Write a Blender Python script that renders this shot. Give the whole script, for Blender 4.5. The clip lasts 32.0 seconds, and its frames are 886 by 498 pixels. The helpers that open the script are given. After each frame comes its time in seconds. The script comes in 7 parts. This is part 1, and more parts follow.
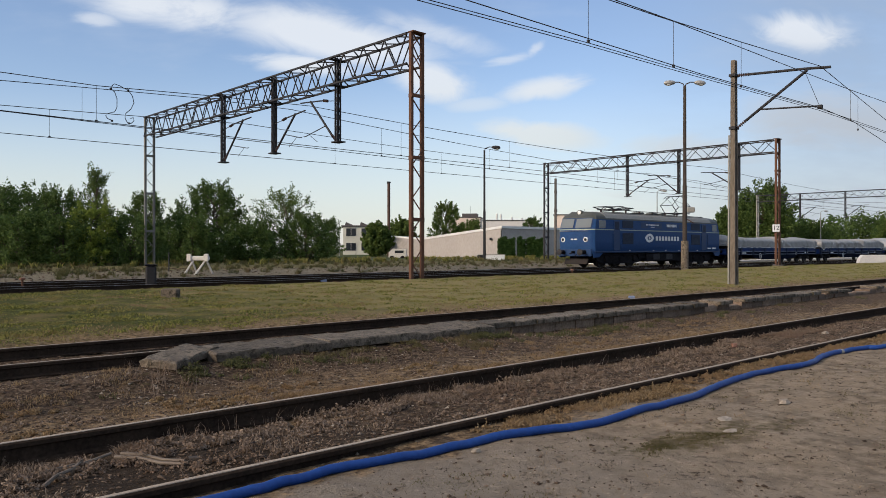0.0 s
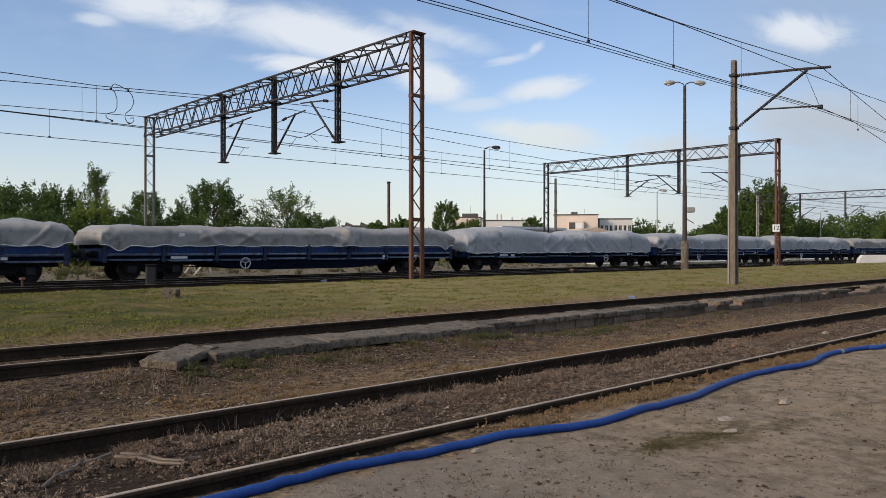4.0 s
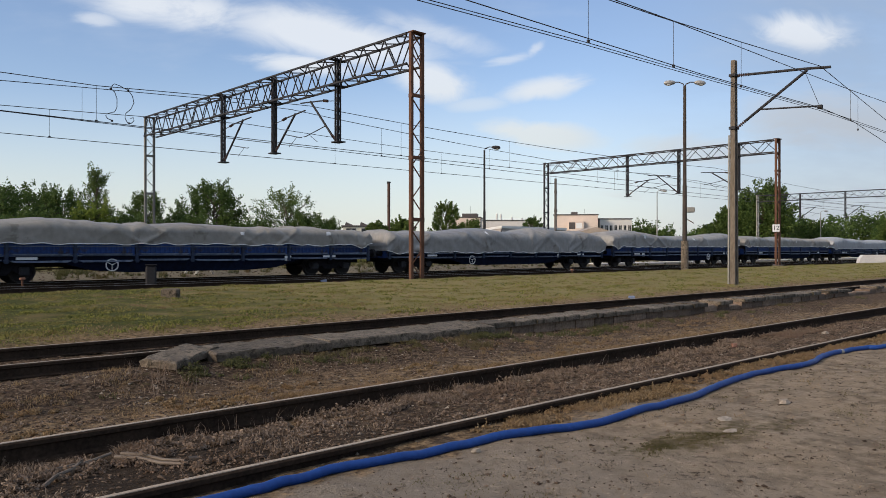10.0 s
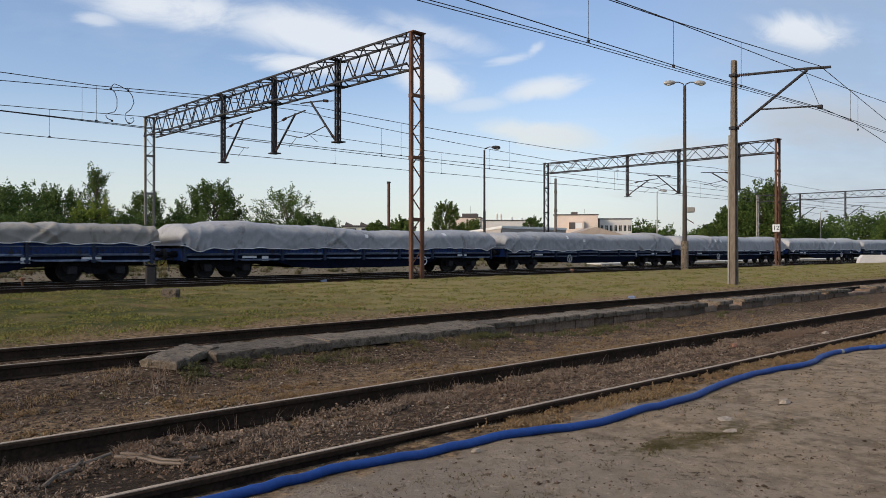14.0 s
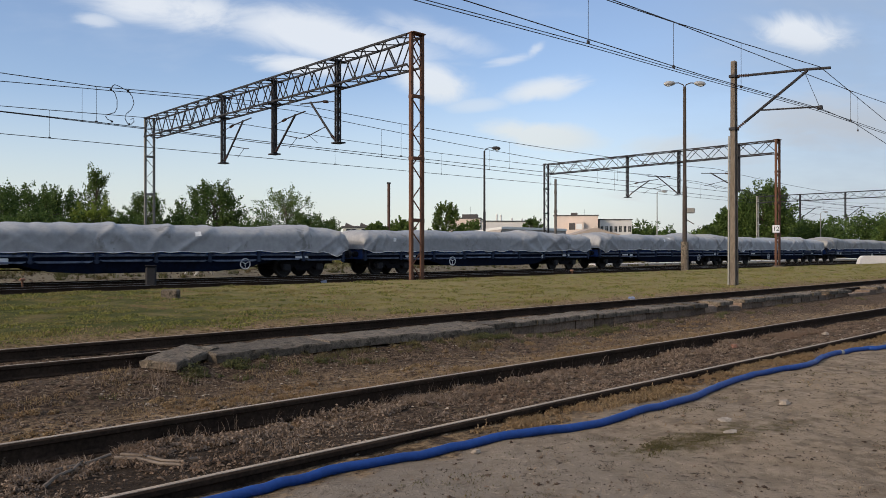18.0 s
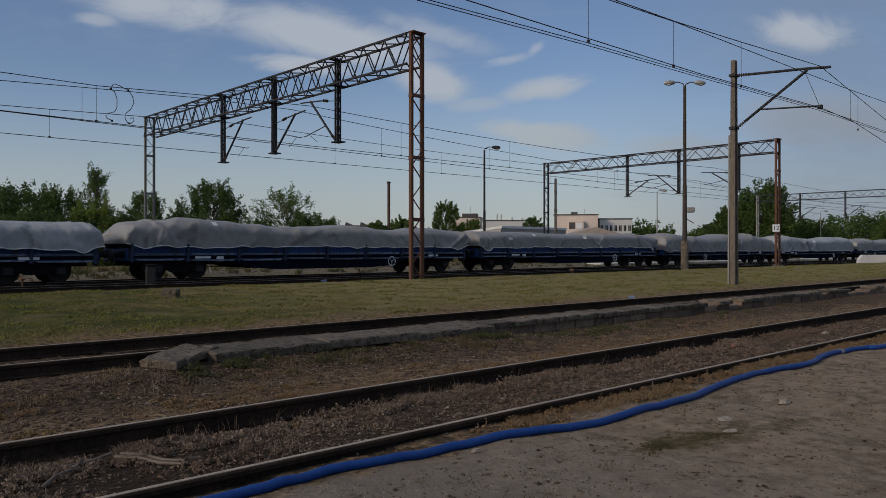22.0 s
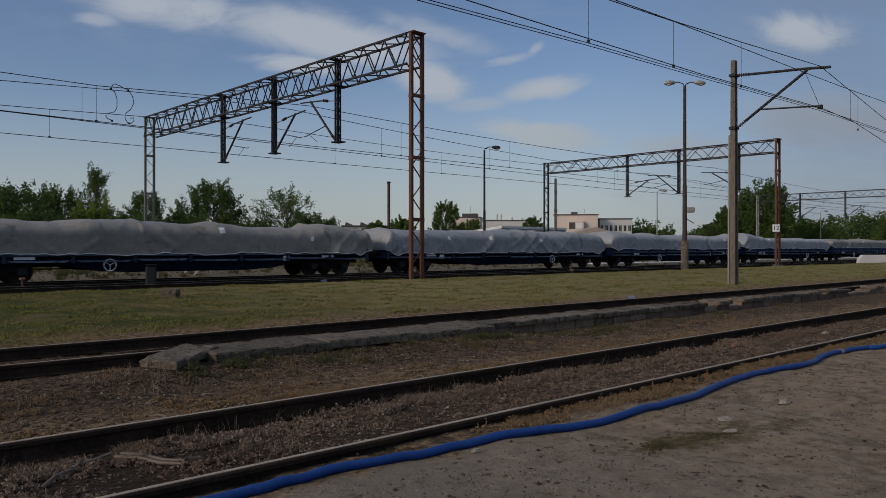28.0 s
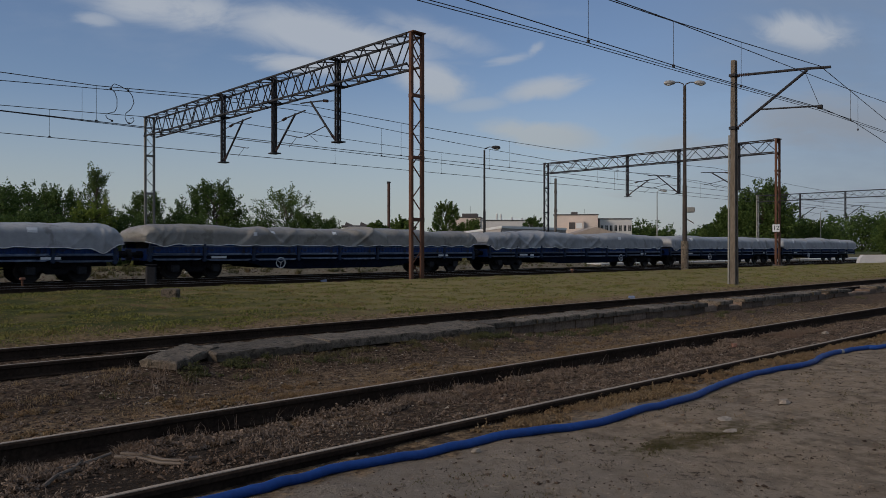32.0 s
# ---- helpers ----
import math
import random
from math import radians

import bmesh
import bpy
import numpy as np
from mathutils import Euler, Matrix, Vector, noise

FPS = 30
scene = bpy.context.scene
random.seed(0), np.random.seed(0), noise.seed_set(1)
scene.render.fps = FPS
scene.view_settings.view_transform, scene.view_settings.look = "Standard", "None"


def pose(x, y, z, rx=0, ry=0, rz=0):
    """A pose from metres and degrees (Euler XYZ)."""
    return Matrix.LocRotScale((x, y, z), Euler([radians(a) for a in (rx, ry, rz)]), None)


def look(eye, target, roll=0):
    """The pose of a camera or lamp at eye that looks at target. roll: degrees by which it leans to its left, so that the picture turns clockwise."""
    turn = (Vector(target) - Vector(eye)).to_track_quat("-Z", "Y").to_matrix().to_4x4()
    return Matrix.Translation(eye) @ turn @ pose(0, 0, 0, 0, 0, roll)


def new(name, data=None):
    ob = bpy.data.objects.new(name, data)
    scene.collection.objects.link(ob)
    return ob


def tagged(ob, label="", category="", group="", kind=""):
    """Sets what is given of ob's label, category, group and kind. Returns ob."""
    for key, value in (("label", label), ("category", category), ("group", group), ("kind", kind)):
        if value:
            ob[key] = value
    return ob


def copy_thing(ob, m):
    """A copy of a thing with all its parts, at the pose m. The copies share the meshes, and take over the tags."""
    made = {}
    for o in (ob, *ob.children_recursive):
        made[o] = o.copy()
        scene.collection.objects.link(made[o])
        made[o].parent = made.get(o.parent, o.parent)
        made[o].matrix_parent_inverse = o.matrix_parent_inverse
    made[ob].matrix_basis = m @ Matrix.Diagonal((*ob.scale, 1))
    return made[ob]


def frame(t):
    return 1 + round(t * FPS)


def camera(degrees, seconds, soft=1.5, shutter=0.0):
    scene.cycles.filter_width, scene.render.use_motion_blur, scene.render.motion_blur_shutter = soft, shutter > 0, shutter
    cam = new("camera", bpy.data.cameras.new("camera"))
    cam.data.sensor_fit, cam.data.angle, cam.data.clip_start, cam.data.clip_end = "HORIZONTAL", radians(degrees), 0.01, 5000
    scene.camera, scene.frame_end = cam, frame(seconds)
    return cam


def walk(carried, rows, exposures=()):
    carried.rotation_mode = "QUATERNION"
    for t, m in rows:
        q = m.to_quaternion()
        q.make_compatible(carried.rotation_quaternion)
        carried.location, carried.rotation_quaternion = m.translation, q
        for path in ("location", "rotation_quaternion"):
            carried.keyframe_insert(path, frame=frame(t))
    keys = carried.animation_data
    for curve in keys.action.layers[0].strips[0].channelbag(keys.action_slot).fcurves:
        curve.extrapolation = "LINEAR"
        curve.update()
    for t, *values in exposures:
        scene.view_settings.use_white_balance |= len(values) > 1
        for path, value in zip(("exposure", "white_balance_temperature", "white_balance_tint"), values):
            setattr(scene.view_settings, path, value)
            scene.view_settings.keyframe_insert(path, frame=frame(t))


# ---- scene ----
# The camera stands still; somebody nudges it once at 19 s.
EYE_Z = 1.22
FOV = 60.44
TURN = 47.05          # degrees from the track direction (x) to the view
cam = camera(FOV, 32.0, soft=0.55, shutter=0.08)


def aim(dx=0.0, dy=0.0):
    """The pose with the view turned by dx, dy thousandths of the focal length."""
    a = radians(TURN)
    eye = Vector((0, 0, EYE_Z))
    fwd = Vector((math.cos(a), math.sin(a), 0))
    rt = Vector((math.sin(a), -math.cos(a), 0))
    return look(eye, eye + 100 * (fwd + rt * dx / 1000 + Vector((0, 0, dy / 1000))))


STILL, NUDGE = aim(), aim(-2.6, -3.6)
walk(cam, [(0.0, STILL), (17.8, STILL), (18.0, aim(0, 1.0)), (18.2, STILL), (18.8, STILL), (18.93, STILL), (19.0, NUDGE),
           (19.1, aim(-2.2, -2.8)), (19.23, aim(-0.4, -0.4)), (19.4, STILL), (32.0, STILL)],
     exposures=[(0.0, 0.0, 6330, 9), (18.8, 0.0, 6330, 9), (18.95, -0.03, 6330, 9), (19.2, -0.5, 6130, 9), (19.6, -0.88, 5980, 9), (32.0, -0.95, 5980, 9)])

# ---- light ----
SUN_DIR = Vector((-0.90, 0.14, 0.42)).normalized()   # towards the sun
sun = new("sun", bpy.data.lights.new("sun", "SUN"))
sun.data.energy, sun.data.angle, sun.data.color = 3.2, radians(14), (1.0, 0.79, 0.56)
sun.matrix_world = look((0, 0, 30), Vector((0, 0, 30)) - SUN_DIR)


# ---- node helpers ----
class Nodes:
    def __init__(self, tree):
        self.t = tree
        tree.nodes.clear()

    def add(self, kind, **sets):
        n = self.t.nodes.new(kind)
        ins = sets.pop("ins", {})
        if "op" in sets:
            n.operation = sets.pop("op")
        if "blend" in sets:
            n.blend_type = sets.pop("blend")
        if "dtype" in sets:
            n.data_type = sets.pop("dtype")
        for k, v in ins.items():
            self.put(n.inputs[k], v)
        return n

    def put(self, sock, v):
        if isinstance(v, bpy.types.NodeSocket):
            self.t.links.new(v, sock)
        elif isinstance(v, (tuple, list)) and len(v) == 3 and sock.type == "RGBA":
            sock.default_value = (*v, 1)
        else:
            sock.default_value = v

    def math(self, op, a, b=0.0, c=0.0):
        return self.add("ShaderNodeMath", op=op, ins={0: a, 1: b, 2: c}).outputs[0]

    def vmath(self, op, a, b=(0, 0, 0)):
        n = self.add("ShaderNodeVectorMath", op=op, ins={0: a, 1: b})
        return n.outputs["Value"] if op in ("DOT_PRODUCT", "LENGTH", "DISTANCE") else n.outputs[0]

    def mix(self, f, a, b, blend="MIX"):
        n = self.add("ShaderNodeMix", dtype="RGBA", blend=blend)
        self.put(n.inputs[0], f), self.put(n.inputs[6], a), self.put(n.inputs[7], b)
        return n.outputs[2]

    def noise(self, vec, scale, detail=4.0, rough=0.55, distort=0.0):
        return self.add("ShaderNodeTexNoise", ins={"Vector": vec, "Scale": scale, "Detail": detail, "Roughness": rough, "Distortion": distort}).outputs["Fac"]

    def ramp(self, v, lo, hi, to0=0.0, to1=1.0, smooth=True):
        n = self.add("ShaderNodeMapRange", ins={0: v, 1: lo, 2: hi, 3: to0, 4: to1})
        n.interpolation_type = "SMOOTHSTEP" if smooth else "LINEAR"
        return n.outputs[0]

    def mapped(self, vec, scale):
        return self.add("ShaderNodeMapping", ins={"Vector": vec, "Scale": scale}).outputs[0]

    def bump(self, h, strength, dist):
        return self.add("ShaderNodeBump", ins={"Height": h, "Strength": strength, "Distance": dist}).outputs[0]


# ---- sky ----
world = bpy.data.worlds.new("world")
scene.world = world
world.use_nodes = True
w = Nodes(world.node_tree)
sky = w.add("ShaderNodeTexSky")
sky.sky_type, sky.sun_disc = "NISHITA", False
sky.sun_elevation = math.asin(SUN_DIR.z)
sky.sun_rotation = math.atan2(SUN_DIR.x, SUN_DIR.y)
sky.air_density, sky.dust_density, sky.ozone_density = 1.0, 0.8, 1.6
SKY_GAIN = (0.168, 0.158, 0.166)
way = w.add("ShaderNodeTexCoord").outputs["Generated"]
axis_f = (math.cos(radians(TURN)), math.sin(radians(TURN)), 0)
axis_r = (math.sin(radians(TURN)), -math.cos(radians(TURN)), 0)
depth = w.math("MAXIMUM", w.vmath("DOT_PRODUCT", way, axis_f), 0.05)
su = w.math("DIVIDE", w.vmath("DOT_PRODUCT", way, axis_r), depth)
sv = w.math("DIVIDE", w.vmath("DOT_PRODUCT", way, (0, 0, 1)), depth)
flat = w.add("ShaderNodeCombineXYZ", ins={0: su, 1: sv, 2: 0.0}).outputs[0]


def cloud(cx, cy, rx, ry, lean, thick, seed, grain=6.0, stretch=2.2, soft=0.0):
    """A wisp of cloud round a direction of the sky, streaked along its length; soft: how far its body fills in."""
    n = w.add("ShaderNodeMapping", ins={"Location": (0, 0, 0)})
    n.vector_type = "TEXTURE"
    w.put(n.inputs["Vector"], flat)
    n.inputs["Location"].default_value = (cx, cy, 0)
    n.inputs["Rotation"].default_value = (0, 0, radians(lean))
    n.inputs["Scale"].default_value = (rx, ry, 1)
    r = w.vmath("LENGTH", n.outputs[0])
    body = w.ramp(r, 1.0, 0.1)
    m = w.add("ShaderNodeMapping", ins={"Vector": flat})
    m.inputs["Rotation"].default_value = (0, 0, radians(-lean))
    m.inputs["Scale"].default_value = (1.0, stretch, 1)
    m.inputs["Location"].default_value = (seed, seed * 0.7, 0)
    nz = w.noise(m.outputs[0], grain, 9.0, 0.60, 0.9)
    lift = w.math("ADD", nz, w.math("MULTIPLY", body, 0.30 + soft))
    return w.math("MULTIPLY", w.ramp(lift, 0.52, 0.98), w.math("MULTIPLY", body, thick))


wisps = [cloud(-0.36, 0.318, 0.22, 0.050, -7, 0.95, 1.3, 6, 2.6, 0.15), cloud(-0.15, 0.278, 0.27, 0.062, -13, 1.0, 4.1, 7, 2.6, 0.18),
         cloud(-0.185, 0.243, 0.13, 0.026, -6, 0.95, 2.6, 9, 2.6, 0.2), cloud(-0.01, 0.218, 0.12, 0.052, -24, 1.0, 7.4, 8, 2.2, 0.2),
         cloud(-0.02, 0.285, 0.16, 0.030, -16, 0.6, 2.2, 9, 2.6, 0.1),
         cloud(0.122, 0.264, 0.028, 0.012, 40, 0.55, 7.7, 18, 2.4, 0.2), cloud(0.085, 0.249, 0.065, 0.012, 12, 0.5, 3.7, 16, 3.2, 0.15),
         cloud(0.135, 0.211, 0.115, 0.026, 10, 0.9, 3.2, 10, 2.8, 0.2), cloud(0.045, 0.190, 0.08, 0.018, 4, 0.5, 6.6, 10, 2.8, 0.2),
         cloud(0.475, 0.285, 0.115, 0.042, -6, 1.0, 8.4, 13, 2.0, 0.14), cloud(0.13, 0.150, 0.15, 0.038, -6, 1.0, 2.9, 8, 2.2, 0.2),
         cloud(0.33, 0.130, 0.24, 0.045, -3, 0.8, 6.2, 6, 2.8, 0.1), cloud(-0.455, 0.302, 0.055, 0.018, -6, 0.6, 9.1, 14, 2.2, 0.2),
         cloud(0.50, 0.16, 0.28, 0.090, -3, 0.9, 5.3, 5, 2.8, 0.1), cloud(-0.45, 0.14, 0.20, 0.03, -3, 0.4, 1.9, 6, 3.0),
         cloud(0.30, 0.065, 0.42, 0.075, 0, 0.95, 3.9, 3, 3.0)]
cover = wisps[0]
for c in wisps[1:]:
    cover = w.math("MAXIMUM", cover, c)
high = w.noise(w.mapped(flat, (1.0, 3.0, 1.0)), 3.0, 5.0, 0.6)
cover = w.math("MINIMUM", w.math("ADD", cover, w.math("MULTIPLY", w.ramp(high, 0.5, 0.8), 0.18)), 0.9)
tone = w.mix(w.ramp(sv, 0.10, 0.26), (0.755, 0.785, 0.760), (0.82, 0.845, 0.89))
tone = w.mix(w.math("MULTIPLY", w.ramp(su, 0.10, 0.5), w.ramp(sv, 0.30, 0.16)), tone, (0.52, 0.55, 0.60))
veil = w.noise(way, 3.2, 6.0, 0.6, 0.5)
overhead = w.math("MULTIPLY", w.ramp(w.vmath("DOT_PRODUCT", way, (0, 0, 1)), 0.36, 0.6), w.ramp(veil, 0.36, 0.6))
cover = w.math("MAXIMUM", cover, w.math("MULTIPLY", overhead, 0.75))
cover = w.math("MAXIMUM", cover, w.ramp(sv, 0.24, 0.02, 0.0, 0.62))
clear = w.add("ShaderNodeMix", dtype="RGBA", blend="MULTIPLY")
clear.inputs[0].default_value = 1.0
w.put(clear.inputs[6], sky.outputs[0]), w.put(clear.inputs[7], SKY_GAIN)
thin = w.mix(w.math("MULTIPLY", w.ramp(su, 0.10, 0.55), w.ramp(high, 0.25, 0.6, 0.42, 0.70)), clear.outputs[2], (0.33, 0.41, 0.54))
shown = w.mix(cover, thin, tone)
back = w.add("ShaderNodeBackground", ins={"Color": shown, "Strength": 1.0})
w.put(w.add("ShaderNodeOutputWorld").inputs[0], back.outputs[0])


# ---- materials ----
def material(name, c1, c2, rough=0.7, metal=0.0, grain=12.0, coarse=1.5, bump=0.3, dist=0.004, spots=None, vary=0.0, space="Object", stretch=(1, 1, 1), spot_cut=(0.58, 0.72), spec=0.25, detail=6.0):
    """A surface of two tones with fine grain and coarse stains; spots: a third tone in patches."""
    m = bpy.data.materials.new(name)
    m.use_nodes = True
    n = Nodes(m.node_tree)
    src = n.add("ShaderNodeTexCoord").outputs["Object"] if space == "Object" else n.add("ShaderNodeNewGeometry").outputs["Position"]
    vec = n.mapped(src, stretch)
    fine, big = n.noise(vec, grain, detail, 0.65), n.noise(vec, coarse, 4.0, 0.6)
    f = n.ramp(n.math("ADD", n.math("MULTIPLY", fine, 0.55), n.math("MULTIPLY", big, 0.45)), 0.32, 0.68)
    col = n.mix(f, c1, c2)
    if spots:
        patch = n.noise(vec, coarse * 2.7, 6.0, 0.7, 0.4)
        col = n.mix(n.ramp(patch, *spot_cut), col, spots)
    if vary:
        rnd = n.add("ShaderNodeObjectInfo").outputs["Random"]
        col = n.mix(1.0, col, n.mix(rnd, (1 - vary,) * 3, (1 + vary,) * 3), "MULTIPLY")
    b = n.add("ShaderNodeBsdfPrincipled", ins={"Base Color": col, "Metallic": metal, "Specular IOR Level": spec, "Roughness": n.ramp(big, 0.3, 0.7, max(0.03, rough - 0.1), min(1, rough + 0.1))})
    if bump:
        n.put(b.inputs["Normal"], n.bump(fine, bump, dist))
    n.put(n.add("ShaderNodeOutputMaterial").inputs[0], b.outputs[0])
    return m


def leaf_material(name, c1, c2, c3):
    m = bpy.data.materials.new(name)
    m.use_nodes = True
    n = Nodes(m.node_tree)
    rnd = n.add("ShaderNodeNewGeometry").outputs["Random Per Island"]
    big = n.noise(n.add("ShaderNodeTexCoord").outputs["Object"], 0.7, 3.0)
    col = n.mix(rnd, c1, c2)
    col = n.mix(n.ramp(big, 0.45, 0.7), col, c3)
    b = n.add("ShaderNodeBsdfPrincipled", ins={"Base Color": col, "Roughness": 0.6, "Specular IOR Level": 0.2})
    tr = n.add("ShaderNodeBsdfTranslucent", ins={"Color": col})
    mixed = n.add("ShaderNodeMixShader", ins={0: 0.38, 1: b.outputs[0], 2: tr.outputs[0]})
    n.put(n.add("ShaderNodeOutputMaterial").inputs[0], mixed.outputs[0])
    return m


def stone_material(name, c1, c2):
    """Stones that differ one by one from dark to pale."""
    m = bpy.data.materials.new(name)
    m.use_nodes = True
    n = Nodes(m.node_tree)
    geo = n.add("ShaderNodeNewGeometry")
    fine = n.noise(geo.outputs["Position"], 60.0, 4.0)
    f = n.math("POWER", geo.outputs["Random Per Island"], 1.8)
    col = n.mix(n.math("ADD", n.math("MULTIPLY", f, 0.8), n.math("MULTIPLY", fine, 0.2)), c1, c2)
    b = n.add("ShaderNodeBsdfPrincipled", ins={"Base Color": col, "Roughness": 0.95, "Specular IOR Level": 0.15})
    n.put(n.add("ShaderNodeOutputMaterial").inputs[0], b.outputs[0])
    return m


def glass_material(name, tint, rough=0.05):
    m = bpy.data.materials.new(name)
    m.use_nodes = True
    n = Nodes(m.node_tree)
    b = n.add("ShaderNodeBsdfPrincipled", ins={"Base Color": tint, "Roughness": rough, "IOR": 1.45, "Specular IOR Level": 0.35})
    n.put(n.add("ShaderNodeOutputMaterial").inputs[0], b.outputs[0])
    return m


RAIL = material("rail_rust", (0.018, 0.013, 0.010), (0.048, 0.034, 0.025), 0.9, 0.0, 30, 3, 0.4, 0.003, (0.05, 0.032, 0.022), spec=0.04)
RAIL_SHINE = material("rail_polished_top", (0.30, 0.29, 0.28), (0.48, 0.47, 0.46), 0.38, 0.75, 40, 4, 0.05, 0.001)
RAIL_TOP = material("rail_running_top", (0.24, 0.19, 0.145), (0.42, 0.345, 0.27), 0.6, 0.0, 40, 4, 0.1, 0.001, spec=0.15)
STEEL_DARK = material("dark_painted_steel", (0.012, 0.013, 0.017), (0.036, 0.036, 0.040), 0.7, 0.0, 20, 2, 0.2, 0.002, (0.075, 0.05, 0.04))
STEEL_RUST = material("rusty_red_steel", (0.062, 0.032, 0.022), (0.150, 0.074, 0.046), 0.85, 0.0, 14, 1.2, 0.4, 0.003, (0.05, 0.027, 0.022))
STEEL_PALE = material("pale_grey_steel", (0.23, 0.23, 0.21), (0.36, 0.35, 0.32), 0.7, 0.2, 16, 1.5, 0.3, 0.002, (0.16, 0.11, 0.08))
WIRE = material("wire_copper_dark", (0.03, 0.03, 0.035), (0.06, 0.055, 0.055), 0.6, 0.5, 10, 1, 0, 0)
CONCRETE = material("aged_concrete", (0.055, 0.044, 0.034), (0.180, 0.148, 0.113), 0.95, 0, 30, 3.2, 0.8, 0.009, (0.040, 0.034, 0.024), vary=0.35, spot_cut=(0.50, 0.62))
BLOCK_BROWN = material("brown_block_concrete", (0.115, 0.082, 0.060), (0.27, 0.198, 0.146), 0.95, 0, 26, 3.0, 0.6, 0.006, (0.060, 0.050, 0.036), vary=0.4, spot_cut=(0.56, 0.70))
POLE_CONCRETE = material("pole_concrete", (0.085, 0.070, 0.055), (0.19, 0.162, 0.132), 0.9, 0, 18, 0.9, 0.6, 0.006, (0.10, 0.08, 0.065), stretch=(1, 1, 0.25))
DRY_WOOD = material("dry_wood", (0.10, 0.080, 0.064), (0.20, 0.165, 0.135), 0.95, 0, 30, 4, 0.6, 0.004, stretch=(0.2, 1, 1))
FLAT_STONE = material("flat_stone", (0.22, 0.18, 0.14), (0.38, 0.33, 0.27), 0.95, 0, 30, 4, 0.6, 0.004)
RED_BRICK = material("red_brick", (0.18, 0.085, 0.055), (0.27, 0.15, 0.105), 0.95, 0, 30, 4, 0.6, 0.004)
SLEEPER = material("sleeper_wood", (0.045, 0.035, 0.028), (0.10, 0.08, 0.065), 0.95, 0, 20, 2, 0.7, 0.01, stretch=(1, 0.2, 1))
HOSE = material("blue_hose_rubber", (0.007, 0.036, 0.17), (0.012, 0.055, 0.24), 0.5, 0, 25, 2.5, 0.15, 0.002, (0.03, 0.06, 0.30))
BLUE = material("wagon_blue_paint", (0.010, 0.026, 0.090), (0.016, 0.046, 0.175), 0.7, 0, 8, 0.9, 0.2, 0.003, (0.030, 0.030, 0.036), vary=0.3, spot_cut=(0.5, 0.64))
BLACK = material("grimy_black_steel", (0.007, 0.007, 0.010), (0.021, 0.020, 0.022), 0.9, 0.0, 12, 1.5, 0.3, 0.004, (0.035, 0.026, 0.022), spec=0.08)
LOCO_BLUE = material("loco_blue_paint", (0.016, 0.050, 0.142), (0.023, 0.066, 0.182), 0.52, 0, 6, 0.5, 0.05, 0.002, (0.020, 0.050, 0.13), spec=0.14)
LOCO_LOW = material("loco_dark_blue_paint", (0.015, 0.038, 0.100), (0.020, 0.050, 0.130), 0.45, 0, 6, 0.5, 0.05, 0.002)
GRILLE = material("grille_dark", (0.016, 0.026, 0.05), (0.028, 0.040, 0.068), 0.6, 0.3, 30, 2, 0.2, 0.002)
ROOF_GREY = material("loco_roof_grey", (0.20, 0.20, 0.19), (0.29, 0.285, 0.265), 0.6, 0.1, 8, 0.8, 0.2, 0.003, (0.13, 0.12, 0.11))
ROOF_DARK = material("loco_cab_roof_dark", (0.05, 0.055, 0.05), (0.08, 0.085, 0.08), 0.5, 0, 8, 0.8, 0.1, 0.002)
STRIPE = material("stripe_yellow_green", (0.26, 0.31, 0.26), (0.34, 0.39, 0.33), 0.5, 0, 8, 1, 0, 0)
LOGO_WHITE = material("marking_white", (0.62, 0.64, 0.66), (0.74, 0.75, 0.76), 0.5, 0, 20, 2, 0, 0)
WHITE_PAINT = material("worn_white_paint", (0.42, 0.40, 0.365), (0.58, 0.555, 0.51), 0.7, 0, 14, 2, 0.3, 0.003, (0.30, 0.27, 0.24))
LAMP_GLASS = glass_material("lamp_glass", (0.75, 0.76, 0.74), 0.12)
WINDOW = glass_material("window_glass_dark", (0.02, 0.025, 0.03), 0.04)
INSULATOR = material("insulator_brown", (0.05, 0.03, 0.025), (0.08, 0.05, 0.04), 0.25, 0, 10, 2, 0, 0)
BARK = material("bark", (0.05, 0.04, 0.03), (0.11, 0.09, 0.07), 0.95, 0, 12, 1.5, 0.8, 0.02, stretch=(1, 1, 0.3))
LEAF_DARK = leaf_material("leaves_dark", (0.030, 0.058, 0.015), (0.120, 0.178, 0.045), (0.064, 0.106, 0.026))
LEAF_MID = leaf_material("leaves_mid", (0.050, 0.086, 0.018), (0.135, 0.185, 0.045), (0.085, 0.128, 0.028))
LEAF_LIGHT = leaf_material("leaves_light", (0.12, 0.17, 0.025), (0.22, 0.27, 0.05), (0.15, 0.20, 0.034))
HEDGE = leaf_material("hedge_leaves", (0.025, 0.060, 0.014), (0.060, 0.115, 0.026), (0.04, 0.085, 0.02))
GRASS = leaf_material("grass_blades", (0.044, 0.058, 0.013), (0.30, 0.288, 0.075), (0.26, 0.208, 0.082))
DRY = leaf_material("dry_grass_blades", (0.13, 0.085, 0.044), (0.36, 0.26, 0.145), (0.25, 0.165, 0.090))
WEED = leaf_material("weeds", (0.050, 0.062, 0.024), (0.135, 0.128, 0.052), (0.15, 0.115, 0.06))
MOSS = leaf_material("olive_moss", (0.050, 0.046, 0.016), (0.115, 0.098, 0.036), (0.085, 0.066, 0.026))
DEAD = leaf_material("dead_pinkish_weeds", (0.12, 0.085, 0.060), (0.33, 0.255, 0.195), (0.20, 0.140, 0.10))
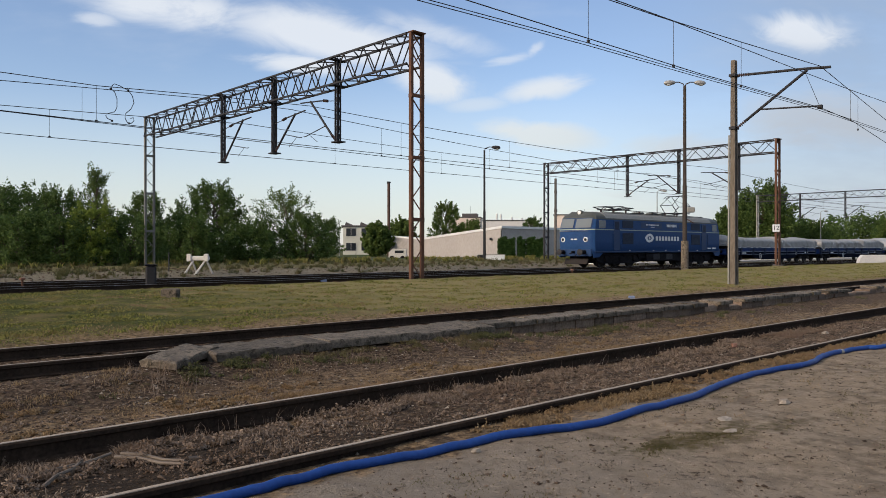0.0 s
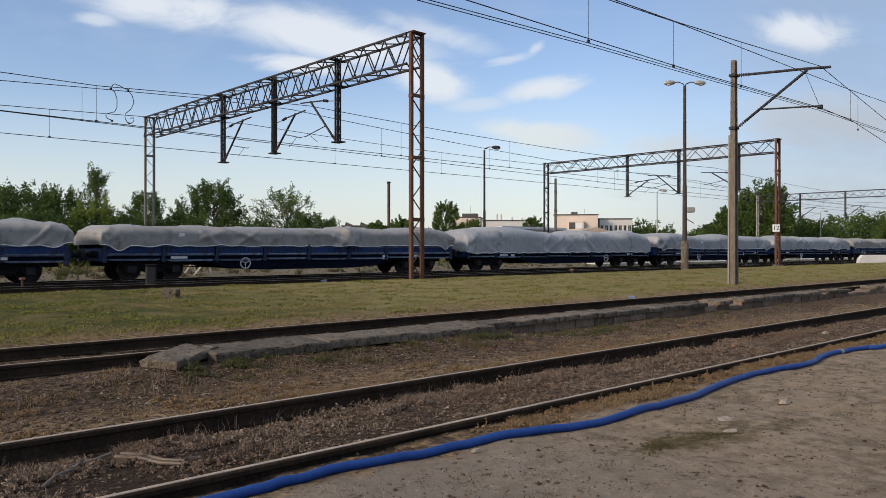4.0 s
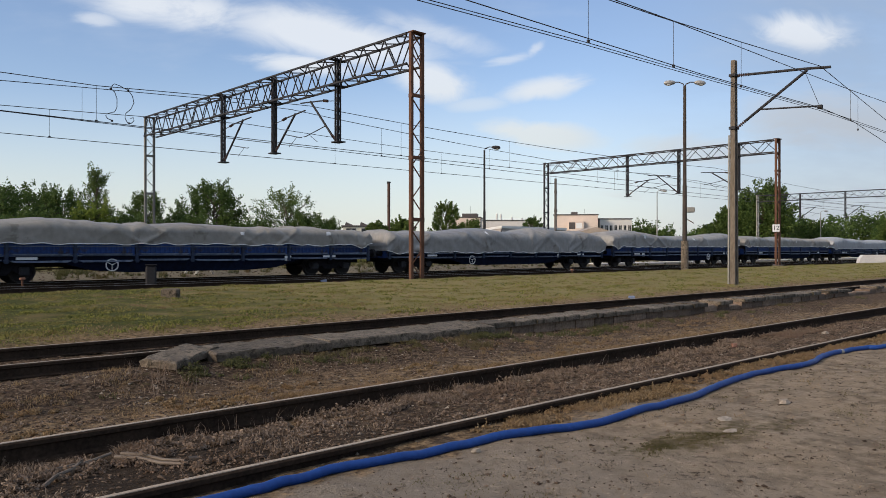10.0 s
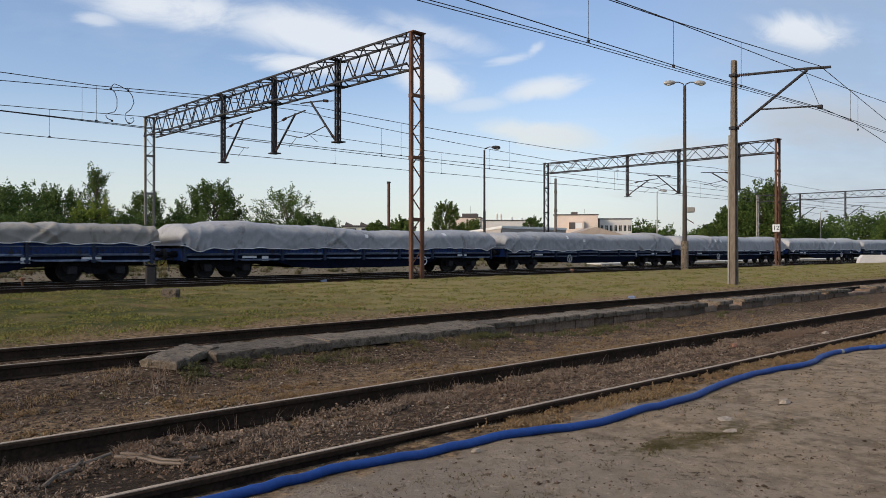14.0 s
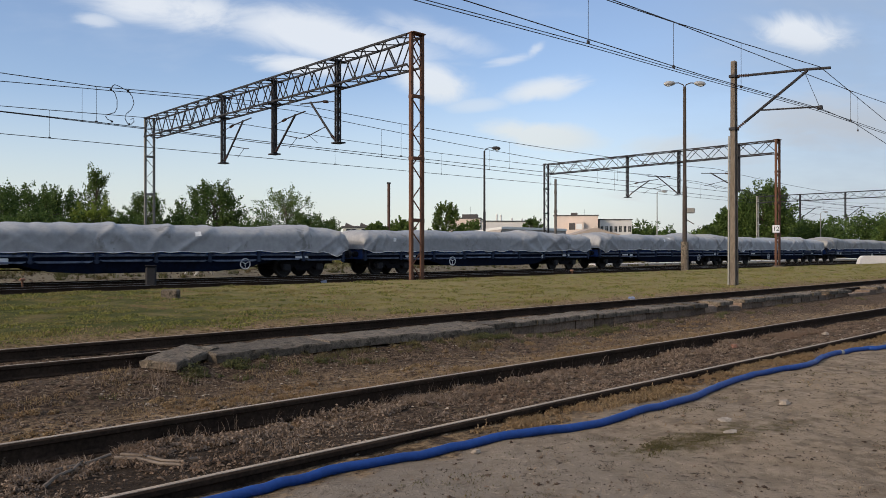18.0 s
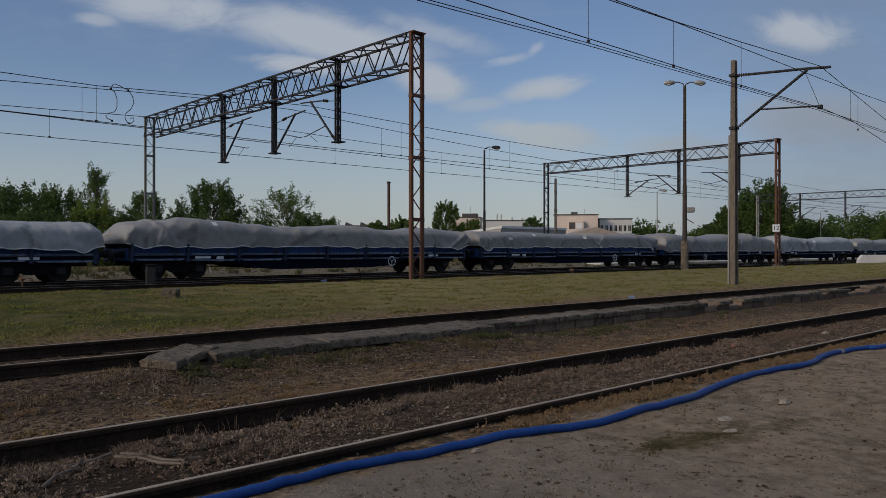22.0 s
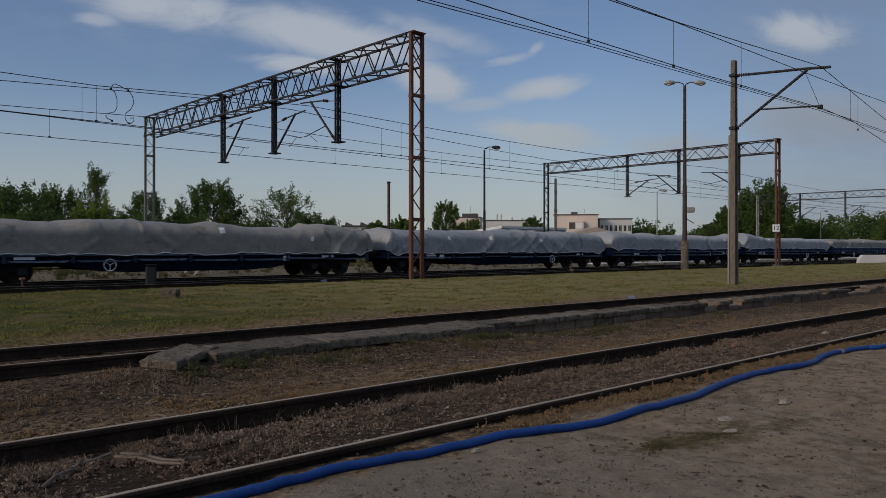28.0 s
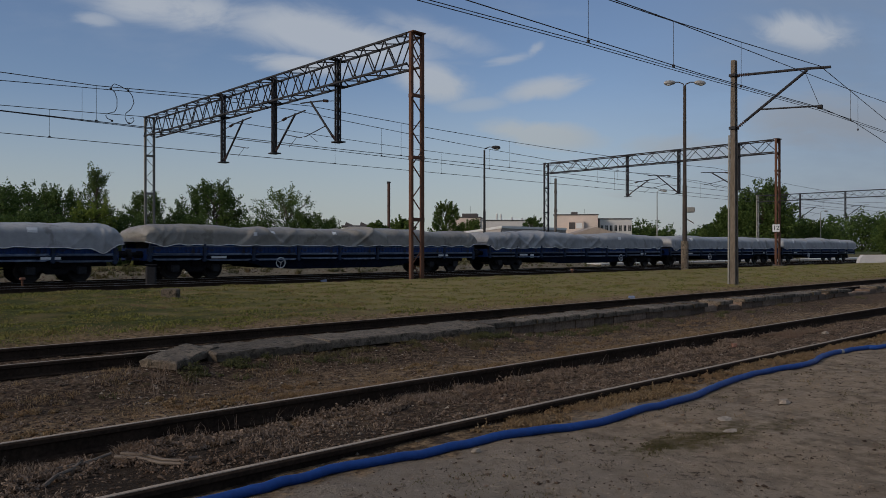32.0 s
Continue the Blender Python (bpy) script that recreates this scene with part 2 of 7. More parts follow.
STONE = stone_material("ballast_stones", (0.022, 0.014, 0.010), (0.20, 0.145, 0.105))
PALE_STONE = stone_material("pale_pebbles", (0.10, 0.078, 0.058), (0.42, 0.36, 0.29))
PLASTER = material("pale_plaster", (0.55, 0.53, 0.51), (0.66, 0.64, 0.62), 0.9, 0, 8, 0.25, 0.2, 0.004, (0.48, 0.46, 0.43))
PLASTER_WARM = material("warm_plaster", (0.56, 0.47, 0.41), (0.66, 0.56, 0.50), 0.9, 0, 8, 0.25, 0.2, 0.004, (0.45, 0.39, 0.34))
ROOFING = material("dark_roofing", (0.06, 0.055, 0.055), (0.11, 0.10, 0.10), 0.85, 0, 8, 0.6, 0.2, 0.004)
ROOF_WHITE = material("pale_sheet_roof", (0.58, 0.58, 0.57), (0.70, 0.70, 0.69), 0.5, 0.2, 8, 0.6, 0.1, 0.003)


def tarp_material(name, c1, c2):
    return material(name, c1, c2, 0.5, 0, 5.0, 0.35, 0.2, 0.015, (c1[0] * 0.8, c1[1] * 0.78, c1[2] * 0.74), vary=0.06, stretch=(1, 1.4, 0.8), spot_cut=(0.58, 0.66), detail=5.0, spec=0.4)


TARP_GREY = tarp_material("tarp_grey", (0.215, 0.21, 0.20), (0.295, 0.287, 0.275))
TARP_WHITE = tarp_material("tarp_white", (0.255, 0.26, 0.27), (0.345, 0.35, 0.357))
TARP_BEIGE = tarp_material("tarp_beige_grey", (0.205, 0.194, 0.172), (0.285, 0.268, 0.24))
HEM = material("tarp_hem_white", (0.62, 0.62, 0.62), (0.76, 0.76, 0.76), 0.6, 0, 10, 1, 0.1, 0.002)


# ---- ground ----
def rise(x, y):
    """Height of the ground."""
    k = np.interp(y, [-2000, -3, 2.5, 3.4, 3.75, 4.3, 5.6, 6.5, 7.6, 8.7, 9.2, 10.8, 11.4, 14, 20.0, 20.8, 22.6, 25, 31, 34.4, 37, 44, 80, 2000],
                  [0.05, 0.0, -0.02, -0.045, -0.065, -0.09, -0.16, -0.20, -0.22, -0.20, -0.17, -0.16, -0.03, 0.02, 0.16, 0.13, -0.15, -0.17, -0.2, -0.2, 0.08, 0.28, 0.1, 0.0])
    lift = 0.12 * np.exp(-((np.asarray(y) - 8.25) / 0.55) ** 2) * np.clip((9.6 - np.asarray(x)) / 1.2, 0, 1)
    return k + lift


def bumpy(x, y):
    p = Vector((x * 0.9, y * 0.9, 0.0))
    q = Vector((x * 4.5, y * 4.5, 3.0))
    r = Vector((x * 1.7, y * 11.0, 7.0)) if y < 3.4 else Vector((x * 9.0, y * 9.0, 7.0))
    return 0.035 * noise.noise(p) + 0.014 * noise.noise(q) + 0.007 * noise.noise(r)


def spaced(lo, hi, fine_lo, fine_hi, step, grow):
    v = [fine_lo]
    while v[-1] < fine_hi:
        v.append(v[-1] + step)
    s = step
    while v[-1] < hi:
        s *= grow
        v.append(v[-1] + s)
    s, head = step, [fine_lo]
    while head[-1] > lo:
        s *= grow
        head.append(head[-1] - s)
    return head[:0:-1] + v


def ground_material():
    m = bpy.data.materials.new("ground_soil_and_grass")
    m.use_nodes = True
    n = Nodes(m.node_tree)
    pos = n.add("ShaderNodeNewGeometry").outputs["Position"]
    sep = n.add("ShaderNodeSeparateXYZ", ins={0: pos})
    fine = n.noise(pos, 38, 8.0, 0.7)
    mid = n.noise(pos, 5.5, 6.0, 0.65)
    big = n.noise(pos, 0.9, 5.0, 0.6)
    huge = n.noise(pos, 0.13, 4.0, 0.6)
    y = n.math("ADD", sep.outputs[1], n.math("MULTIPLY", n.math("SUBTRACT", mid, 0.5), 1.1))
    yw = n.math("ADD", sep.outputs[1], n.math("MULTIPLY", n.math("SUBTRACT", big, 0.5), 2.6))
    dirt = n.mix(n.ramp(mid, 0.38, 0.62), (0.205, 0.158, 0.110), (0.365, 0.288, 0.205))
    dirt = n.mix(n.ramp(big, 0.44, 0.7), dirt, (0.345, 0.268, 0.186))
    dirt = n.mix(n.math("MULTIPLY", n.ramp(sep.outputs[0], 5.0, 2.6), n.ramp(mid, 0.25, 0.55, 0.35, 0.9)), dirt, (0.265, 0.226, 0.182))
    dirt = n.mix(n.ramp(fine, 0.62, 0.76, 0.0, 0.6), dirt, (0.42, 0.345, 0.26))
    dirt = n.mix(n.ramp(fine, 0.38, 0.26, 0.0, 0.8), dirt, (0.12, 0.092, 0.064))
    cells = n.add("ShaderNodeTexVoronoi", ins={"Vector": pos, "Scale": 42.0})
    grit = n.add("ShaderNodeSeparateColor", ins={0: cells.outputs["Color"]}).outputs[0]
    gap = n.ramp(cells.outputs["Distance"], 0.35, 0.75)
    clods = n.noise(pos, 13.0, 8.0, 0.75, 0.5)
    crumbs = n.math("MULTIPLY", n.ramp(clods, 0.46, 0.36), n.ramp(big, 0.38, 0.60, 0.25, 1.0))
    dirt = n.mix(crumbs, dirt, (0.060, 0.043, 0.028))
    dirt = n.mix(n.ramp(clods, 0.57, 0.66, 0.0, 0.6), dirt, (0.50, 0.40, 0.29))
    drag = n.noise(n.mapped(n.add("ShaderNodeVectorRotate", ins={"Vector": pos, "Angle": radians(38)}).outputs[0], (9.0, 0.8, 1.0)), 2.2, 5.0, 0.6)
    drag = n.math("MULTIPLY", n.ramp(drag, 0.58, 0.70), n.ramp(big, 0.38, 0.55))
    dirt = n.mix(n.math("MULTIPLY", drag, 0.55), dirt, (0.175, 0.132, 0.090))
    lean_y = n.math("ADD", n.math("SUBTRACT", sep.outputs[1], 2.45), n.math("MULTIPLY", n.math("SUBTRACT", sep.outputs[0], 4.75), 0.2))
    patch = n.vmath("LENGTH", n.add("ShaderNodeCombineXYZ", ins={0: n.math("SUBTRACT", sep.outputs[0], 4.75), 1: n.math("MULTIPLY", lean_y, 4.6), 2: 0.0}).outputs[0])
    moss = n.math("MULTIPLY", n.ramp(n.math("ADD", patch, n.math("MULTIPLY", n.math("SUBTRACT", mid, 0.5), 2.6)), 1.05, 0.35), n.ramp(clods, 0.42, 0.56))
    moss = n.math("MAXIMUM", moss, n.math("MULTIPLY", n.ramp(n.math("ADD", big, n.math("MULTIPLY", mid, 0.55)), 0.94, 1.04), n.ramp(clods, 0.46, 0.58)))
    dirt = n.mix(n.math("MULTIPLY", moss, 0.8), dirt, (0.100, 0.082, 0.030))
    gravel = n.mix(n.ramp(fine, 0.35, 0.65), (0.065, 0.042, 0.027), (0.23, 0.155, 0.10))
    gravel = n.mix(n.ramp(mid, 0.48, 0.62), gravel, (0.21, 0.136, 0.085))
    gravel = n.mix(n.ramp(grit, 0.55, 1.0), gravel, (0.40, 0.30, 0.21))
    gravel = n.mix(n.math("MULTIPLY", gap, 0.8), gravel, (0.018, 0.012, 0.009))
    gravel = n.mix(n.ramp(clods, 0.40, 0.28), gravel, (0.02, 0.014, 0.01))
    soil = n.mix(n.ramp(clods, 0.40, 0.60), (0.026, 0.017, 0.012), (0.185, 0.126, 0.082))
    soil = n.mix(n.math("MULTIPLY", n.ramp(grit, 0.8, 0.95), 0.5), soil, (0.36, 0.28, 0.20))
    soil = n.mix(n.ramp(mid, 0.55, 0.7), soil, (0.10, 0.085, 0.04))
    gravel = n.mix(n.ramp(big, 0.36, 0.56, 0.35, 0.95), gravel, soil)
    # shade towards the near left, put into the gravel's colour
    left_shade = n.math("MULTIPLY", n.ramp(n.math("ADD", sep.outputs[0], n.math("MULTIPLY", mid, 1.6)), 6.4, 2.8), n.ramp(sep.outputs[1], 8.4, 5.6))
    gravel = n.mix(n.math("MULTIPLY", left_shade, 0.82), gravel, (0.040, 0.029, 0.020))
    dry = n.mix(n.ramp(clods, 0.38, 0.60), (0.10, 0.066, 0.038), (0.40, 0.282, 0.165))
    lawn = n.mix(n.ramp(fine, 0.35, 0.65), (0.030, 0.038, 0.009), (0.130, 0.138, 0.036))
    lawn = n.mix(n.ramp(n.math("ADD", big, n.math("MULTIPLY", mid, 0.4)), 0.62, 0.92), lawn, (0.185, 0.145, 0.062))
    # drier grass towards +x, its tone also lifted for the brighter sunward view
    lawn = n.mix(n.ramp(n.math("ADD", sep.outputs[0], n.math("MULTIPLY", big, 10.0)), 9.0, 19.0, 0.0, 0.7), lawn, (0.36, 0.295, 0.13))
    scrub = n.mix(n.ramp(mid, 0.35, 0.65), (0.11, 0.105, 0.045), (0.24, 0.20, 0.10))
    coal = n.mix(n.ramp(fine, 0.35, 0.65), (0.028, 0.024, 0.022), (0.075, 0.062, 0.052))
    field = n.mix(n.ramp(huge, 0.4, 0.6), (0.06, 0.085, 0.025), (0.12, 0.12, 0.05))
    col = n.mix(n.ramp(y, 3.35, 3.7), dirt, n.mix(n.ramp(mid, 0.4, 0.6), gravel, dry))
    col = n.mix(n.ramp(y, 3.9, 4.3), col, gravel)
    col = n.mix(n.math("MULTIPLY", n.ramp(yw, 5.0, 5.7), n.ramp(yw, 7.4, 6.4)), col, n.mix(n.ramp(mid, 0.32, 0.52), gravel, dry))
    col = n.mix(n.ramp(y, 10.5, 11.3), col, dry)
    col = n.mix(n.ramp(yw, 11.0, 12.4), col, lawn)
    col = n.mix(n.ramp(y, 20.6, 21.4), col, coal)
    col = n.mix(n.ramp(y, 33.6, 34.6), col, n.mix(n.ramp(clods, 0.3, 0.7), (0.13, 0.112, 0.075), (0.33, 0.285, 0.205)))
    col = n.mix(n.ramp(yw, 37.0, 39.5), col, scrub)
    col = n.mix(n.ramp(y, 47, 60), col, field)
    col = n.mix(1.0, col, (0.76, 0.76, 0.77), "MULTIPLY")
    b = n.add("ShaderNodeBsdfPrincipled", ins={"Base Color": col, "Roughness": 0.95, "Specular IOR Level": 0.1})
    rough_part = n.math("MULTIPLY", clods, n.ramp(y, 3.3, 3.8, 0.35, 1.6))
    h = n.math("ADD", n.math("ADD", n.math("MULTIPLY", fine, 0.5), n.math("MULTIPLY", mid, 0.7)), rough_part)
    n.put(b.inputs["Normal"], n.bump(h, 0.9, 0.035))
    n.put(n.add("ShaderNodeOutputMaterial").inputs[0], b.outputs[0])
    return m


def build_ground():
    xs = spaced(-2500, 3500, -2, 36, 0.09, 1.10)
    ys = spaced(-2500, 3500, 0.4, 22, 0.08, 1.10)
    verts = []
    for y in ys:
        for x in xs:
            near = max(0.0, 1 - max(0, math.hypot(x, y) - 45) / 60)
            verts.append((x, y, float(rise(x, y)) + bumpy(x, y) * near))
    nx = len(xs)
    faces = [(j * nx + i, j * nx + i + 1, (j + 1) * nx + i + 1, (j + 1) * nx + i) for j in range(len(ys) - 1) for i in range(nx - 1)]
    me = bpy.data.meshes.new("ground")
    me.from_pydata(verts, [], faces)
    me.shade_smooth()
    me.materials.append(ground_material())
    return tagged(new("ground", me), "trodden dirt, old ballast and mown grass of a railway yard", "ground", kind="structure")


build_ground()


# ---- mesh building ----
class Shape:
    """Collects pieces of one mesh."""

    def __init__(self):
        self.v, self.f = [], []

    def raw(self, v, f):
        o = len(self.v)
        self.v += [tuple(p) for p in v]
        self.f += [tuple(i + o for i in q) for q in f]
        return self

    def box(self, x0, x1, y0, y1, z0, z1, bevel=0.0):
        """A box with its long edges taken off by bevel."""
        if not bevel:
            v = [(x, y, z) for z in (z0, z1) for y in (y0, y1) for x in (x0, x1)]
            return self.raw(v, [(0, 2, 3, 1), (4, 5, 7, 6), (0, 1, 5, 4), (2, 6, 7, 3), (0, 4, 6, 2), (1, 3, 7, 5)])
        b = min(bevel, (x1 - x0) / 2.01, (y1 - y0) / 2.01, (z1 - z0) / 2.01)
        v = []
        for z, i in ((z0, b), (z0 + b, 0), (z1 - b, 0), (z1, b)):
            for cx, cy, sx, sy in ((x0, y0, 1, 1), (x1, y0, -1, 1), (x1, y1, -1, -1), (x0, y1, 1, -1)):
                px, py = cx + sx * i, cy + sy * i
                if sx * sy > 0:
                    v += [(px, py + sy * b, z), (px + sx * b, py, z)]
                else:
                    v += [(px + sx * b, py, z), (px, py + sy * b, z)]
        f = [tuple(range(7, -1, -1)), tuple(range(24, 32))]
        for r in range(3):
            for k in range(8):
                f.append((r * 8 + k, r * 8 + (k + 1) % 8, r * 8 + 8 + (k + 1) % 8, r * 8 + 8 + k))
        return self.raw(v, f)

    def tube(self, pts, r, sides=8, caps=True, r1=None):
        """A round bar through points, tapering from r to r1."""
        pts = [Vector(p) for p in pts]
        n, ring = len(pts), []
        for i, p in enumerate(pts):
            d = (pts[min(i + 1, n - 1)] - pts[max(i - 1, 0)]).normalized()
            a = d.orthogonal().normalized() if abs(d.z) > 0.95 else d.cross(Vector((0, 0, 1))).normalized()
            b = d.cross(a)
            rr = r if r1 is None else r + (r1 - r) * i / (n - 1)
            ring += [p + rr * (math.cos(t) * a + math.sin(t) * b) for t in (2 * math.pi * k / sides for k in range(sides))]
        f = [(i * sides + k, i * sides + (k + 1) % sides, (i + 1) * sides + (k + 1) % sides, (i + 1) * sides + k) for i in range(n - 1) for k in range(sides)]
        if caps:
            f += [tuple(range(sides - 1, -1, -1)), tuple(range((n - 1) * sides, n * sides))]
        return self.raw(ring, f)

    def lathe(self, prof, centre, axis="z", sides=16):
        """A turned body: prof lists (radius, place along the axis)."""
        c, v = Vector(centre), []
        for r, h in prof:
            for k in range(sides):
                t = 2 * math.pi * k / sides
                a, b = r * math.cos(t), r * math.sin(t)
                v.append(c + Vector({"z": (a, b, h), "y": (b, h, a), "x": (h, a, b)}[axis]))
        f = [(i * sides + k, i * sides + (k + 1) % sides, (i + 1) * sides + (k + 1) % sides, (i + 1) * sides + k) for i in range(len(prof) - 1) for k in range(sides)]
        f += [tuple(range(sides - 1, -1, -1)), tuple(range((len(prof) - 1) * sides, len(prof) * sides))]
        return self.raw(v, f)

    def sweep(self, section, x0, x1, x_steps=1):
        """A section in (y, z), counter-clockwise seen from +x, drawn along x."""
        k, v, f = len(section), [], []
        for i in range(x_steps + 1):
            x = x0 + (x1 - x0) * i / x_steps
            v += [(x, y, z) for y, z in section]
        for i in range(x_steps):
            f += [(i * k + j, (i + 1) * k + j, (i + 1) * k + (j + 1) % k, i * k + (j + 1) % k) for j in range(k)]
        f += [tuple(range(k)), tuple(range((x_steps + 1) * k - 1, x_steps * k - 1, -1))]
        return self.raw(v, f)

    def prism(self, outline, y0, y1):
        """An outline in (x, z) drawn along y."""
        k = len(outline)
        v = [(x, y0, z) for x, z in outline] + [(x, y1, z) for x, z in outline]
        f = [(j, (j + 1) % k, k + (j + 1) % k, k + j) for j in range(k)] + [tuple(range(k - 1, -1, -1)), tuple(range(k, 2 * k))]
        return self.raw(v, f)

    def mesh(self, name, mat, smooth=False):
        me = bpy.data.meshes.new(name)
        me.from_pydata(self.v, [], self.f)
        bm = bmesh.new()
        bm.from_mesh(me)
        bmesh.ops.recalc_face_normals(bm, faces=bm.faces)
        bm.to_mesh(me)
        bm.free()
        if smooth:
            me.shade_smooth()
            me.set_sharp_from_angle(angle=radians(40))
        me.materials.append(mat)
        return me


def part(name, shape, mat, parent=None, label="", at=None, smooth=False):
    """One mesh object under a thing or a part. shape: a Shape or ready mesh data."""
    ob = new(name, shape if isinstance(shape, bpy.types.Mesh) else shape.mesh(name, mat, smooth))
    if parent:
        ob.parent = parent
    if at is not None:
        ob.matrix_basis = at
    return tagged(ob, label) if label else ob


def thing(name, m, label, category, group="", kind=""):
    ob = new(name)
    ob.empty_display_size = 0.2
    ob.matrix_basis = m
    return tagged(ob, label, category, group, kind)


def empty_part(name, parent, at):
    ob = new(name)
    ob.empty_display_size = 0.1
    ob.parent, ob.matrix_basis = parent, at
    return ob


BAR_SHAPE = Shape().box(-0.5, 0.5, -0.5, 0.5, 0, 1)
BARS = {}


def bar(parent, a, b, width, mat, name="brace", deep=None):
    """A straight bar from a to b: an object of its own on shared mesh data."""
    if mat.name not in BARS:
        BARS[mat.name] = BAR_SHAPE.mesh("bar", mat)
    a, b = Vector(a), Vector(b)
    ob = new(name, BARS[mat.name])
    ob.parent = parent
    d = b - a
    ob.matrix_basis = Matrix.LocRotScale(a, d.to_track_quat("Z", "Y"), (width, deep or width, d.length))
    return ob


# ---- tracks ----
def rail_section(y, top):
    pts = [(-0.062, -0.150), (0.062, -0.150), (0.062, -0.138), (0.012, -0.122), (0.009, -0.045), (0.036, -0.034), (0.036, -0.008), (0.026, 0.0), (-0.026, 0.0), (-0.036, -0.008), (-0.036, -0.034), (-0.009, -0.045), (-0.012, -0.122), (-0.062, -0.138)]
    return [(y + a, top + b) for a, b in pts]


def track(label, y, top, x0, x1, bend=None, worn=True, sleepers=True, jointed=True):
    """Two rails on sleepers along x."""
    t = thing("railway_track", pose(0, 0, 0), label, "railway track", "tracks of the yard", "structure")
    for side in (-0.7535, 0.7535):
        r = part("rail", Shape().sweep(rail_section(y + side, top), x0, x1, 40), RAIL, t)
        part("running_top", Shape().box(x0, x1, y + side - 0.018, y + side + 0.016, top - 0.003, top + 0.004), (RAIL_SHINE if y > 20 else RAIL_TOP) if worn else RAIL, r, "worn running surface")
    if sleepers:
        one = Shape().box(-0.12, 0.12, -1.3, 1.3, -0.11, 0, 0.02).mesh("sleeper", SLEEPER)
        x = x0 if x0 > -6 else -6
        while x < min(x1, 75):
            part("sleeper", one, SLEEPER, t, at=pose(x, y, top - 0.152 + random.uniform(-0.012, 0.004), random.uniform(-1, 1), 0, random.uniform(-1.5, 1.5)))
            x += 0.63
    return t


track("rusty weed-grown siding track in old ballast", 4.62, 0.0, -30, 160, sleepers=False)
track("rusty siding track beside a concrete platform edge", 9.72, 0.0, -30, 200, sleepers=False)
track("dark siding track behind the mown grass", 26.75, 0.0, -60, 400)
track("main running track carrying the goods train", 32.0, -0.06, -120, 900)


# ---- gantries over the tracks ----
POST_GREY = material("weathered_post_grey", (0.085, 0.085, 0.08), (0.20, 0.195, 0.18), 0.8, 0.0, 14, 1.0, 0.3, 0.003, (0.06, 0.04, 0.03))


def lattice(parent, a, b, half_u, half_v, u, v, step, chord, brace, mat, zig=True):
    """Four chords from a to b with diagonal braces on the four faces."""
    a, b, u, v = Vector(a), Vector(b), Vector(u), Vector(v)
    n = max(2, round((b - a).length / step))
    cor = [(-1, -1), (1, -1), (1, 1), (-1, 1)]
    for su, sv in cor:
        o = u * half_u * su + v * half_v * sv
        bar(parent, a + o, b + o, chord, mat, "chord")
    for k in range(4):
        s, e = cor[k], cor[(k + 1) % 4]
        p, q = u * half_u * s[0] + v * half_v * s[1], u * half_u * e[0] + v * half_v * e[1]
        for i in range(n):
            c0, c1 = a + (b - a) * i / n, a + (b - a) * (i + 1) / n
            if i % 2 == 0:
                bar(parent, c0 + p, c1 + q, brace, mat, "brace")
            else:
                bar(parent, c0 + q, c1 + p, brace, mat, "brace")


def insulator(parent, a, b):
    a, b = Vector(a), Vector(b)
    d = (b - a).normalized()
    s = Shape().tube([a, b], 0.022, 6)
    n = 5
    for i in range(n):
        c = a.lerp(b, (i + 0.5) / n)
        s.tube([c - d * 0.012, c + d * 0.012], 0.06, 8)
    return part("insulator", s, INSULATOR, parent, "brown ribbed insulator")


def cantilever(parent, y, top, foot, reach, way, arm_z, wire_z):
    """A sloping tube from the foot of a drop post out over a track, with tie and steady arm. way: +1 or -1 along y."""
    c = empty_part("cantilever", parent, pose(0, 0, 0))
    tip = (0, y + way * reach, arm_z)
    insulator(c, (0, y + way * 0.12, foot), (0, y + way * 0.42, foot + 0.25))
    part("strut", Shape().tube([(0, y + way * 0.42, foot + 0.25), tip], 0.045, 8), STEEL_DARK, c)
    part("stay", Shape().tube([(0, y, arm_z - 0.25), (0, y + way * 0.7, arm_z - 0.16)], 0.016, 6), STEEL_DARK, c)
    insulator(c, (0, y + way * 0.7, arm_z - 0.16), (0, y + way * 1.0, arm_z - 0.1))
    part("stay", Shape().tube([(0, y + way * 1.0, arm_z - 0.1), (0, y + way * (reach + 0.75), arm_z + 0.03)], 0.03, 6), STEEL_DARK, c)
    part("steady_arm", Shape().tube([(0, y + way * 0.9, wire_z + 0.62), (0, y + way * (reach + 0.35), wire_z + 0.36), (0, y + way * (reach + 0.5), wire_z + 0.36)], 0.02, 6), STEEL_DARK, c)
    part("dropper_arm", Shape().tube([(0, y + way * (reach + 0.1), wire_z + 0.4), (0, y + way * (reach - 0.5), wire_z + 0.05)], 0.012, 5), STEEL_DARK, c)
    return c


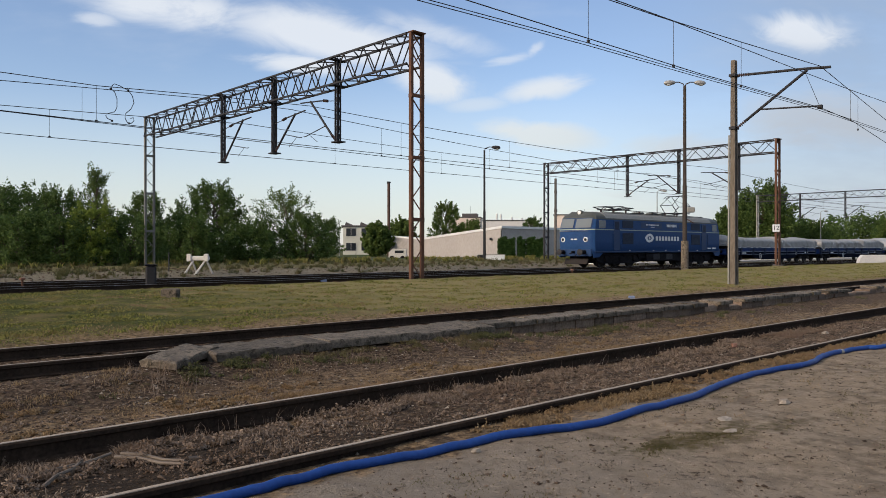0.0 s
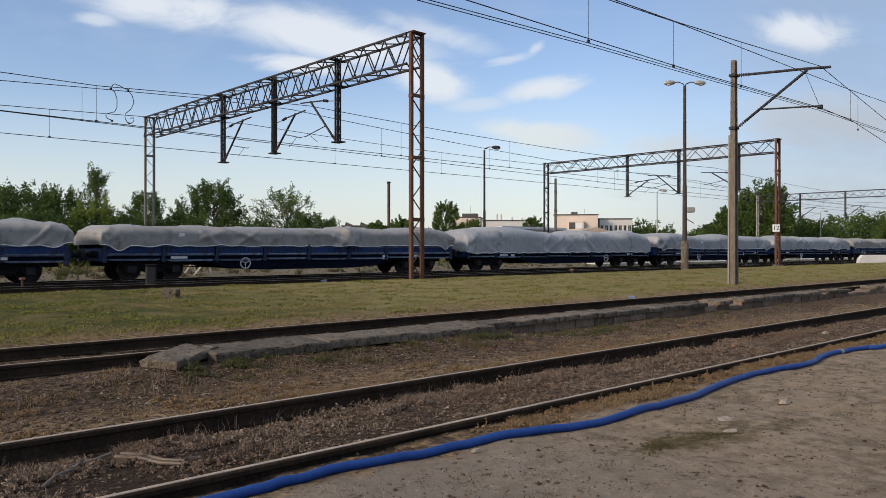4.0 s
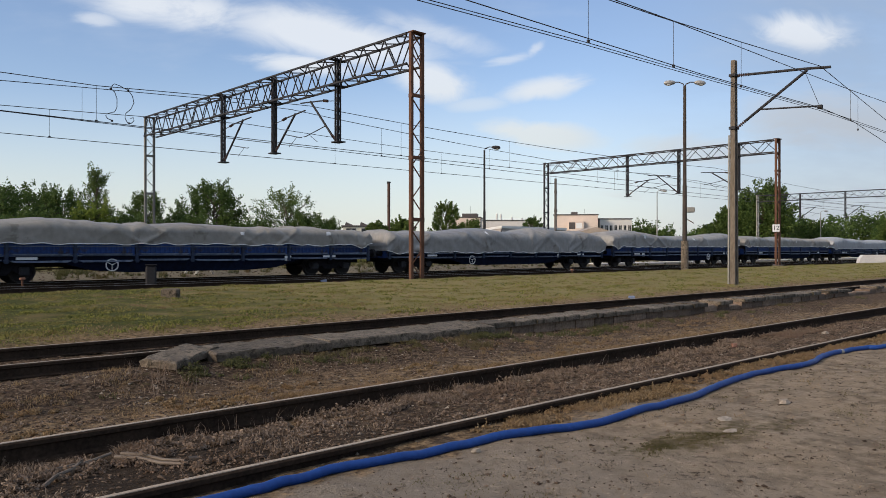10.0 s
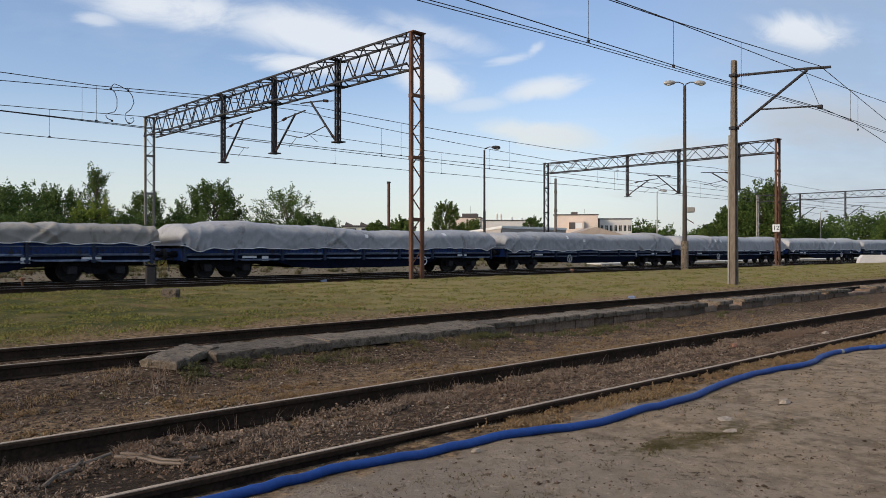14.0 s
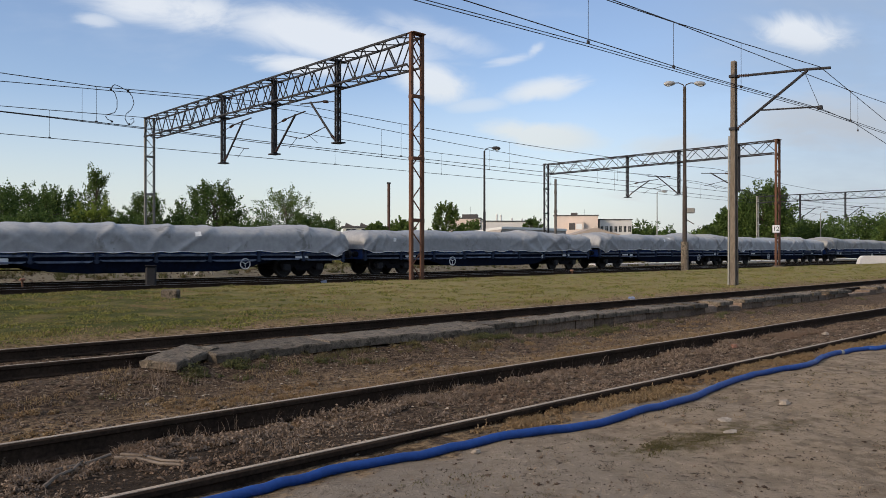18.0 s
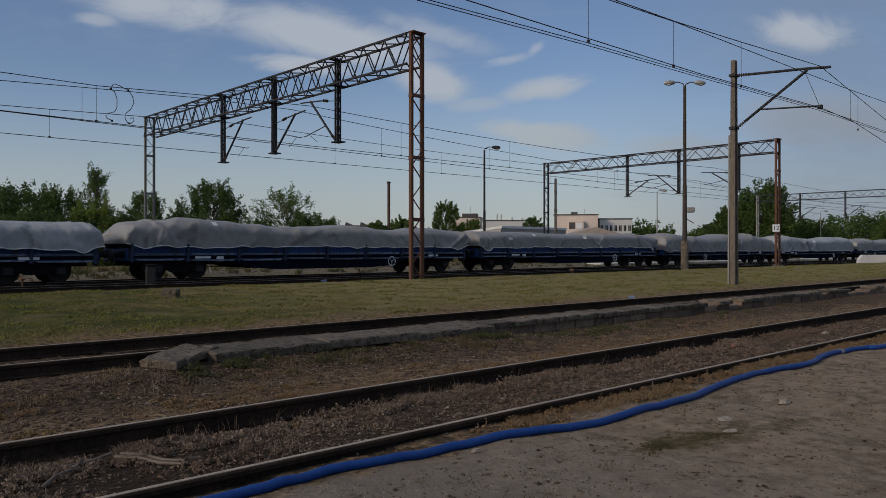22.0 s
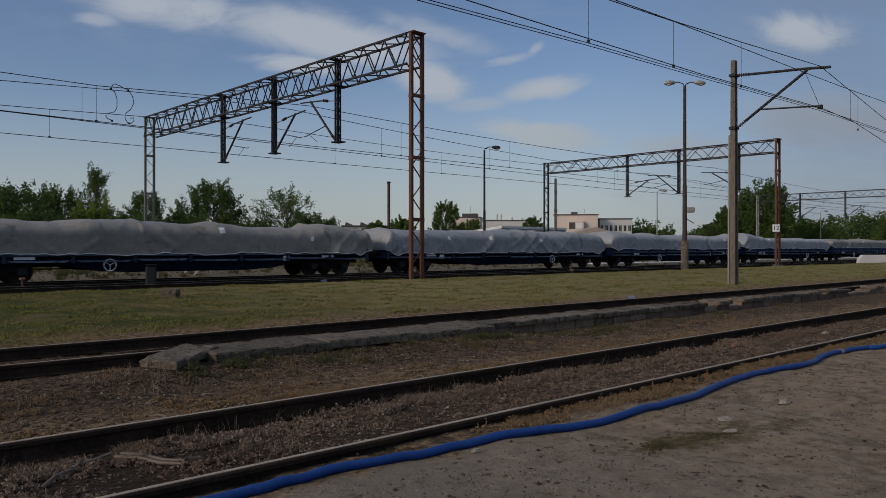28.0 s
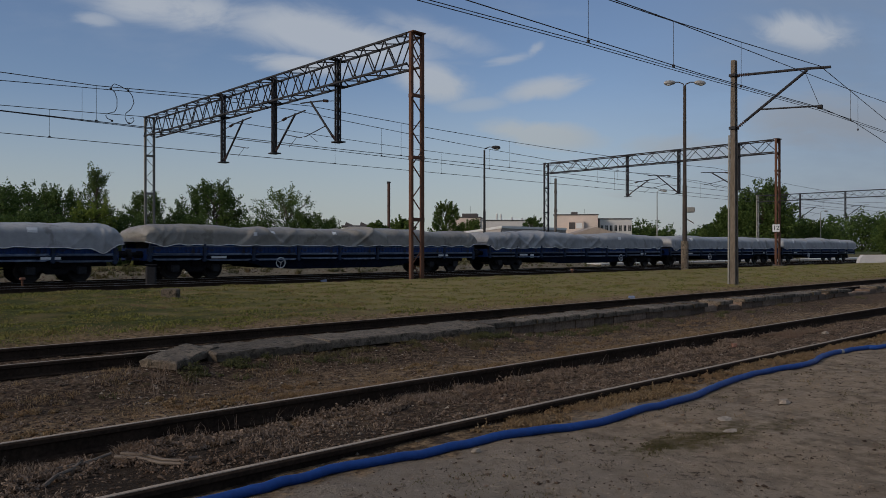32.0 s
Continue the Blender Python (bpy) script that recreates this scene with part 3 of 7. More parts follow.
def gantry(label, x, near, far, base, top, deep, drops, near_mat, far_mat, step=0.62, col=0.25):
    """Two lattice columns and a lattice beam across the tracks; drops: (y, bottom, reach, way)."""
    g = thing("catenary_gantry", pose(x, 0, 0), label, "gantry", "catenary gantries")
    for name, y, mat in (("near_column", near, near_mat), ("far_column", far, far_mat)):
        c = empty_part("column", g, pose(0, y, 0))
        for sx in (-col, col):
            bar(c, (sx, 0, base), (sx, 0, top), 0.105, mat, "leg", 0.13)
        n = round((top - base) / 0.56)
        for i in range(n):
            z0, z1 = base + (top - base) * i / n, base + (top - base) * (i + 1) / n
            s = 1 if i % 2 else -1
            bar(c, (-s * col, -0.06, z0), (s * col, -0.06, z1), 0.05, mat, "brace", 0.02)
            if i > n * 0.86:
                bar(c, (s * col, 0.06, z0), (-s * col, 0.06, z1), 0.05, mat, "brace", 0.02)
        for k in range(1, 4):
            z = base + (top - base) * k / 4 - 0.1
            part("batten_plate", Shape().box(-col - 0.03, col + 0.03, -0.105, -0.095, z, z + 0.13), mat, c)
            part("batten_plate", Shape().box(-col - 0.050, -col - 0.042, -0.09, 0.09, z, z + 0.13), mat, c)
        part("footing", Shape().box(-0.38, 0.38, -0.25, 0.25, base - 0.5, base - 0.02, 0.05), CONCRETE, c, "weathered concrete footing")
        part("cap", Shape().box(-col - 0.06, col + 0.06, -0.17, 0.17, top, top + 0.05, 0.02), mat, c)
    beam = empty_part("beam", g, pose(0, 0, 0))
    lattice(beam, (0, near + 0.1, top - deep / 2 - 0.03), (0, far - 0.1, top - deep / 2 - 0.03), 0.36, deep / 2, (1, 0, 0), (0, 0, 1), step, 0.07, 0.036, STEEL_DARK)
    for y, bottom, reach, way, arm_z, wire_z in drops:
        d = empty_part("drop_post", g, pose(0, y, 0))
        lattice(d, (0, 0, bottom), (0, 0, top + 0.02), 0.075, 0.065, (1, 0, 0), (0, 1, 0), 0.36, 0.05, 0.022, STEEL_DARK)
        part("foot_plate", Shape().box(-0.2, 0.2, -0.26, 0.2, bottom - 0.05, bottom, 0.01), STEEL_DARK, d)
        for z in (top - deep - 0.05, top - 0.1):
            part("clamp", Shape().box(-0.40, 0.40, -0.1, 0.1, z, z + 0.05, 0.01), STEEL_DARK, d)
        if reach:
            cantilever(g, y, top, bottom + 0.06, reach, way, arm_z, wire_z)
    return g


G1, G2, G3 = 17.45, 51.9, 105.0
gantry("lattice catenary gantry with rust-red column on mown grass", G1, 20.1, 43.5, 0.12, 8.75, 1.05,
       [(24.85, 5.47, 1.95, 1, 7.33, 5.56), (29.7, 5.47, 1.75, -1, 6.98, 5.56), (34.5, 5.47, 2.0, -1, 7.28, 5.56)], STEEL_RUST, POST_GREY)
second = gantry("lattice catenary gantry with rusty columns and number plate", G2, 22.35, 42.5, 0.16, 8.68, 0.85,
                [(25.1, 5.45, 2.1, 1, 6.8, 5.56), (29.75, 5.42, 1.9, 1, 6.9, 5.56), (34.25, 5.4, 2.0, -1, 6.6, 5.56)], STEEL_RUST, STEEL_DARK, 0.9, 0.27)
gantry("far lattice catenary gantry over several tracks", G3, 24.0, 48.0, 0.0, 8.7, 0.85,
       [(36.5, 5.3, 2.0, -1, 6.8, 5.56), (42.2, 5.4, 2.0, -1, 6.8, 5.56)], STEEL_DARK, STEEL_PALE, 1.1, 0.27)

number_plate = part("sign_plate", Shape().box(-0.37, -0.355, -0.23, 0.23, 2.38, 2.88, 0.004), LOGO_WHITE, second, "white plate with black number 12", pose(0, 22.05, 0))
number_plate.matrix_basis = pose(-0.12, 22.52, 0, 0, 0, 40)
digits = bpy.data.curves.new("digits", "FONT")
digits.body, digits.size, digits.align_x, digits.align_y, digits.extrude = "12", 0.42, "CENTER", "CENTER", 0.002
text_source = new("digits_source", digits)
bpy.context.view_layer.update()
digit_mesh = bpy.data.meshes.new_from_object(text_source)
bpy.data.objects.remove(text_source)
digit_mesh.materials.clear()
digit_mesh.materials.append(BLACK)
part("digits", digit_mesh, BLACK, number_plate, "black digits", pose(-0.374, 0, 2.63, 90, 0, -90))


# ---- masts and lamps beside the tracks ----
def catenary_mast():
    """A tapered concrete mast with a bracket out over the near siding."""
    t = thing("catenary_mast", pose(25.5, 12.5, -0.02), "tapered concrete mast with steel catenary bracket", "mast")
    a, b, h = 0.138, 0.095, 7.82
    quads = [(0, 1, 5, 4), (1, 2, 6, 5), (2, 3, 7, 6), (3, 0, 4, 7), (4, 5, 9, 8), (5, 6, 10, 9), (6, 7, 11, 10), (7, 4, 8, 11), (8, 9, 10, 11), (3, 2, 1, 0)]
    for name, x0, x1, dy in (("flange", -1.0, -0.42, 0.75), ("web", -0.44, 0.44, 0.42), ("flange", 0.42, 1.0, 0.75)):
        v = [(q * r, sy * r, z) for z, r in ((-0.5, a), (h - 0.04, b), (h, b - 0.02)) for q, sy in ((x0, -dy), (x1, -dy), (x1, dy), (x0, dy))]
        part(name, Shape().raw(v, quads), POLE_CONCRETE, t)
    part("conduit", Shape().tube([(-0.17, 0.12, 0.0), (-0.135, 0.11, 5.2)], 0.03, 6), STEEL_PALE, t)
    for z in (7.28, 5.45):
        part("collar", Shape().box(-0.155, 0.155, -0.12, 0.12, z - 0.05, z + 0.05, 0.01), STEEL_DARK, t)
    insulator(t, (0, -0.15, 7.27), (0, -0.55, 7.24))
    part("tie_tube", Shape().tube([(0, -0.55, 7.24), (0, -2.5, 7.1), (0, -3.2, 7.03)], 0.045, 8), STEEL_DARK, t)
    insulator(t, (0, -0.12, 5.45), (0, -0.42, 5.66))
    part("strut", Shape().tube([(0, -0.42, 5.66), (0, -2.48, 7.06)], 0.05, 8), STEEL_DARK, t)
    part("steady_tube", Shape().tube([(0, -0.95, 5.98), (0, -2.95, 5.83)], 0.03, 6), STEEL_DARK, t)
    part("hanger", Shape().tube([(0, -2.4, 7.02), (0, -2.85, 5.86)], 0.008, 4), WIRE, t)
    part("clamp", Shape().box(-0.05, 0.05, -2.95, -2.8, 5.74, 5.87, 0.01), STEEL_DARK, t)


catenary_mast()


LAMP_SILVER = material("lamp_silver", (0.24, 0.24, 0.24), (0.40, 0.40, 0.39), 0.45, 0.3, 20, 3, 0.1, 0.002, (0.30, 0.29, 0.28))


def lamp_post(x, y, z, h, heads, label, mat, turn=0, wide=0.11):
    """A steel post with one or two street-lamp heads."""
    t = thing("lamp_post", pose(x, y, z, 0, 0, turn), label, "lamp post", "lamp posts of the yard")
    part("pole", Shape().tube([(0, 0, -0.3), (0, 0, h * 0.45)], wide, 10, True, wide * 0.85), mat, t, smooth=True)
    part("pole", Shape().tube([(0, 0, h * 0.45), (0, 0, h - 0.25)], wide * 0.72, 10, True, wide * 0.6), mat, t, smooth=True)
    for s in heads:
        part("arm", Shape().tube([(0, 0, h - 0.3), (s * 0.10, 0, h - 0.1), (s * 0.4, 0, h + 0.02), (s * 0.75, 0, h)], 0.035, 8), mat, t, smooth=True)
        head = part("lamp_head", Shape().lathe([(0.05, 0), (0.13, 0.12), (0.17, 0.35), (0.15, 0.62), (0.05, 0.74)], (0, 0, 0), "x", 12), LAMP_SILVER if len(heads) > 1 or mat is STEEL_PALE else STEEL_DARK, t, "lamp housing",
                    pose(s * 0.62, 0, h, 0, 4, 0 if s > 0 else 180), True)
        part("bowl", Shape().lathe([(0.03, 0.2), (0.11, 0.3), (0.13, 0.45), (0.1, 0.58), (0.03, 0.64)], (0, 0, -0.07), "x", 12), LAMP_GLASS, head, "clear glass bowl", smooth=True)
    return t


VIEW_TURN = TURN - 90
POST_BROWN = material("post_brown", (0.024, 0.020, 0.018), (0.078, 0.064, 0.055), 0.85, 0.0, 14, 0.8, 0.3, 0.003, (0.04, 0.03, 0.025))
yard_lamp = lamp_post(45.4, 25.6, -0.15, 12.25, (-1, 1), "tall rust-brown post with two street-lamp heads", POST_BROWN, VIEW_TURN, 0.16)
part("base_tube", Shape().tube([(0, 0, 0.0), (0, 0, 1.9)], 0.24, 10), CONCRETE, yard_lamp, "concrete base tube")
speaker = part("loudspeaker", Shape().box(0.12, 0.62, -0.2, 0.2, 3.75, 4.1, 0.05), STEEL_PALE, yard_lamp, "weathered horn loudspeaker")
part("bracket", Shape().tube([(0.0, 0, 3.4), (0.6, 0, 3.05)], 0.03, 6), STEEL_RUST, speaker)
lamp_post(46.5, 44.8, -0.05, 9.9, (1,), "single-headed dark yard lamp post", STEEL_DARK, VIEW_TURN, 0.13)
lamp_post(92.0, 56.0, 0.0, 9.2, (1,), "slim single-headed grey lamp post", STEEL_PALE, VIEW_TURN, 0.10)
lamp_post(150.0, 56.5, 0.0, 8.4, (1,), "slim single-headed grey lamp post", STEEL_PALE, VIEW_TURN, 0.10)
lamp_post(70.5, 100.0, 0.0, 6.0, (-1,), "pale street lamp by the houses", STEEL_PALE, VIEW_TURN, 0.08)


# ---- overhead wires ----
def span(label, y, contacts, tops, stations, first=()):
    """Contact wire, messenger wire and droppers of one track between supports."""
    t = thing("overhead_line", pose(0, 0, 0), label, "overhead wire", "overhead lines")
    n_st = len(stations)
    contacts = contacts + [contacts[-1]] * (n_st - len(contacts))
    tops = tops + [tops[-1]] * (n_st - len(tops))
    part("contact_wire", Shape().tube([(x, y + (0.15 if i % 2 else -0.15), contacts[i]) for i, x in enumerate(stations)], 0.014, 5), WIRE, t)
    pts, drops = [], []
    for i in range(len(stations) - 1):
        a, b = stations[i], stations[i + 1]
        n = 14
        for k in range(n + (i == len(stations) - 2)):
            f = k / n
            z = tops[i] + (tops[i + 1] - tops[i]) * f - 4 * f * (1 - f) * min(0.95, 0.0002 * (b - a) ** 2 + 0.05)
            if first and i == 0:
                z = float(np.interp(a + (b - a) * f, [p[0] for p in first], [p[1] for p in first]))
            pts.append((a + (b - a) * f, y, z))
            if k in (2, 5, 9, 12):
                drops.append((a + (b - a) * f, z, contacts[i] + (contacts[i + 1] - contacts[i]) * f))
    part("messenger_wire", Shape().tube(pts, 0.014, 5), WIRE, t)
    for x, z, low in drops:
        part("dropper", Shape().tube([(x, y, low), (x, y, z)], 0.006, 4), WIRE, t)
        part("dropper_clamp", Shape().box(x - 0.04, x + 0.04, y - 0.02, y + 0.02, low - 0.03, low + 0.03), WIRE, t)
    return t


span("twin copper wires over the dark siding", 26.85, [5.80, 5.52, 5.48], [7.58, 7.15, 7.08], [-42, G1, G2, G3, 160, 230], [(-42, 7.58), (-12, 6.86), (6.0, 6.75), (9.4, 6.75), (13.2, 6.98), (17.45, 7.15)])
span("twin copper wires over the running track", 32.1, [5.58], [7.03], [-42, G1, G2, G3, 160, 230])
span("slack copper wires of a joining track", 28.3, [6.27, 5.68, 5.30], [7.1, 7.2, 6.25], [-42, G1, G2, G3, 160], [(-42, 7.1), (-15, 6.2), (-4, 6.25), (6.4, 6.77), (9.9, 6.98), (13.9, 7.16), (17.45, 7.2)])
near_line = thing("overhead_line", pose(0, 0, 0), "copper wires over the near siding", "overhead wire", "overhead lines")
MESSENGER = [(-30, 9.6, 7.4), (-12, 9.6, 6.95), (0, 9.6, 6.74), (14.0, 9.6, 6.66), (16.6, 9.6, 6.70), (20.0, 9.6, 6.84), (25.45, 9.6, 7.08), (29.5, 10.1, 6.95), (37.2, 11.24, 6.9), (48, 12.9, 6.85)]
CONTACT = [(-30, 9.6, 5.62), (9.5, 9.6, 5.64), (17.8, 9.6, 5.63), (25.47, 9.6, 5.75), (28.5, 9.65, 5.66), (35.15, 10.63, 5.65), (48, 12.6, 5.65)]
part("messenger_wire", Shape().tube(MESSENGER, 0.012, 5), WIRE, near_line)
part("contact_wire", Shape().tube(CONTACT, 0.011, 5), WIRE, near_line)
for dy, dz in ((0.0, 0.0), (0.05, -0.035)):
    part("contact_wire", Shape().tube([(-30, 9.62 + dy, 5.0 + dz), (8.6, 9.62 + dy, 5.45 + dz), (13.1, 9.62 + dy, 5.55 + dz), (17.8, 9.62 + dy, 5.60 + dz), (25.47, 9.62 + dy, 5.72 + dz), (31.7, 9.62 + dy, 5.65 + dz), (75, 9.62 + dy, 5.6 + dz)], 0.009, 5), WIRE, near_line)
part("feeder_wire", Shape().tube([(-30, 9.58, 6.9), (0, 9.58, 6.62), (13.8, 9.58, 6.60), (16.6, 9.58, 6.68), (24.7, 9.58, 6.67), (28.1, 9.58, 6.68), (31.7, 9.58, 6.73), (75, 9.58, 6.9)], 0.011, 5), WIRE, near_line)
for x, y, low, high in ((9.0, 9.6, 5.62, 6.70), (13.1, 9.6, 5.57, 6.67), (16.5, 9.6, 5.61, 6.69), (20.0, 9.6, 5.64, 6.84), (28.1, 9.6, 5.67, 6.68), (30.6, 10.2, 5.66, 6.93)):
    part("dropper", Shape().tube([(x, y, low), (x, y, high)], 0.006, 4), WIRE, near_line)
    part("dropper_clamp", Shape().box(x - 0.03, x + 0.03, y - 0.02, y + 0.02, low - 0.03, low + 0.04), WIRE, near_line)
loop = thing("jumper_cable", pose(9.75, 26.85, 0), "curled jumper cable hanging between overhead wires", "cable")
LOOPS = [[(-0.32, 6.72), (-0.26, 6.85), (-0.19, 6.9), (-0.02, 6.86), (0.14, 6.79), (0.27, 6.75)],
         [(-0.32, 6.72), (-0.19, 6.62), (-0.11, 6.4), (-0.11, 6.11), (-0.19, 5.94), (-0.4, 5.86), (-0.49, 5.77), (-0.43, 5.68), (-0.28, 5.64)],
         [(0.27, 6.75), (0.41, 6.57), (0.47, 6.34), (0.37, 6.11), (0.19, 5.93), (0.16, 5.77), (0.25, 5.61), (0.37, 5.6), (0.47, 5.71), (0.45, 5.82), (0.35, 5.77)]]
for way_down in LOOPS:
    part("cable", Shape().tube([(x, 0, z) for x, z in way_down], 0.014, 5), WIRE, loop)
for x, z in ((-0.28, 5.62), (0.30, 5.6), (-0.32, 6.72), (0.27, 6.75)):
    part("clamp", Shape().box(x - 0.035, x + 0.035, -0.025, 0.025, z - 0.03, z + 0.03, 0.008), STEEL_DARK, loop)


# ---- buildings ----
def facing(px_dir, dist, turn=0):
    """A pose at a distance in a direction (tangent to the right of the view), its +y away from the camera."""
    a = radians(TURN)
    p = dist * (Vector((math.cos(a), math.sin(a), 0)) + px_dir * Vector((math.sin(a), -math.cos(a), 0)))
    return pose(p.x, p.y, 0, 0, 0, VIEW_TURN + turn)


def windows(parent, xs, zs, w, h, y, mat=None):
    """Framed windows set into a wall face at y that looks towards -y."""
    for x in xs:
        for z in zs:
            f = part("window", Shape().box(x - w / 2 - 0.08, x + w / 2 + 0.08, y - 0.05, y + 0.02, z - 0.08, z + h + 0.08, 0.01), WHITE_PAINT, parent, "white framed window")
            part("pane", Shape().box(x - w / 2, x - 0.04, y - 0.065, y - 0.045, z, z + h), WINDOW, f)
            part("pane", Shape().box(x + 0.04, x + w / 2, y - 0.065, y - 0.045, z, z + h), WINDOW, f)


HALL_WALL = material("grey_render", (0.31, 0.285, 0.27), (0.38, 0.352, 0.335), 0.9, 0, 3, 0.15, 0.1, 0.003, (0.28, 0.26, 0.245))


def hall():
    """A long low shed, its corner towards the tracks, under a shallow sheet roof."""
    t = thing("warehouse", facing(0.077, 92, 0), "long low grey rendered warehouse with pale roof edge", "building")
    plan = [((0, 0), 3.78), ((-10.3, 18.0), 2.55), ((-14.9, 20.0), 3.0), ((-11, 40), 3.0), ((9.5, 30), 3.8), ((9.0, 7.5), 3.72)]
    k = len(plan)
    for name, lo, hi, out, mat in (("wall", None, 0.0, 1.0, HALL_WALL), ("roof", -0.05, 0.24, 1.012, ROOF_WHITE)):
        v = [(x * out, y * out - (out - 1) * 12, -0.6 if lo is None else z + lo) for (x, y), z in plan] + [(x * out, y * out - (out - 1) * 12, z + hi) for (x, y), z in plan]
        f = [(i, (i + 1) % k, k + (i + 1) % k, k + i) for i in range(k)] + [tuple(range(k)), tuple(range(k, 2 * k))]
        part(name, Shape().raw(v, f), mat, t, "pale sheet roof edge" if name == "roof" else "")
    part("downpipe", Shape().tube([(-0.06, -0.1, 0), (-0.06, -0.1, 3.6)], 0.05, 6), STEEL_DARK, t)
    part("wall_lamp", Shape().box(-1.35, -1.1, 1.55, 1.9, 2.3, 2.6, 0.03), STEEL_DARK, t)


hall()


def block(label, place, wide, deep, z, cols, rows, wall, roof=ROOFING, sill=0.9, w=1.1, h=1.3, gap=2.9, start=None):
    t = thing("house", place, label, "building", "houses beyond the tracks")
    part("wall", Shape().box(0, wide, 0, deep, -1, z, 0.02), wall, t)
    part("roof", Shape().box(-0.25, wide + 0.25, -0.25, deep + 0.25, z, z + 0.3, 0.05), roof, t, "flat dark roof")
    x0 = start if start is not None else wide / cols / 2
    windows(t, [x0 + i * wide / cols for i in range(cols)], [sill + k * gap for k in range(rows)], w, h, 0)
    return t


house = block("white two-storey house with framed windows", facing(-0.131, 150, 8), 9.0, 9, 5.6, 3, 2, material("cream_green_plaster", (0.44, 0.44, 0.38), (0.54, 0.54, 0.47), 0.9, 0, 8, 0.25, 0.2, 0.004, (0.38, 0.38, 0.33)), w=1.9, h=1.5)
for i in range(3):
    part("dormer", Shape().prism([(i * 3 + 0.3, 5.85), (i * 3 + 2.2, 5.85), (i * 3 + 0.5, 6.6)], 1, 4), ROOFING, house)
flats = block("pinkish low apartment block with flat roof", facing(0.008, 220, -6), 9.0, 12, 10.2, 2, 3, PLASTER_WARM, w=0.8, h=1.2)
part("rooftop_box", Shape().box(3.5, 8.0, 3, 8, 10.4, 11.6, 0.05), ROOFING, flats)
part("aerial", Shape().tube([(6.0, 2, 10.4), (6.0, 2, 13.8)], 0.05, 5), STEEL_DARK, flats)
row = block("grey row of flats with dark windows", facing(0.052, 260, 4), 17.5, 10, 10.9, 7, 3, PLASTER, w=1.3, h=1.4)
for cx, cz in ((5.2, 13.4), (6.6, 13.2), (10.5, 12.2), (14.0, 12.0)):
    part("flue_pipe", Shape().tube([(cx, 2, 10.9), (cx, 2, cz)], 0.32, 8), ROOF_WHITE, row, "pale vent stack")
tall = block("pale apartment block with blank end wall", facing(0.146, 230, -10), 13.0, 12, 11.4, 3, 1, PLASTER_WARM, sill=6.0, w=0.8, h=1.0)
part("rooftop_box", Shape().box(5, 7, 3, 6, 11.6, 12.5, 0.05), ROOFING, tall)
tower = part("stair_annex", Shape().box(4.2, 8.8, -1.6, 0, -1, 9.6, 0.05), PLASTER_WARM, tall, "projecting rendered stair annex")
part("annex_window", Shape().box(6.6, 8.3, -1.66, -1.58, 7.4, 9.0), LOGO_WHITE, tower)
part("annex_opening", Shape().box(4.5, 6.3, -1.66, -1.58, 7.2, 9.2), ROOFING, tower)
part("aerial", Shape().tube([(9.0, 2, 11.4), (9.0, 2, 13.4)], 0.05, 5), STEEL_DARK, tall)
wing = block("grey wing of an apartment block with a row of tall windows", facing(0.206, 232, 0), 9.8, 10, 10.3, 7, 3, PLASTER, w=0.75, h=1.7)
shed = thing("shed", facing(0.165, 130, 0), "low shed with a pitched beige roof", "building", "houses beyond the tracks")
part("wall", Shape().box(0, 9.5, 0, 10, -1, 3.6), PLASTER_WARM, shed)
part("roof", Shape().prism([(-0.3, 3.55), (9.8, 3.55), (4.6, 5.0)], -0.3, 10.3), material("beige_roof", (0.30, 0.25, 0.21), (0.38, 0.32, 0.27), 0.8, 0, 8, 0.6), shed)

stack = thing("chimney", facing(-0.0713, 120, 0), "slim dark rust-brown chimney", "chimney")
part("flue", Shape().tube([(0, 0, -0.5), (0, 0, 11.8)], 0.235, 12), material("brown_chimney", (0.055, 0.032, 0.026), (0.10, 0.058, 0.044), 0.8, 0.1, 10, 0.8), stack, smooth=True)
part("rim", Shape().tube([(0, 0, 11.6), (0, 0, 11.85)], 0.31, 12), STEEL_DARK, stack)
VENT_DARK = material("vent_pipe_grey", (0.06, 0.055, 0.05), (0.13, 0.12, 0.11), 0.8, 0, 10, 1)
vent = thing("vent_pipe", facing(0.148, 84, 0), "grey banded metal vent pipe", "pipe")
part("pipe", Shape().tube([(0, 0, -0.3), (0, 0, 9.0)], 0.14, 10), VENT_DARK, vent, smooth=True)
part("band", Shape().tube([(0, 0, 5.3), (0, 0, 5.6)], 0.2, 10), VENT_DARK, vent)
part("band", Shape().tube([(0, 0, 7.4), (0, 0, 7.6)], 0.18, 10), VENT_DARK, vent)


# ---- trees ----

def leaves(rng, centres, spread, count, size, flatten=0.8):
    """Small leaf quads scattered in clumps."""
    total = count * len(centres)
    c = np.repeat(np.array(centres), count, axis=0)
    off = rng.normal(size=(total, 3))
    off /= np.linalg.norm(off, axis=1, keepdims=True) + 1e-6
    off *= spread * rng.random((total, 1)) ** 0.5
    off[:, 2] *= flatten
    c = c + off
    a, b = rng.normal(size=(total, 3)), rng.normal(size=(total, 3))
    a /= np.linalg.norm(a, axis=1, keepdims=True)
    b -= a * np.sum(a * b, axis=1, keepdims=True)
    b /= np.linalg.norm(b, axis=1, keepdims=True) + 1e-6
    s = size * (0.6 + 0.8 * rng.random((total, 1)))
    v = np.stack([c - a * s * 0.6, c - b * s * 0.32, c + a * s * 0.6, c + b * s * 0.32], axis=1).reshape(-1, 3)
    f = np.arange(total * 4).reshape(-1, 4)
    return v, f


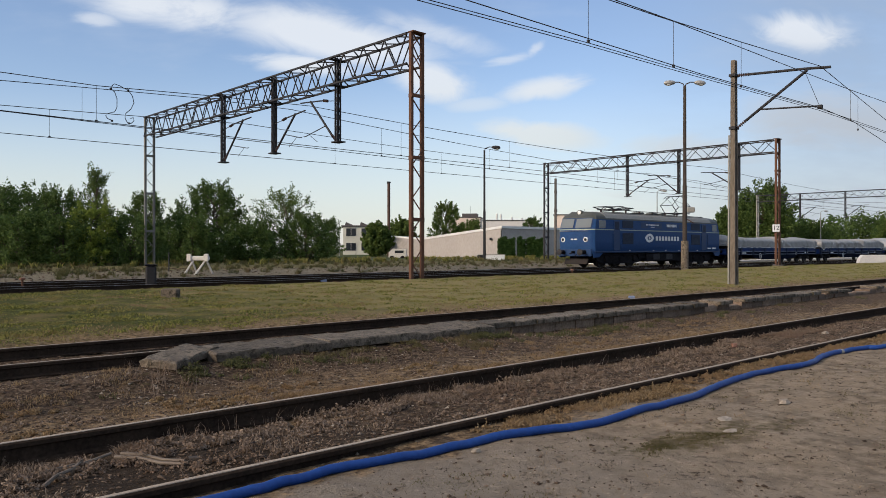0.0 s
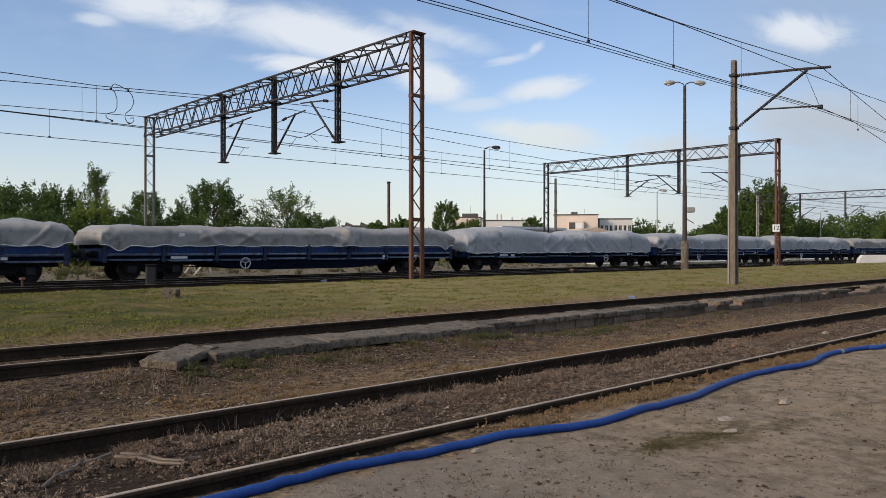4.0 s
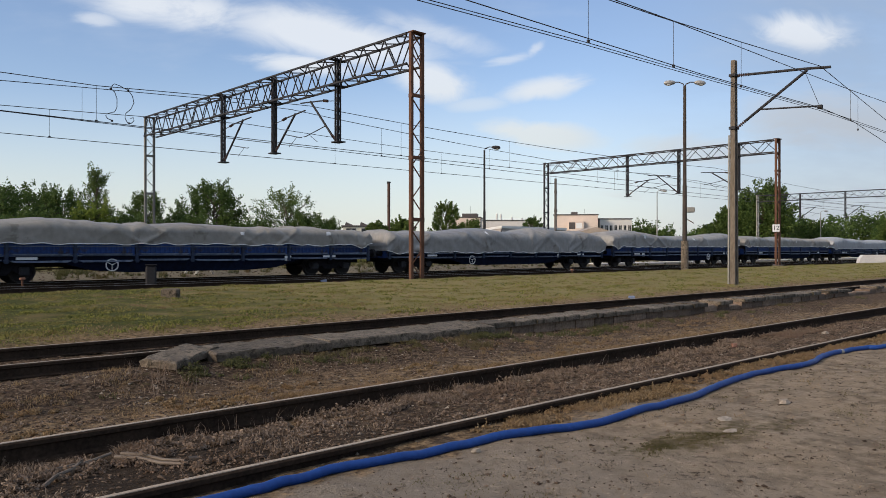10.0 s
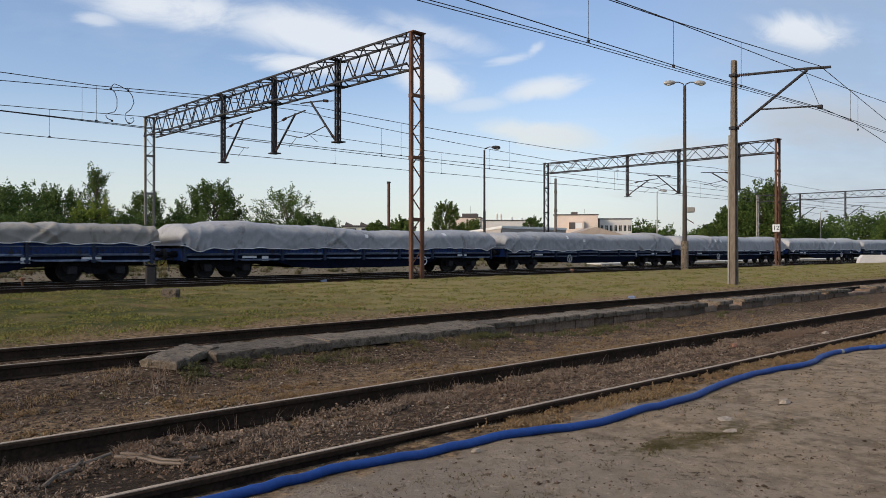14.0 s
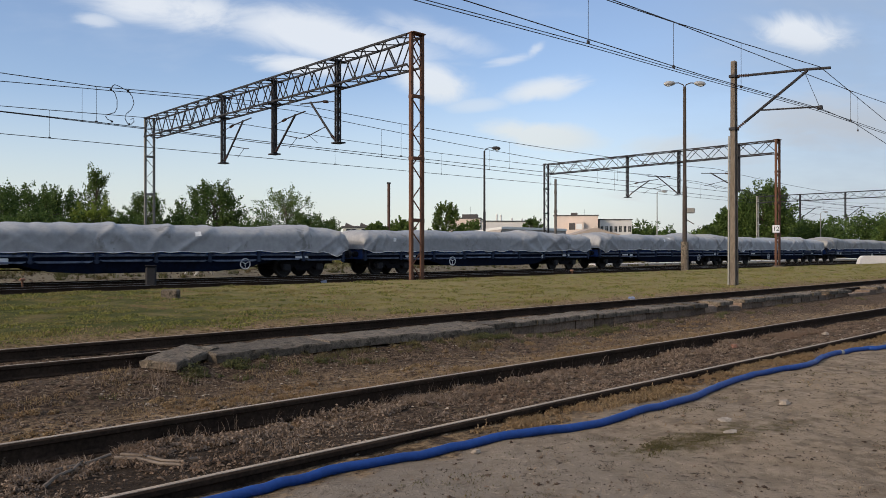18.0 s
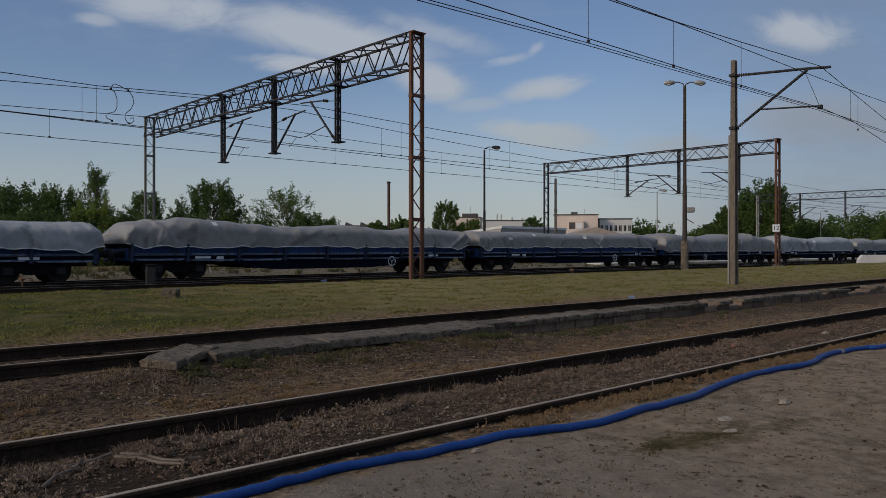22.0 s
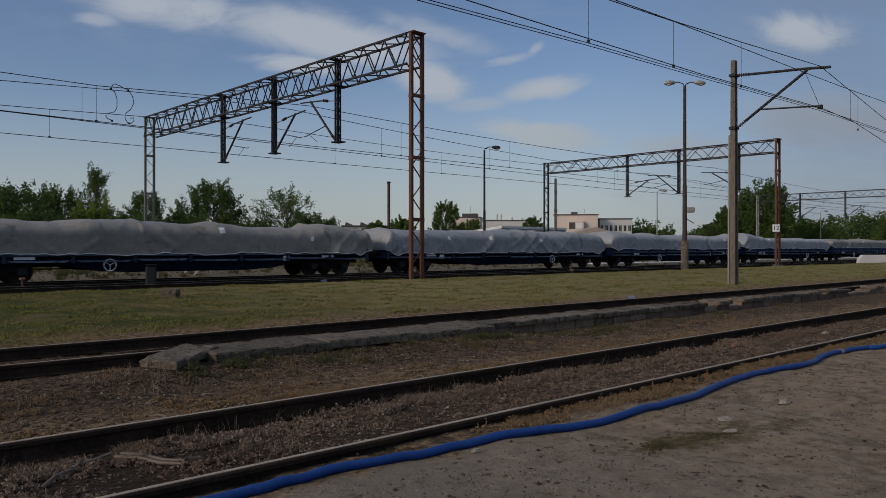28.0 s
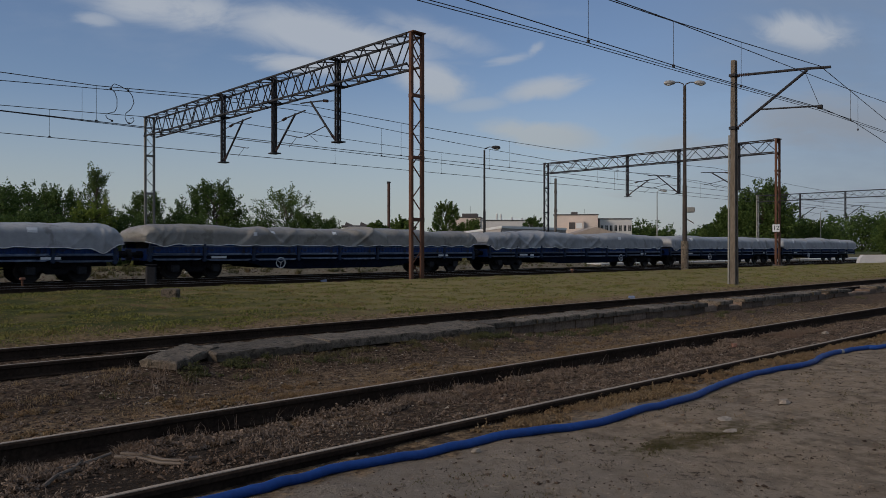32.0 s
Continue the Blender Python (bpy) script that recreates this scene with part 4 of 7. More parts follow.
def leaf_mesh(name, v, f, mat):
    me = bpy.data.meshes.new(name)
    me.from_pydata(v.tolist(), [], f.tolist())
    me.materials.append(mat)
    return me


def tree(x, y, h, wide, label, mat, seed, leaf=0.14, clumps=150, per=95, low=0.18, pointy=0.0, z=0.0, airy=0.0):
    """Tapered trunk, forked limbs, and a crown of leafy twigs that reach out and up, with lobes and gaps. airy: how open it is."""
    rng = np.random.default_rng(seed)
    t = thing("tree", pose(x, y, z), label, "tree", "trees beyond the tracks")
    trunk = Shape()
    trunk.tube([(0, 0, -0.3), (0.05 * h * rng.normal() * 0.2, 0, h * 0.3), (0.02 * h * rng.normal(), 0.02 * h * rng.normal(), h * 0.7), (0, 0, h * 0.9)], 0.03 * h * 0.75, 8, True, 0.02)
    cs, ways = [], []
    tries = 0
    while len(cs) < clumps and tries < clumps * 12:
        tries += 1
        f = low + (0.97 - low) * rng.random()
        env = math.sin(math.pi * min(1, (f - low) / (1 - low) * 0.80 + 0.17)) ** 0.65
        env = env * (1 - pointy) + pointy * max(0.0, 0.98 - f) * 1.15
        a = rng.random() * 2 * math.pi
        lobe = 0.86 + 0.42 * noise.noise(Vector((math.cos(a) * 1.6, math.sin(a) * 1.6 + seed * 3.1, f * 4.2)))
        r = wide / 2 * env * lobe * (0.25 + 0.75 * rng.random() ** 0.6)
        p = Vector((r * math.cos(a), r * math.sin(a), h * f * (0.95 + 0.09 * lobe)))
        if noise.noise(Vector((p.x / wide * 5.5, p.y / wide * 5.5, p.z / wide * 5.5 + seed))) < -0.32 + airy:
            continue
        d = Vector((math.cos(a) * (0.35 + r / wide), math.sin(a) * (0.35 + r / wide), 0.55 + 0.75 * f)) + Vector(rng.normal(size=3)) * 0.38
        cs.append(p), ways.append(d.normalized())
    for i in range(0, len(cs), 3):
        c = cs[i]
        z0 = max(0.12 * h, c.z - 0.5 * math.hypot(c.x, c.y) - 0.1 * h)
        tip = c + ways[i] * wide * 0.10
        trunk.tube([(0, 0, z0), (c.x * 0.55, c.y * 0.55, (z0 + c.z) / 2 + 0.02 * h), c, tip], 0.0065 * h, 5, False, 0.006)
    part("trunk", trunk, BARK, t)
    n = len(cs)
    base, out = np.repeat(np.array(cs), per, axis=0), np.repeat(np.array(ways), per, axis=0)
    reach = np.repeat(wide * 0.20 * (0.45 + 0.9 * rng.random((n, 1)) ** 1.5), per, axis=0)
    s = rng.random((n * per, 1)) ** 0.8
    off = rng.normal(size=(n * per, 3))
    off *= wide * (0.040 * (1 - 0.75 * s) + 0.005)
    spots = base + out * reach * (s * 1.25 - 0.3) + off
    v, f = leaves(rng, spots.tolist(), 0.001, 1, leaf, 1.0)
    part("crown", leaf_mesh("crown", v, f, mat), mat, t)
    return t


def at_view(tx, d):
    m = facing(tx, d)
    return m.translation.x, m.translation.y


def plant(tx, d, top, wide, label, mat, seed, **k):
    """A tree at a distance in a direction of the view; top: its crown's height."""
    x, y = at_view(tx, d)
    return tree(x, y, top, wide, label, mat, seed, **k)


plant(-0.60, 47, 4.5, 5.4, "bushy dark green tree behind the tracks", LEAF_DARK, 1, low=0.02, clumps=210, leaf=0.12)
plant(-0.545, 52, 5.0, 5.0, "dark leafy tree with uneven crown", LEAF_DARK, 2, low=0.02, clumps=200, leaf=0.12)
plant(-0.505, 50, 4.6, 4.4, "dark leafy tree behind the tracks", LEAF_DARK, 3, low=0.02, clumps=180, leaf=0.12)
plant(-0.455, 54, 6.5, 3.8, "tall slender birch-like tree with airy crown", LEAF_MID, 4, pointy=0.72, low=0.1, clumps=150, per=55, leaf=0.11, airy=0.1)
plant(-0.462, 43.5, 3.5, 3.2, "light green bushy young tree", LEAF_LIGHT, 5, low=0.02, leaf=0.10)
plant(-0.392, 52, 4.5, 4.0, "dark green tree with open branches", LEAF_DARK, 6, low=0.02, clumps=170, per=80, airy=0.08, leaf=0.12)
plant(-0.345, 55, 3.7, 4.4, "dense dark shrub under the trees", LEAF_DARK, 7, low=0.0, leaf=0.12)
plant(-0.300, 58, 5.9, 5.0, "broad dark green tree with upright twigs", LEAF_DARK, 8, low=0.02, clumps=250, leaf=0.13)
plant(-0.207, 62, 5.4, 5.8, "airy green tree with open crown", LEAF_MID, 9, low=0.12, clumps=150, per=70, airy=0.14, leaf=0.12)
plant(-0.18, 60, 3.6, 4.6, "dense green shrub below an airy tree", LEAF_DARK, 10, low=0.0, leaf=0.12)
plant(-0.56, 42, 2.7, 4.8, "dark low hedge of bushes", LEAF_DARK, 11, low=0.0, leaf=0.11)
plant(-0.50, 43, 2.6, 4.8, "dark low bushes at the edge of the yard", LEAF_DARK, 12, low=0.0, leaf=0.11)
plant(-0.41, 45, 2.7, 4.8, "low green bushes behind the ballast", LEAF_DARK, 13, low=0.0, leaf=0.11)
plant(-0.33, 52, 2.8, 4.8, "low dark bushes behind the buffer stop", LEAF_DARK, 14, low=0.0, leaf=0.12)
plant(-0.25, 55, 2.6, 4.8, "low dark bushes behind the ballast", LEAF_DARK, 15, low=0.0, leaf=0.12)
plant(-0.155, 100, 4.6, 5.0, "small dark tree by the houses", LEAF_DARK, 16, low=0.05)
plant(-0.086, 112, 4.5, 4.6, "round green tree before the houses", LEAF_MID, 17, low=0.05, leaf=0.3)
plant(-0.055, 128, 5.5, 6.0, "round green tree beside a chimney", LEAF_MID, 18, low=0.05, leaf=0.3)
plant(0.004, 150, 9.6, 6.6, "green tree beside a pink apartment block", LEAF_MID, 19, low=0.1, leaf=0.26)
plant(0.035, 160, 6.6, 7.0, "low green tree before an apartment block", LEAF_MID, 20, low=0.1, leaf=0.26)
plant(0.118, 200, 8.6, 7.0, "dark green tree behind a warehouse", LEAF_DARK, 21, low=0.1, leaf=0.3)
plant(0.420, 135, 11.2, 13.0, "large dense dark green tree", LEAF_DARK, 22, low=0.03, leaf=0.34, clumps=340)
plant(0.380, 140, 7.8, 8.5, "dense green tree beside the tracks", LEAF_DARK, 23, low=0.03, leaf=0.34, clumps=220)
plant(0.472, 150, 5.6, 10.0, "dense dark green tree beside the tracks", LEAF_DARK, 24, low=0.03, leaf=0.34, clumps=240)
plant(0.352, 150, 4.6, 6.0, "green bushes beside the tracks", LEAF_MID, 25, low=0.03, leaf=0.3)
plant(0.508, 170, 4.6, 8.0, "dark trees beside the tracks", LEAF_DARK, 26, low=0.03, leaf=0.26)
plant(0.590, 150, 7.6, 5.0, "green tree beside distant tracks", LEAF_MID, 27, low=0.03, leaf=0.3)
plant(0.26, 420, 8.5, 40.0, "low dark far wood", LEAF_DARK, 28, low=0.0, leaf=1.2, clumps=140)
plant(0.36, 420, 8.0, 45.0, "low dark far wood", LEAF_DARK, 29, low=0.0, leaf=1.2, clumps=140)
plant(0.55, 330, 9.0, 50.0, "low dark far wood", LEAF_DARK, 30, low=0.0, leaf=1.0, clumps=140)
for i, (tx, wide) in enumerate(((0.0752, 0.27), (0.0805, 0.30), (0.0862, 0.30), (0.0915, 0.27), (0.1005, 0.26), (0.1055, 0.27), (0.1125, 0.25), (0.118, 0.27), (0.1235, 0.26), (0.129, 0.24))):
    hx, hy = at_view(tx, 88)
    rng = np.random.default_rng(300 + i)
    t = thing("thuja", pose(hx, hy, 0), "clipped columnar green thuja in a hedge row", "hedge", "thuja hedge")
    part("stem", Shape().tube([(0, 0, -0.1), (0, 0, 1.6)], 0.05, 6), BARK, t)
    tall_by = 2.30 + 0.18 * math.sin(i * 2.1)
    cs = [(0.5 * wide * math.cos(k * 2.4), 0.5 * wide * math.sin(k * 2.4), 0.1 + tall_by * k / 26) for k in range(27)]
    v, f = leaves(rng, cs, wide * 0.85, 120, 0.13)
    part("foliage", leaf_mesh("foliage", v, f, HEDGE), HEDGE, t)


# ---- locomotive ----
SPEED = 17.7          # metres a second
RAIL_Z, TRACK_Y = -0.06, 32.0
LOCO_X0 = 51.0        # middle of the locomotive at 0 s
# how far the train lags behind an even pace, by seconds
PACE = [(0, 0), (3, 0.05), (6, 0.38), (8, 0.76), (10, 1.10), (12, 1.10), (14, 1.25), (17, 1.75), (19, 1.82), (21, 1.42), (23, 1.4), (25, 1.42), (28, 1.22), (30, 0.65), (32, 0.0)]
# pale tint stands in for grey sky mirrored in the panes
SCREEN = glass_material("windscreen_glass", (0.16, 0.18, 0.19), 0.08)
TYRE = material("wheel_tyre_steel", (0.012, 0.010, 0.010), (0.035, 0.030, 0.028), 0.7, 0.1, 16, 2, 0.1, 0.002)


def wheelset(r, parent, at):
    """Axle, two spoked-looking disc wheels with tread and flange."""
    s = Shape()
    s.lathe([(0.085, -0.85), (0.085, 0.85)], (0, 0, 0), "y", 10)
    for side in (-1, 1):
        s.lathe([(r + 0.028, side * 0.682), (r + 0.028, side * 0.705), (r, side * 0.722), (r - 0.01, side * 0.815), (r - 0.07, side * 0.815), (r - 0.10, side * 0.775), (0.16, side * 0.765), (0.14, side * 0.84), (0.05, side * 0.84)], (0, 0, 0), "y", 20)
        for k in range(3):
            a = 2 * math.pi * k / 3
            s.box(0.5 * r * math.cos(a) - 0.03, 0.5 * r * math.cos(a) + 0.03, side * 0.77 - 0.012, side * 0.77 + 0.012, 0.5 * r * math.sin(a) - 0.03, 0.5 * r * math.sin(a) + 0.03)
    return part("wheelset", s, TYRE, parent, "steel wheelset", at, True)


def buffer_and_hook(parent, x, way, z=1.06):
    for y in (-0.875, 0.875):
        b = part("buffer", Shape().lathe([(0.14, 0), (0.14, 0.26), (0.09, 0.27), (0.09, 0.52)], (0, 0, 0), "x", 12), BLACK, parent, "", pose(x, y, z, 0, 0, 0 if way > 0 else 180), True)
        part("buffer_head", Shape().lathe([(0.22, 0.52), (0.225, 0.56), (0.15, 0.60)], (0, 0, 0), "x", 14), STEEL_DARK, b, smooth=True)
    part("coupling_hook", Shape().box(0, 0.32, -0.06, 0.06, -0.08, 0.08, 0.02).tube([(0.25, 0, 0), (0.42, 0, -0.12), (0.55, 0, -0.1)], 0.035, 6), BLACK, parent, "", pose(x, 0, z, 0, 0, 0 if way > 0 else 180))
    part("brake_hose", Shape().tube([(0, 0.35, -0.1), (0.25, 0.35, -0.15), (0.35, 0.33, -0.4), (0.5, 0.25, -0.48)], 0.025, 6), BLACK, parent, "", pose(x, 0, z, 0, 0, 0 if way > 0 else 180))


SIDE = [(1.40, 1.02), (1.50, 1.16), (1.505, 1.8), (1.505, 2.58), (1.505, 2.64), (1.47, 3.30), (1.43, 3.44), (1.25, 3.66), (0.85, 3.80), (0.4, 3.86)]


def nose(y, z, front):
    """How far the body reaches at a height: the windscreen leans back above the waist."""
    x = 8.98 - 0.06 * (y / 1.5) ** 2 - 0.30 * (abs(y) / 1.5) ** 6
    if z > 2.6:
        x -= (z - 2.6) * 0.36
    if z > 3.44:
        x -= (z - 3.44) * 0.9
    if z < 1.3:
        x -= (1.3 - z) * 0.35
    return x


def shell(rows, inset=0.0):
    """The stretch of the body between two rows of its side line, ends included."""
    s = Shape()
    pts = [SIDE[i] for i in rows]
    ys = (-1.0, -0.93, -0.8, -0.45, 0.0, 0.45, 0.8, 0.93, 1.0)
    grid = {}
    v, f = [], []
    for r, (hy, z) in enumerate(pts):
        for e in (-1, 1):
            for k, q in enumerate(ys):
                grid[r, e, k] = len(v)
                v.append((e * nose(q * hy, z, e < 0), q * (hy - inset), z))
    for r in range(len(pts) - 1):
        for e in (-1, 1):
            for k in range(8):
                f.append((grid[r, e, k], grid[r, e, k + 1], grid[r + 1, e, k + 1], grid[r + 1, e, k]))
        for k in (0, 8):
            f.append((grid[r, -1, k], grid[r, 1, k], grid[r + 1, 1, k], grid[r + 1, -1, k]))
    for r in (0, len(pts) - 1):
        for k in range(8):
            f.append((grid[r, -1, k], grid[r, -1, k + 1], grid[r, 1, k + 1], grid[r, 1, k]))
    return s.raw(v, f)


def diamond(parent, x, raised):
    """A two-armed diamond pantograph on four insulators."""
    p = empty_part("pantograph", parent, pose(x, 0, 3.86))
    for sx in (-0.75, 0.75):
        for sy in (-0.55, 0.55):
            part("insulator", Shape().lathe([(0.05, 0), (0.09, 0.05), (0.05, 0.1), (0.09, 0.15), (0.05, 0.2), (0.08, 0.24)], (sx, sy, -0.02), "z", 10), INSULATOR, p)
    part("base_frame", Shape().box(-1.15, 1.15, -0.62, -0.54, 0.22, 0.29).box(-1.15, 1.15, 0.54, 0.62, 0.22, 0.29).box(-0.8, -0.72, -0.6, 0.6, 0.22, 0.29).box(0.72, 0.8, -0.6, 0.6, 0.22, 0.29), STEEL_DARK, p)
    knee, mid, top = (1.38, 0.86, 1.62) if raised else (1.75, 0.42, 0.46)
    for s in (-1, 1):
        for y in (-0.55, 0.55):
            part("lower_arm", Shape().tube([(s * 0.62, y, 0.26), (s * knee, y * 0.95, mid)], 0.034, 6), STEEL_DARK, p)
            part("upper_arm", Shape().tube([(s * knee, y * 0.95, mid), (s * 0.16, y * 0.75, top)], 0.024, 6), STEEL_DARK, p)
        part("cross_tie", Shape().tube([(s * knee, -0.52, mid), (s * 0.4, 0.43, (mid + top) / 2 + 0.15 * raised)], 0.013, 5), STEEL_DARK, p)
        part("knee_tube", Shape().tube([(s * knee, -0.55, mid), (s * knee, 0.55, mid)], 0.025, 6), STEEL_DARK, p)
        part("collector_strip", Shape().tube([(s * 0.17, -0.95, top - 0.14), (s * 0.17, -0.7, top + 0.02), (s * 0.17, 0.7, top + 0.02), (s * 0.17, 0.95, top - 0.14)], 0.026, 6), STEEL_DARK, p)


def side_panel(parent, name, x0, x1, z0, z1, mat, y, depth=0.02, label=""):
    lo, hi = (y - depth, y + 0.01) if y < 0 else (y - 0.01, y + depth)
    return part(name, Shape().box(x0, x1, lo, hi, z0, z1, 0.008), mat, parent, label)


def locomotive():
    t = thing("locomotive", pose(LOCO_X0, TRACK_Y, RAIL_Z), "blue six-axle electric locomotive with grey roof", "locomotive")
    part("lower_body", shell([0, 1, 2, 3]), LOCO_BLUE, t, "blue lower body", smooth=True)
    part("waist_stripe", shell([3, 4], -0.004), STRIPE, t, "pale yellow-green waist stripe", smooth=True)
    part("upper_body", shell([4, 5]), LOCO_BLUE, t, "blue upper body", smooth=True)
    part("roof", shell([5, 6, 7, 8, 9]), ROOF_DARK, t, "dark cab roof", smooth=True)
    part("roof_hatch", Shape().sweep([(-1.46, 3.40), (-1.28, 3.665), (-0.88, 3.81), (-0.4, 3.88), (0.4, 3.88), (0.88, 3.81), (1.28, 3.665), (1.46, 3.40)], -7.3, -2.35, 4), ROOF_GREY, t, "light grey roof section")
    part("roof_hatch", Shape().sweep([(-1.46, 3.40), (-1.28, 3.665), (-0.88, 3.81), (-0.4, 3.88), (0.4, 3.88), (0.88, 3.81), (1.28, 3.665), (1.46, 3.40)], -2.33, 3.0, 4), ROOF_GREY, t, "light grey roof section")
    part("roof_hatch", Shape().sweep([(-1.46, 3.40), (-1.28, 3.665), (-0.88, 3.81), (-0.4, 3.88), (0.4, 3.88), (0.88, 3.81), (1.28, 3.665), (1.46, 3.40)], 3.02, 7.3, 4), ROOF_GREY, t, "light grey roof section")
    for x in (-1.7, 0.1, 1.9):
        part("roof_insulator", Shape().lathe([(0.05, 0), (0.08, 0.06), (0.05, 0.1), (0.08, 0.15), (0.04, 0.2)], (x, -0.5, 3.85), "z", 8), INSULATOR, t)
    part("roof_bus_bar", Shape().tube([(-4.0, -0.5, 4.1), (-1.7, -0.5, 4.06), (1.9, -0.5, 4.06), (3.5, -0.5, 4.1)], 0.03, 6), STEEL_DARK, t)
    part("roof_walkway", Shape().box(-6.9, 6.9, -0.98, -0.72, 3.86, 3.89).box(-6.9, 6.9, 0.72, 0.98, 3.86, 3.89), STEEL_DARK, t)
    for x in (-1.0, 0.9, 2.2):
        part("roof_cabinet", Shape().box(x - 0.35, x + 0.35, -0.25, 0.4, 3.86, 4.05, 0.04), ROOF_DARK, t)
    diamond(t, -4.3, False)
    diamond(t, 4.3, True)
    for y in (-1.505, 1.505):
        for s in (-1, 1):
            g = side_panel(t, "grille", *sorted((s * 5.4, s * 4.05)), 1.62, 2.42, GRILLE, y, 0.025, "dark louvred grille")
            for k in range(7):
                z = 1.68 + k * 0.105
                side_panel(g, "louvre", *sorted((s * 5.36, s * 4.09)), z, z + 0.05, GRILLE, y, 0.04)
            side_panel(t, "upper_grille", *sorted((s * 5.4, s * 4.05)), 2.75, 3.28, GRILLE, y * 0.992, 0.02, "dark upper grille")
            d = side_panel(t, "cab_door", *sorted((s * 6.45, s * 5.72)), 1.18, 3.26, LOCO_LOW, y * 0.996, 0.022, "blue cab door")
            side_panel(d, "door_pane", *sorted((s * 6.33, s * 5.86)), 2.62, 3.18, GRILLE, y * 0.996, 0.032)
            for e in (6.6, 5.62):
                part("handrail", Shape().tube([(s * e, y * 1.02, 1.25), (s * e, y * 1.03, 1.6), (s * e, y * 1.02, 2.4)], 0.013, 5), LOCO_LOW, t)
            for z in (0.45, 0.75):
                part("step", Shape().box(min(s * 6.4, s * 5.8), max(s * 6.4, s * 5.8), y * 0.94 - 0.1, y * 0.94 + 0.1, z, z + 0.04), BLACK, t)
            c = side_panel(t, "cab_window", *sorted((s * 8.15, s * 7.42)), 2.72, 3.22, ROOF_GREY, y * 0.99, 0.02, "framed cab side window")
            side_panel(c, "pane", *sorted((s * 8.11, s * 7.46)), 2.755, 3.19, SCREEN, y * 0.99, 0.026)
        for x in (-2.6, -0.7, 0.9, 2.7):
            side_panel(t, "upper_window", x - 0.45, x + 0.45, 2.8, 3.2, LOCO_LOW, y * 0.988, 0.015, "painted-over side window")
        side_panel(t, "sill_beam", -8.6, 8.6, 1.04, 1.13, LOCO_LOW, y * 0.995, 0.02)
    # markings on both sides, as plain shapes
    for y, way in ((-1.535, 1), (1.535, -1)):
        lo, hi = min(y, y * 0.99), max(y, y * 0.99)
        leaf = [(-2.58, 2.08), (-2.28, 2.33), (-1.88, 2.41), (-1.56, 2.31), (-1.38, 2.10), (-1.62, 2.19), (-1.88, 2.25), (-2.12, 2.19), (-2.25, 2.08), (-2.10, 1.93), (-2.32, 1.93)]
        m = part("emblem", Shape().prism(leaf, lo, hi), LOGO_WHITE, t, "white emblem shape")
        part("emblem_half", Shape().prism([(-3.9 - a, 4.16 - b) for a, b in leaf], lo, hi), LOGO_WHITE, m)
        part("emblem_eye", Shape().prism([(-2.09, 2.08), (-1.95, 2.20), (-1.81, 2.08), (-1.95, 1.96)], lo, hi), LOGO_WHITE, m)
        for k in range(8):
            x0 = -1.12 + k * 0.43
            part("lettering_bar", Shape().box(x0, x0 + 0.29, lo, hi, 1.90, 2.22, 0.004), LOGO_WHITE, t, "white lettering bar")
        lo, hi = min(y * 0.985, y * 0.978), max(y * 0.985, y * 0.978)
        for k in range(8):
            part("number_bar", Shape().box(0.45 + k * 0.18, 0.58 + k * 0.18, lo, hi, 2.93, 3.13, 0.004), LOGO_WHITE, t, "white number bar")
        for k in range(11):
            part("number_bar", Shape().box(-2.35 + k * 0.155, -2.26 + k * 0.155, lo, hi, 2.98, 3.09, 0.003), LOGO_WHITE, t, "white number bar")
        part("number_bar", Shape().box(-1.75, -1.25, lo, hi, 2.86, 2.90, 0.003), LOGO_WHITE, t, "white number bar")
        part("number_bar", Shape().box(6.55, 7.15, y * 1.0 - 0.004, y * 1.0 + 0.004, 1.30, 1.38, 0.002), LOGO_WHITE, t, "small white number bar")
        part("number_bar", Shape().box(7.35, 7.95, y * 1.0 - 0.004, y * 1.0 + 0.004, 1.28, 1.40, 0.002), LOGO_WHITE, t, "small white number bar")
        for x in (-4.6, -1.5, 0.2, 2.1, 4.9):
            part("jacking_mark", Shape().box(x, x + 0.14, y * 0.997 - 0.006, y * 0.997 + 0.006, 1.14, 1.20, 0.002), LOGO_WHITE, t, "small white mark")
        for s in (-1, 1):
            part("skirt", Shape().prism([(s * 8.82, 1.10), (s * 7.55, 1.10), (s * 8.05, 0.72), (s * 8.70, 0.70)], y * 0.93 - 0.03, y * 0.93 + 0.03), LOCO_BLUE, t, "blue skirt below the cab")
    # cab fronts
    for s in (-1, 1):
        for y0, y1 in ((-1.26, -0.10), (0.10, 1.26)):
            for name, grow, mat, e0, e1 in (("windscreen_frame", 0.05, LOCO_LOW, 0.010, 0.030), ("windscreen", 0.0, SCREEN, 0.020, 0.042)):
                z0, z1 = 2.73 - grow, 3.35 + grow
                ys = [y0 - grow + (y1 - y0 + 2 * grow) * k / 6 for k in range(7)]
                v = [(s * (nose(y, z, True) + e), y, z) for e in (e0, e1) for z in (z0, z1) for y in ys]
                f = [(e + k, e + k + 1, e + 8 + k, e + 7 + k) for e in (0, 14) for k in range(6)]
                f += [(r + k, r + k + 1, r + 15 + k, r + 14 + k) for r in (0, 7) for k in range(6)] + [(k, 7 + k, 21 + k, 14 + k) for k in (0, 6)]
                part(name, Shape().raw(v, f), mat, t, "windscreen pane" if name == "windscreen" else "dark windscreen surround")
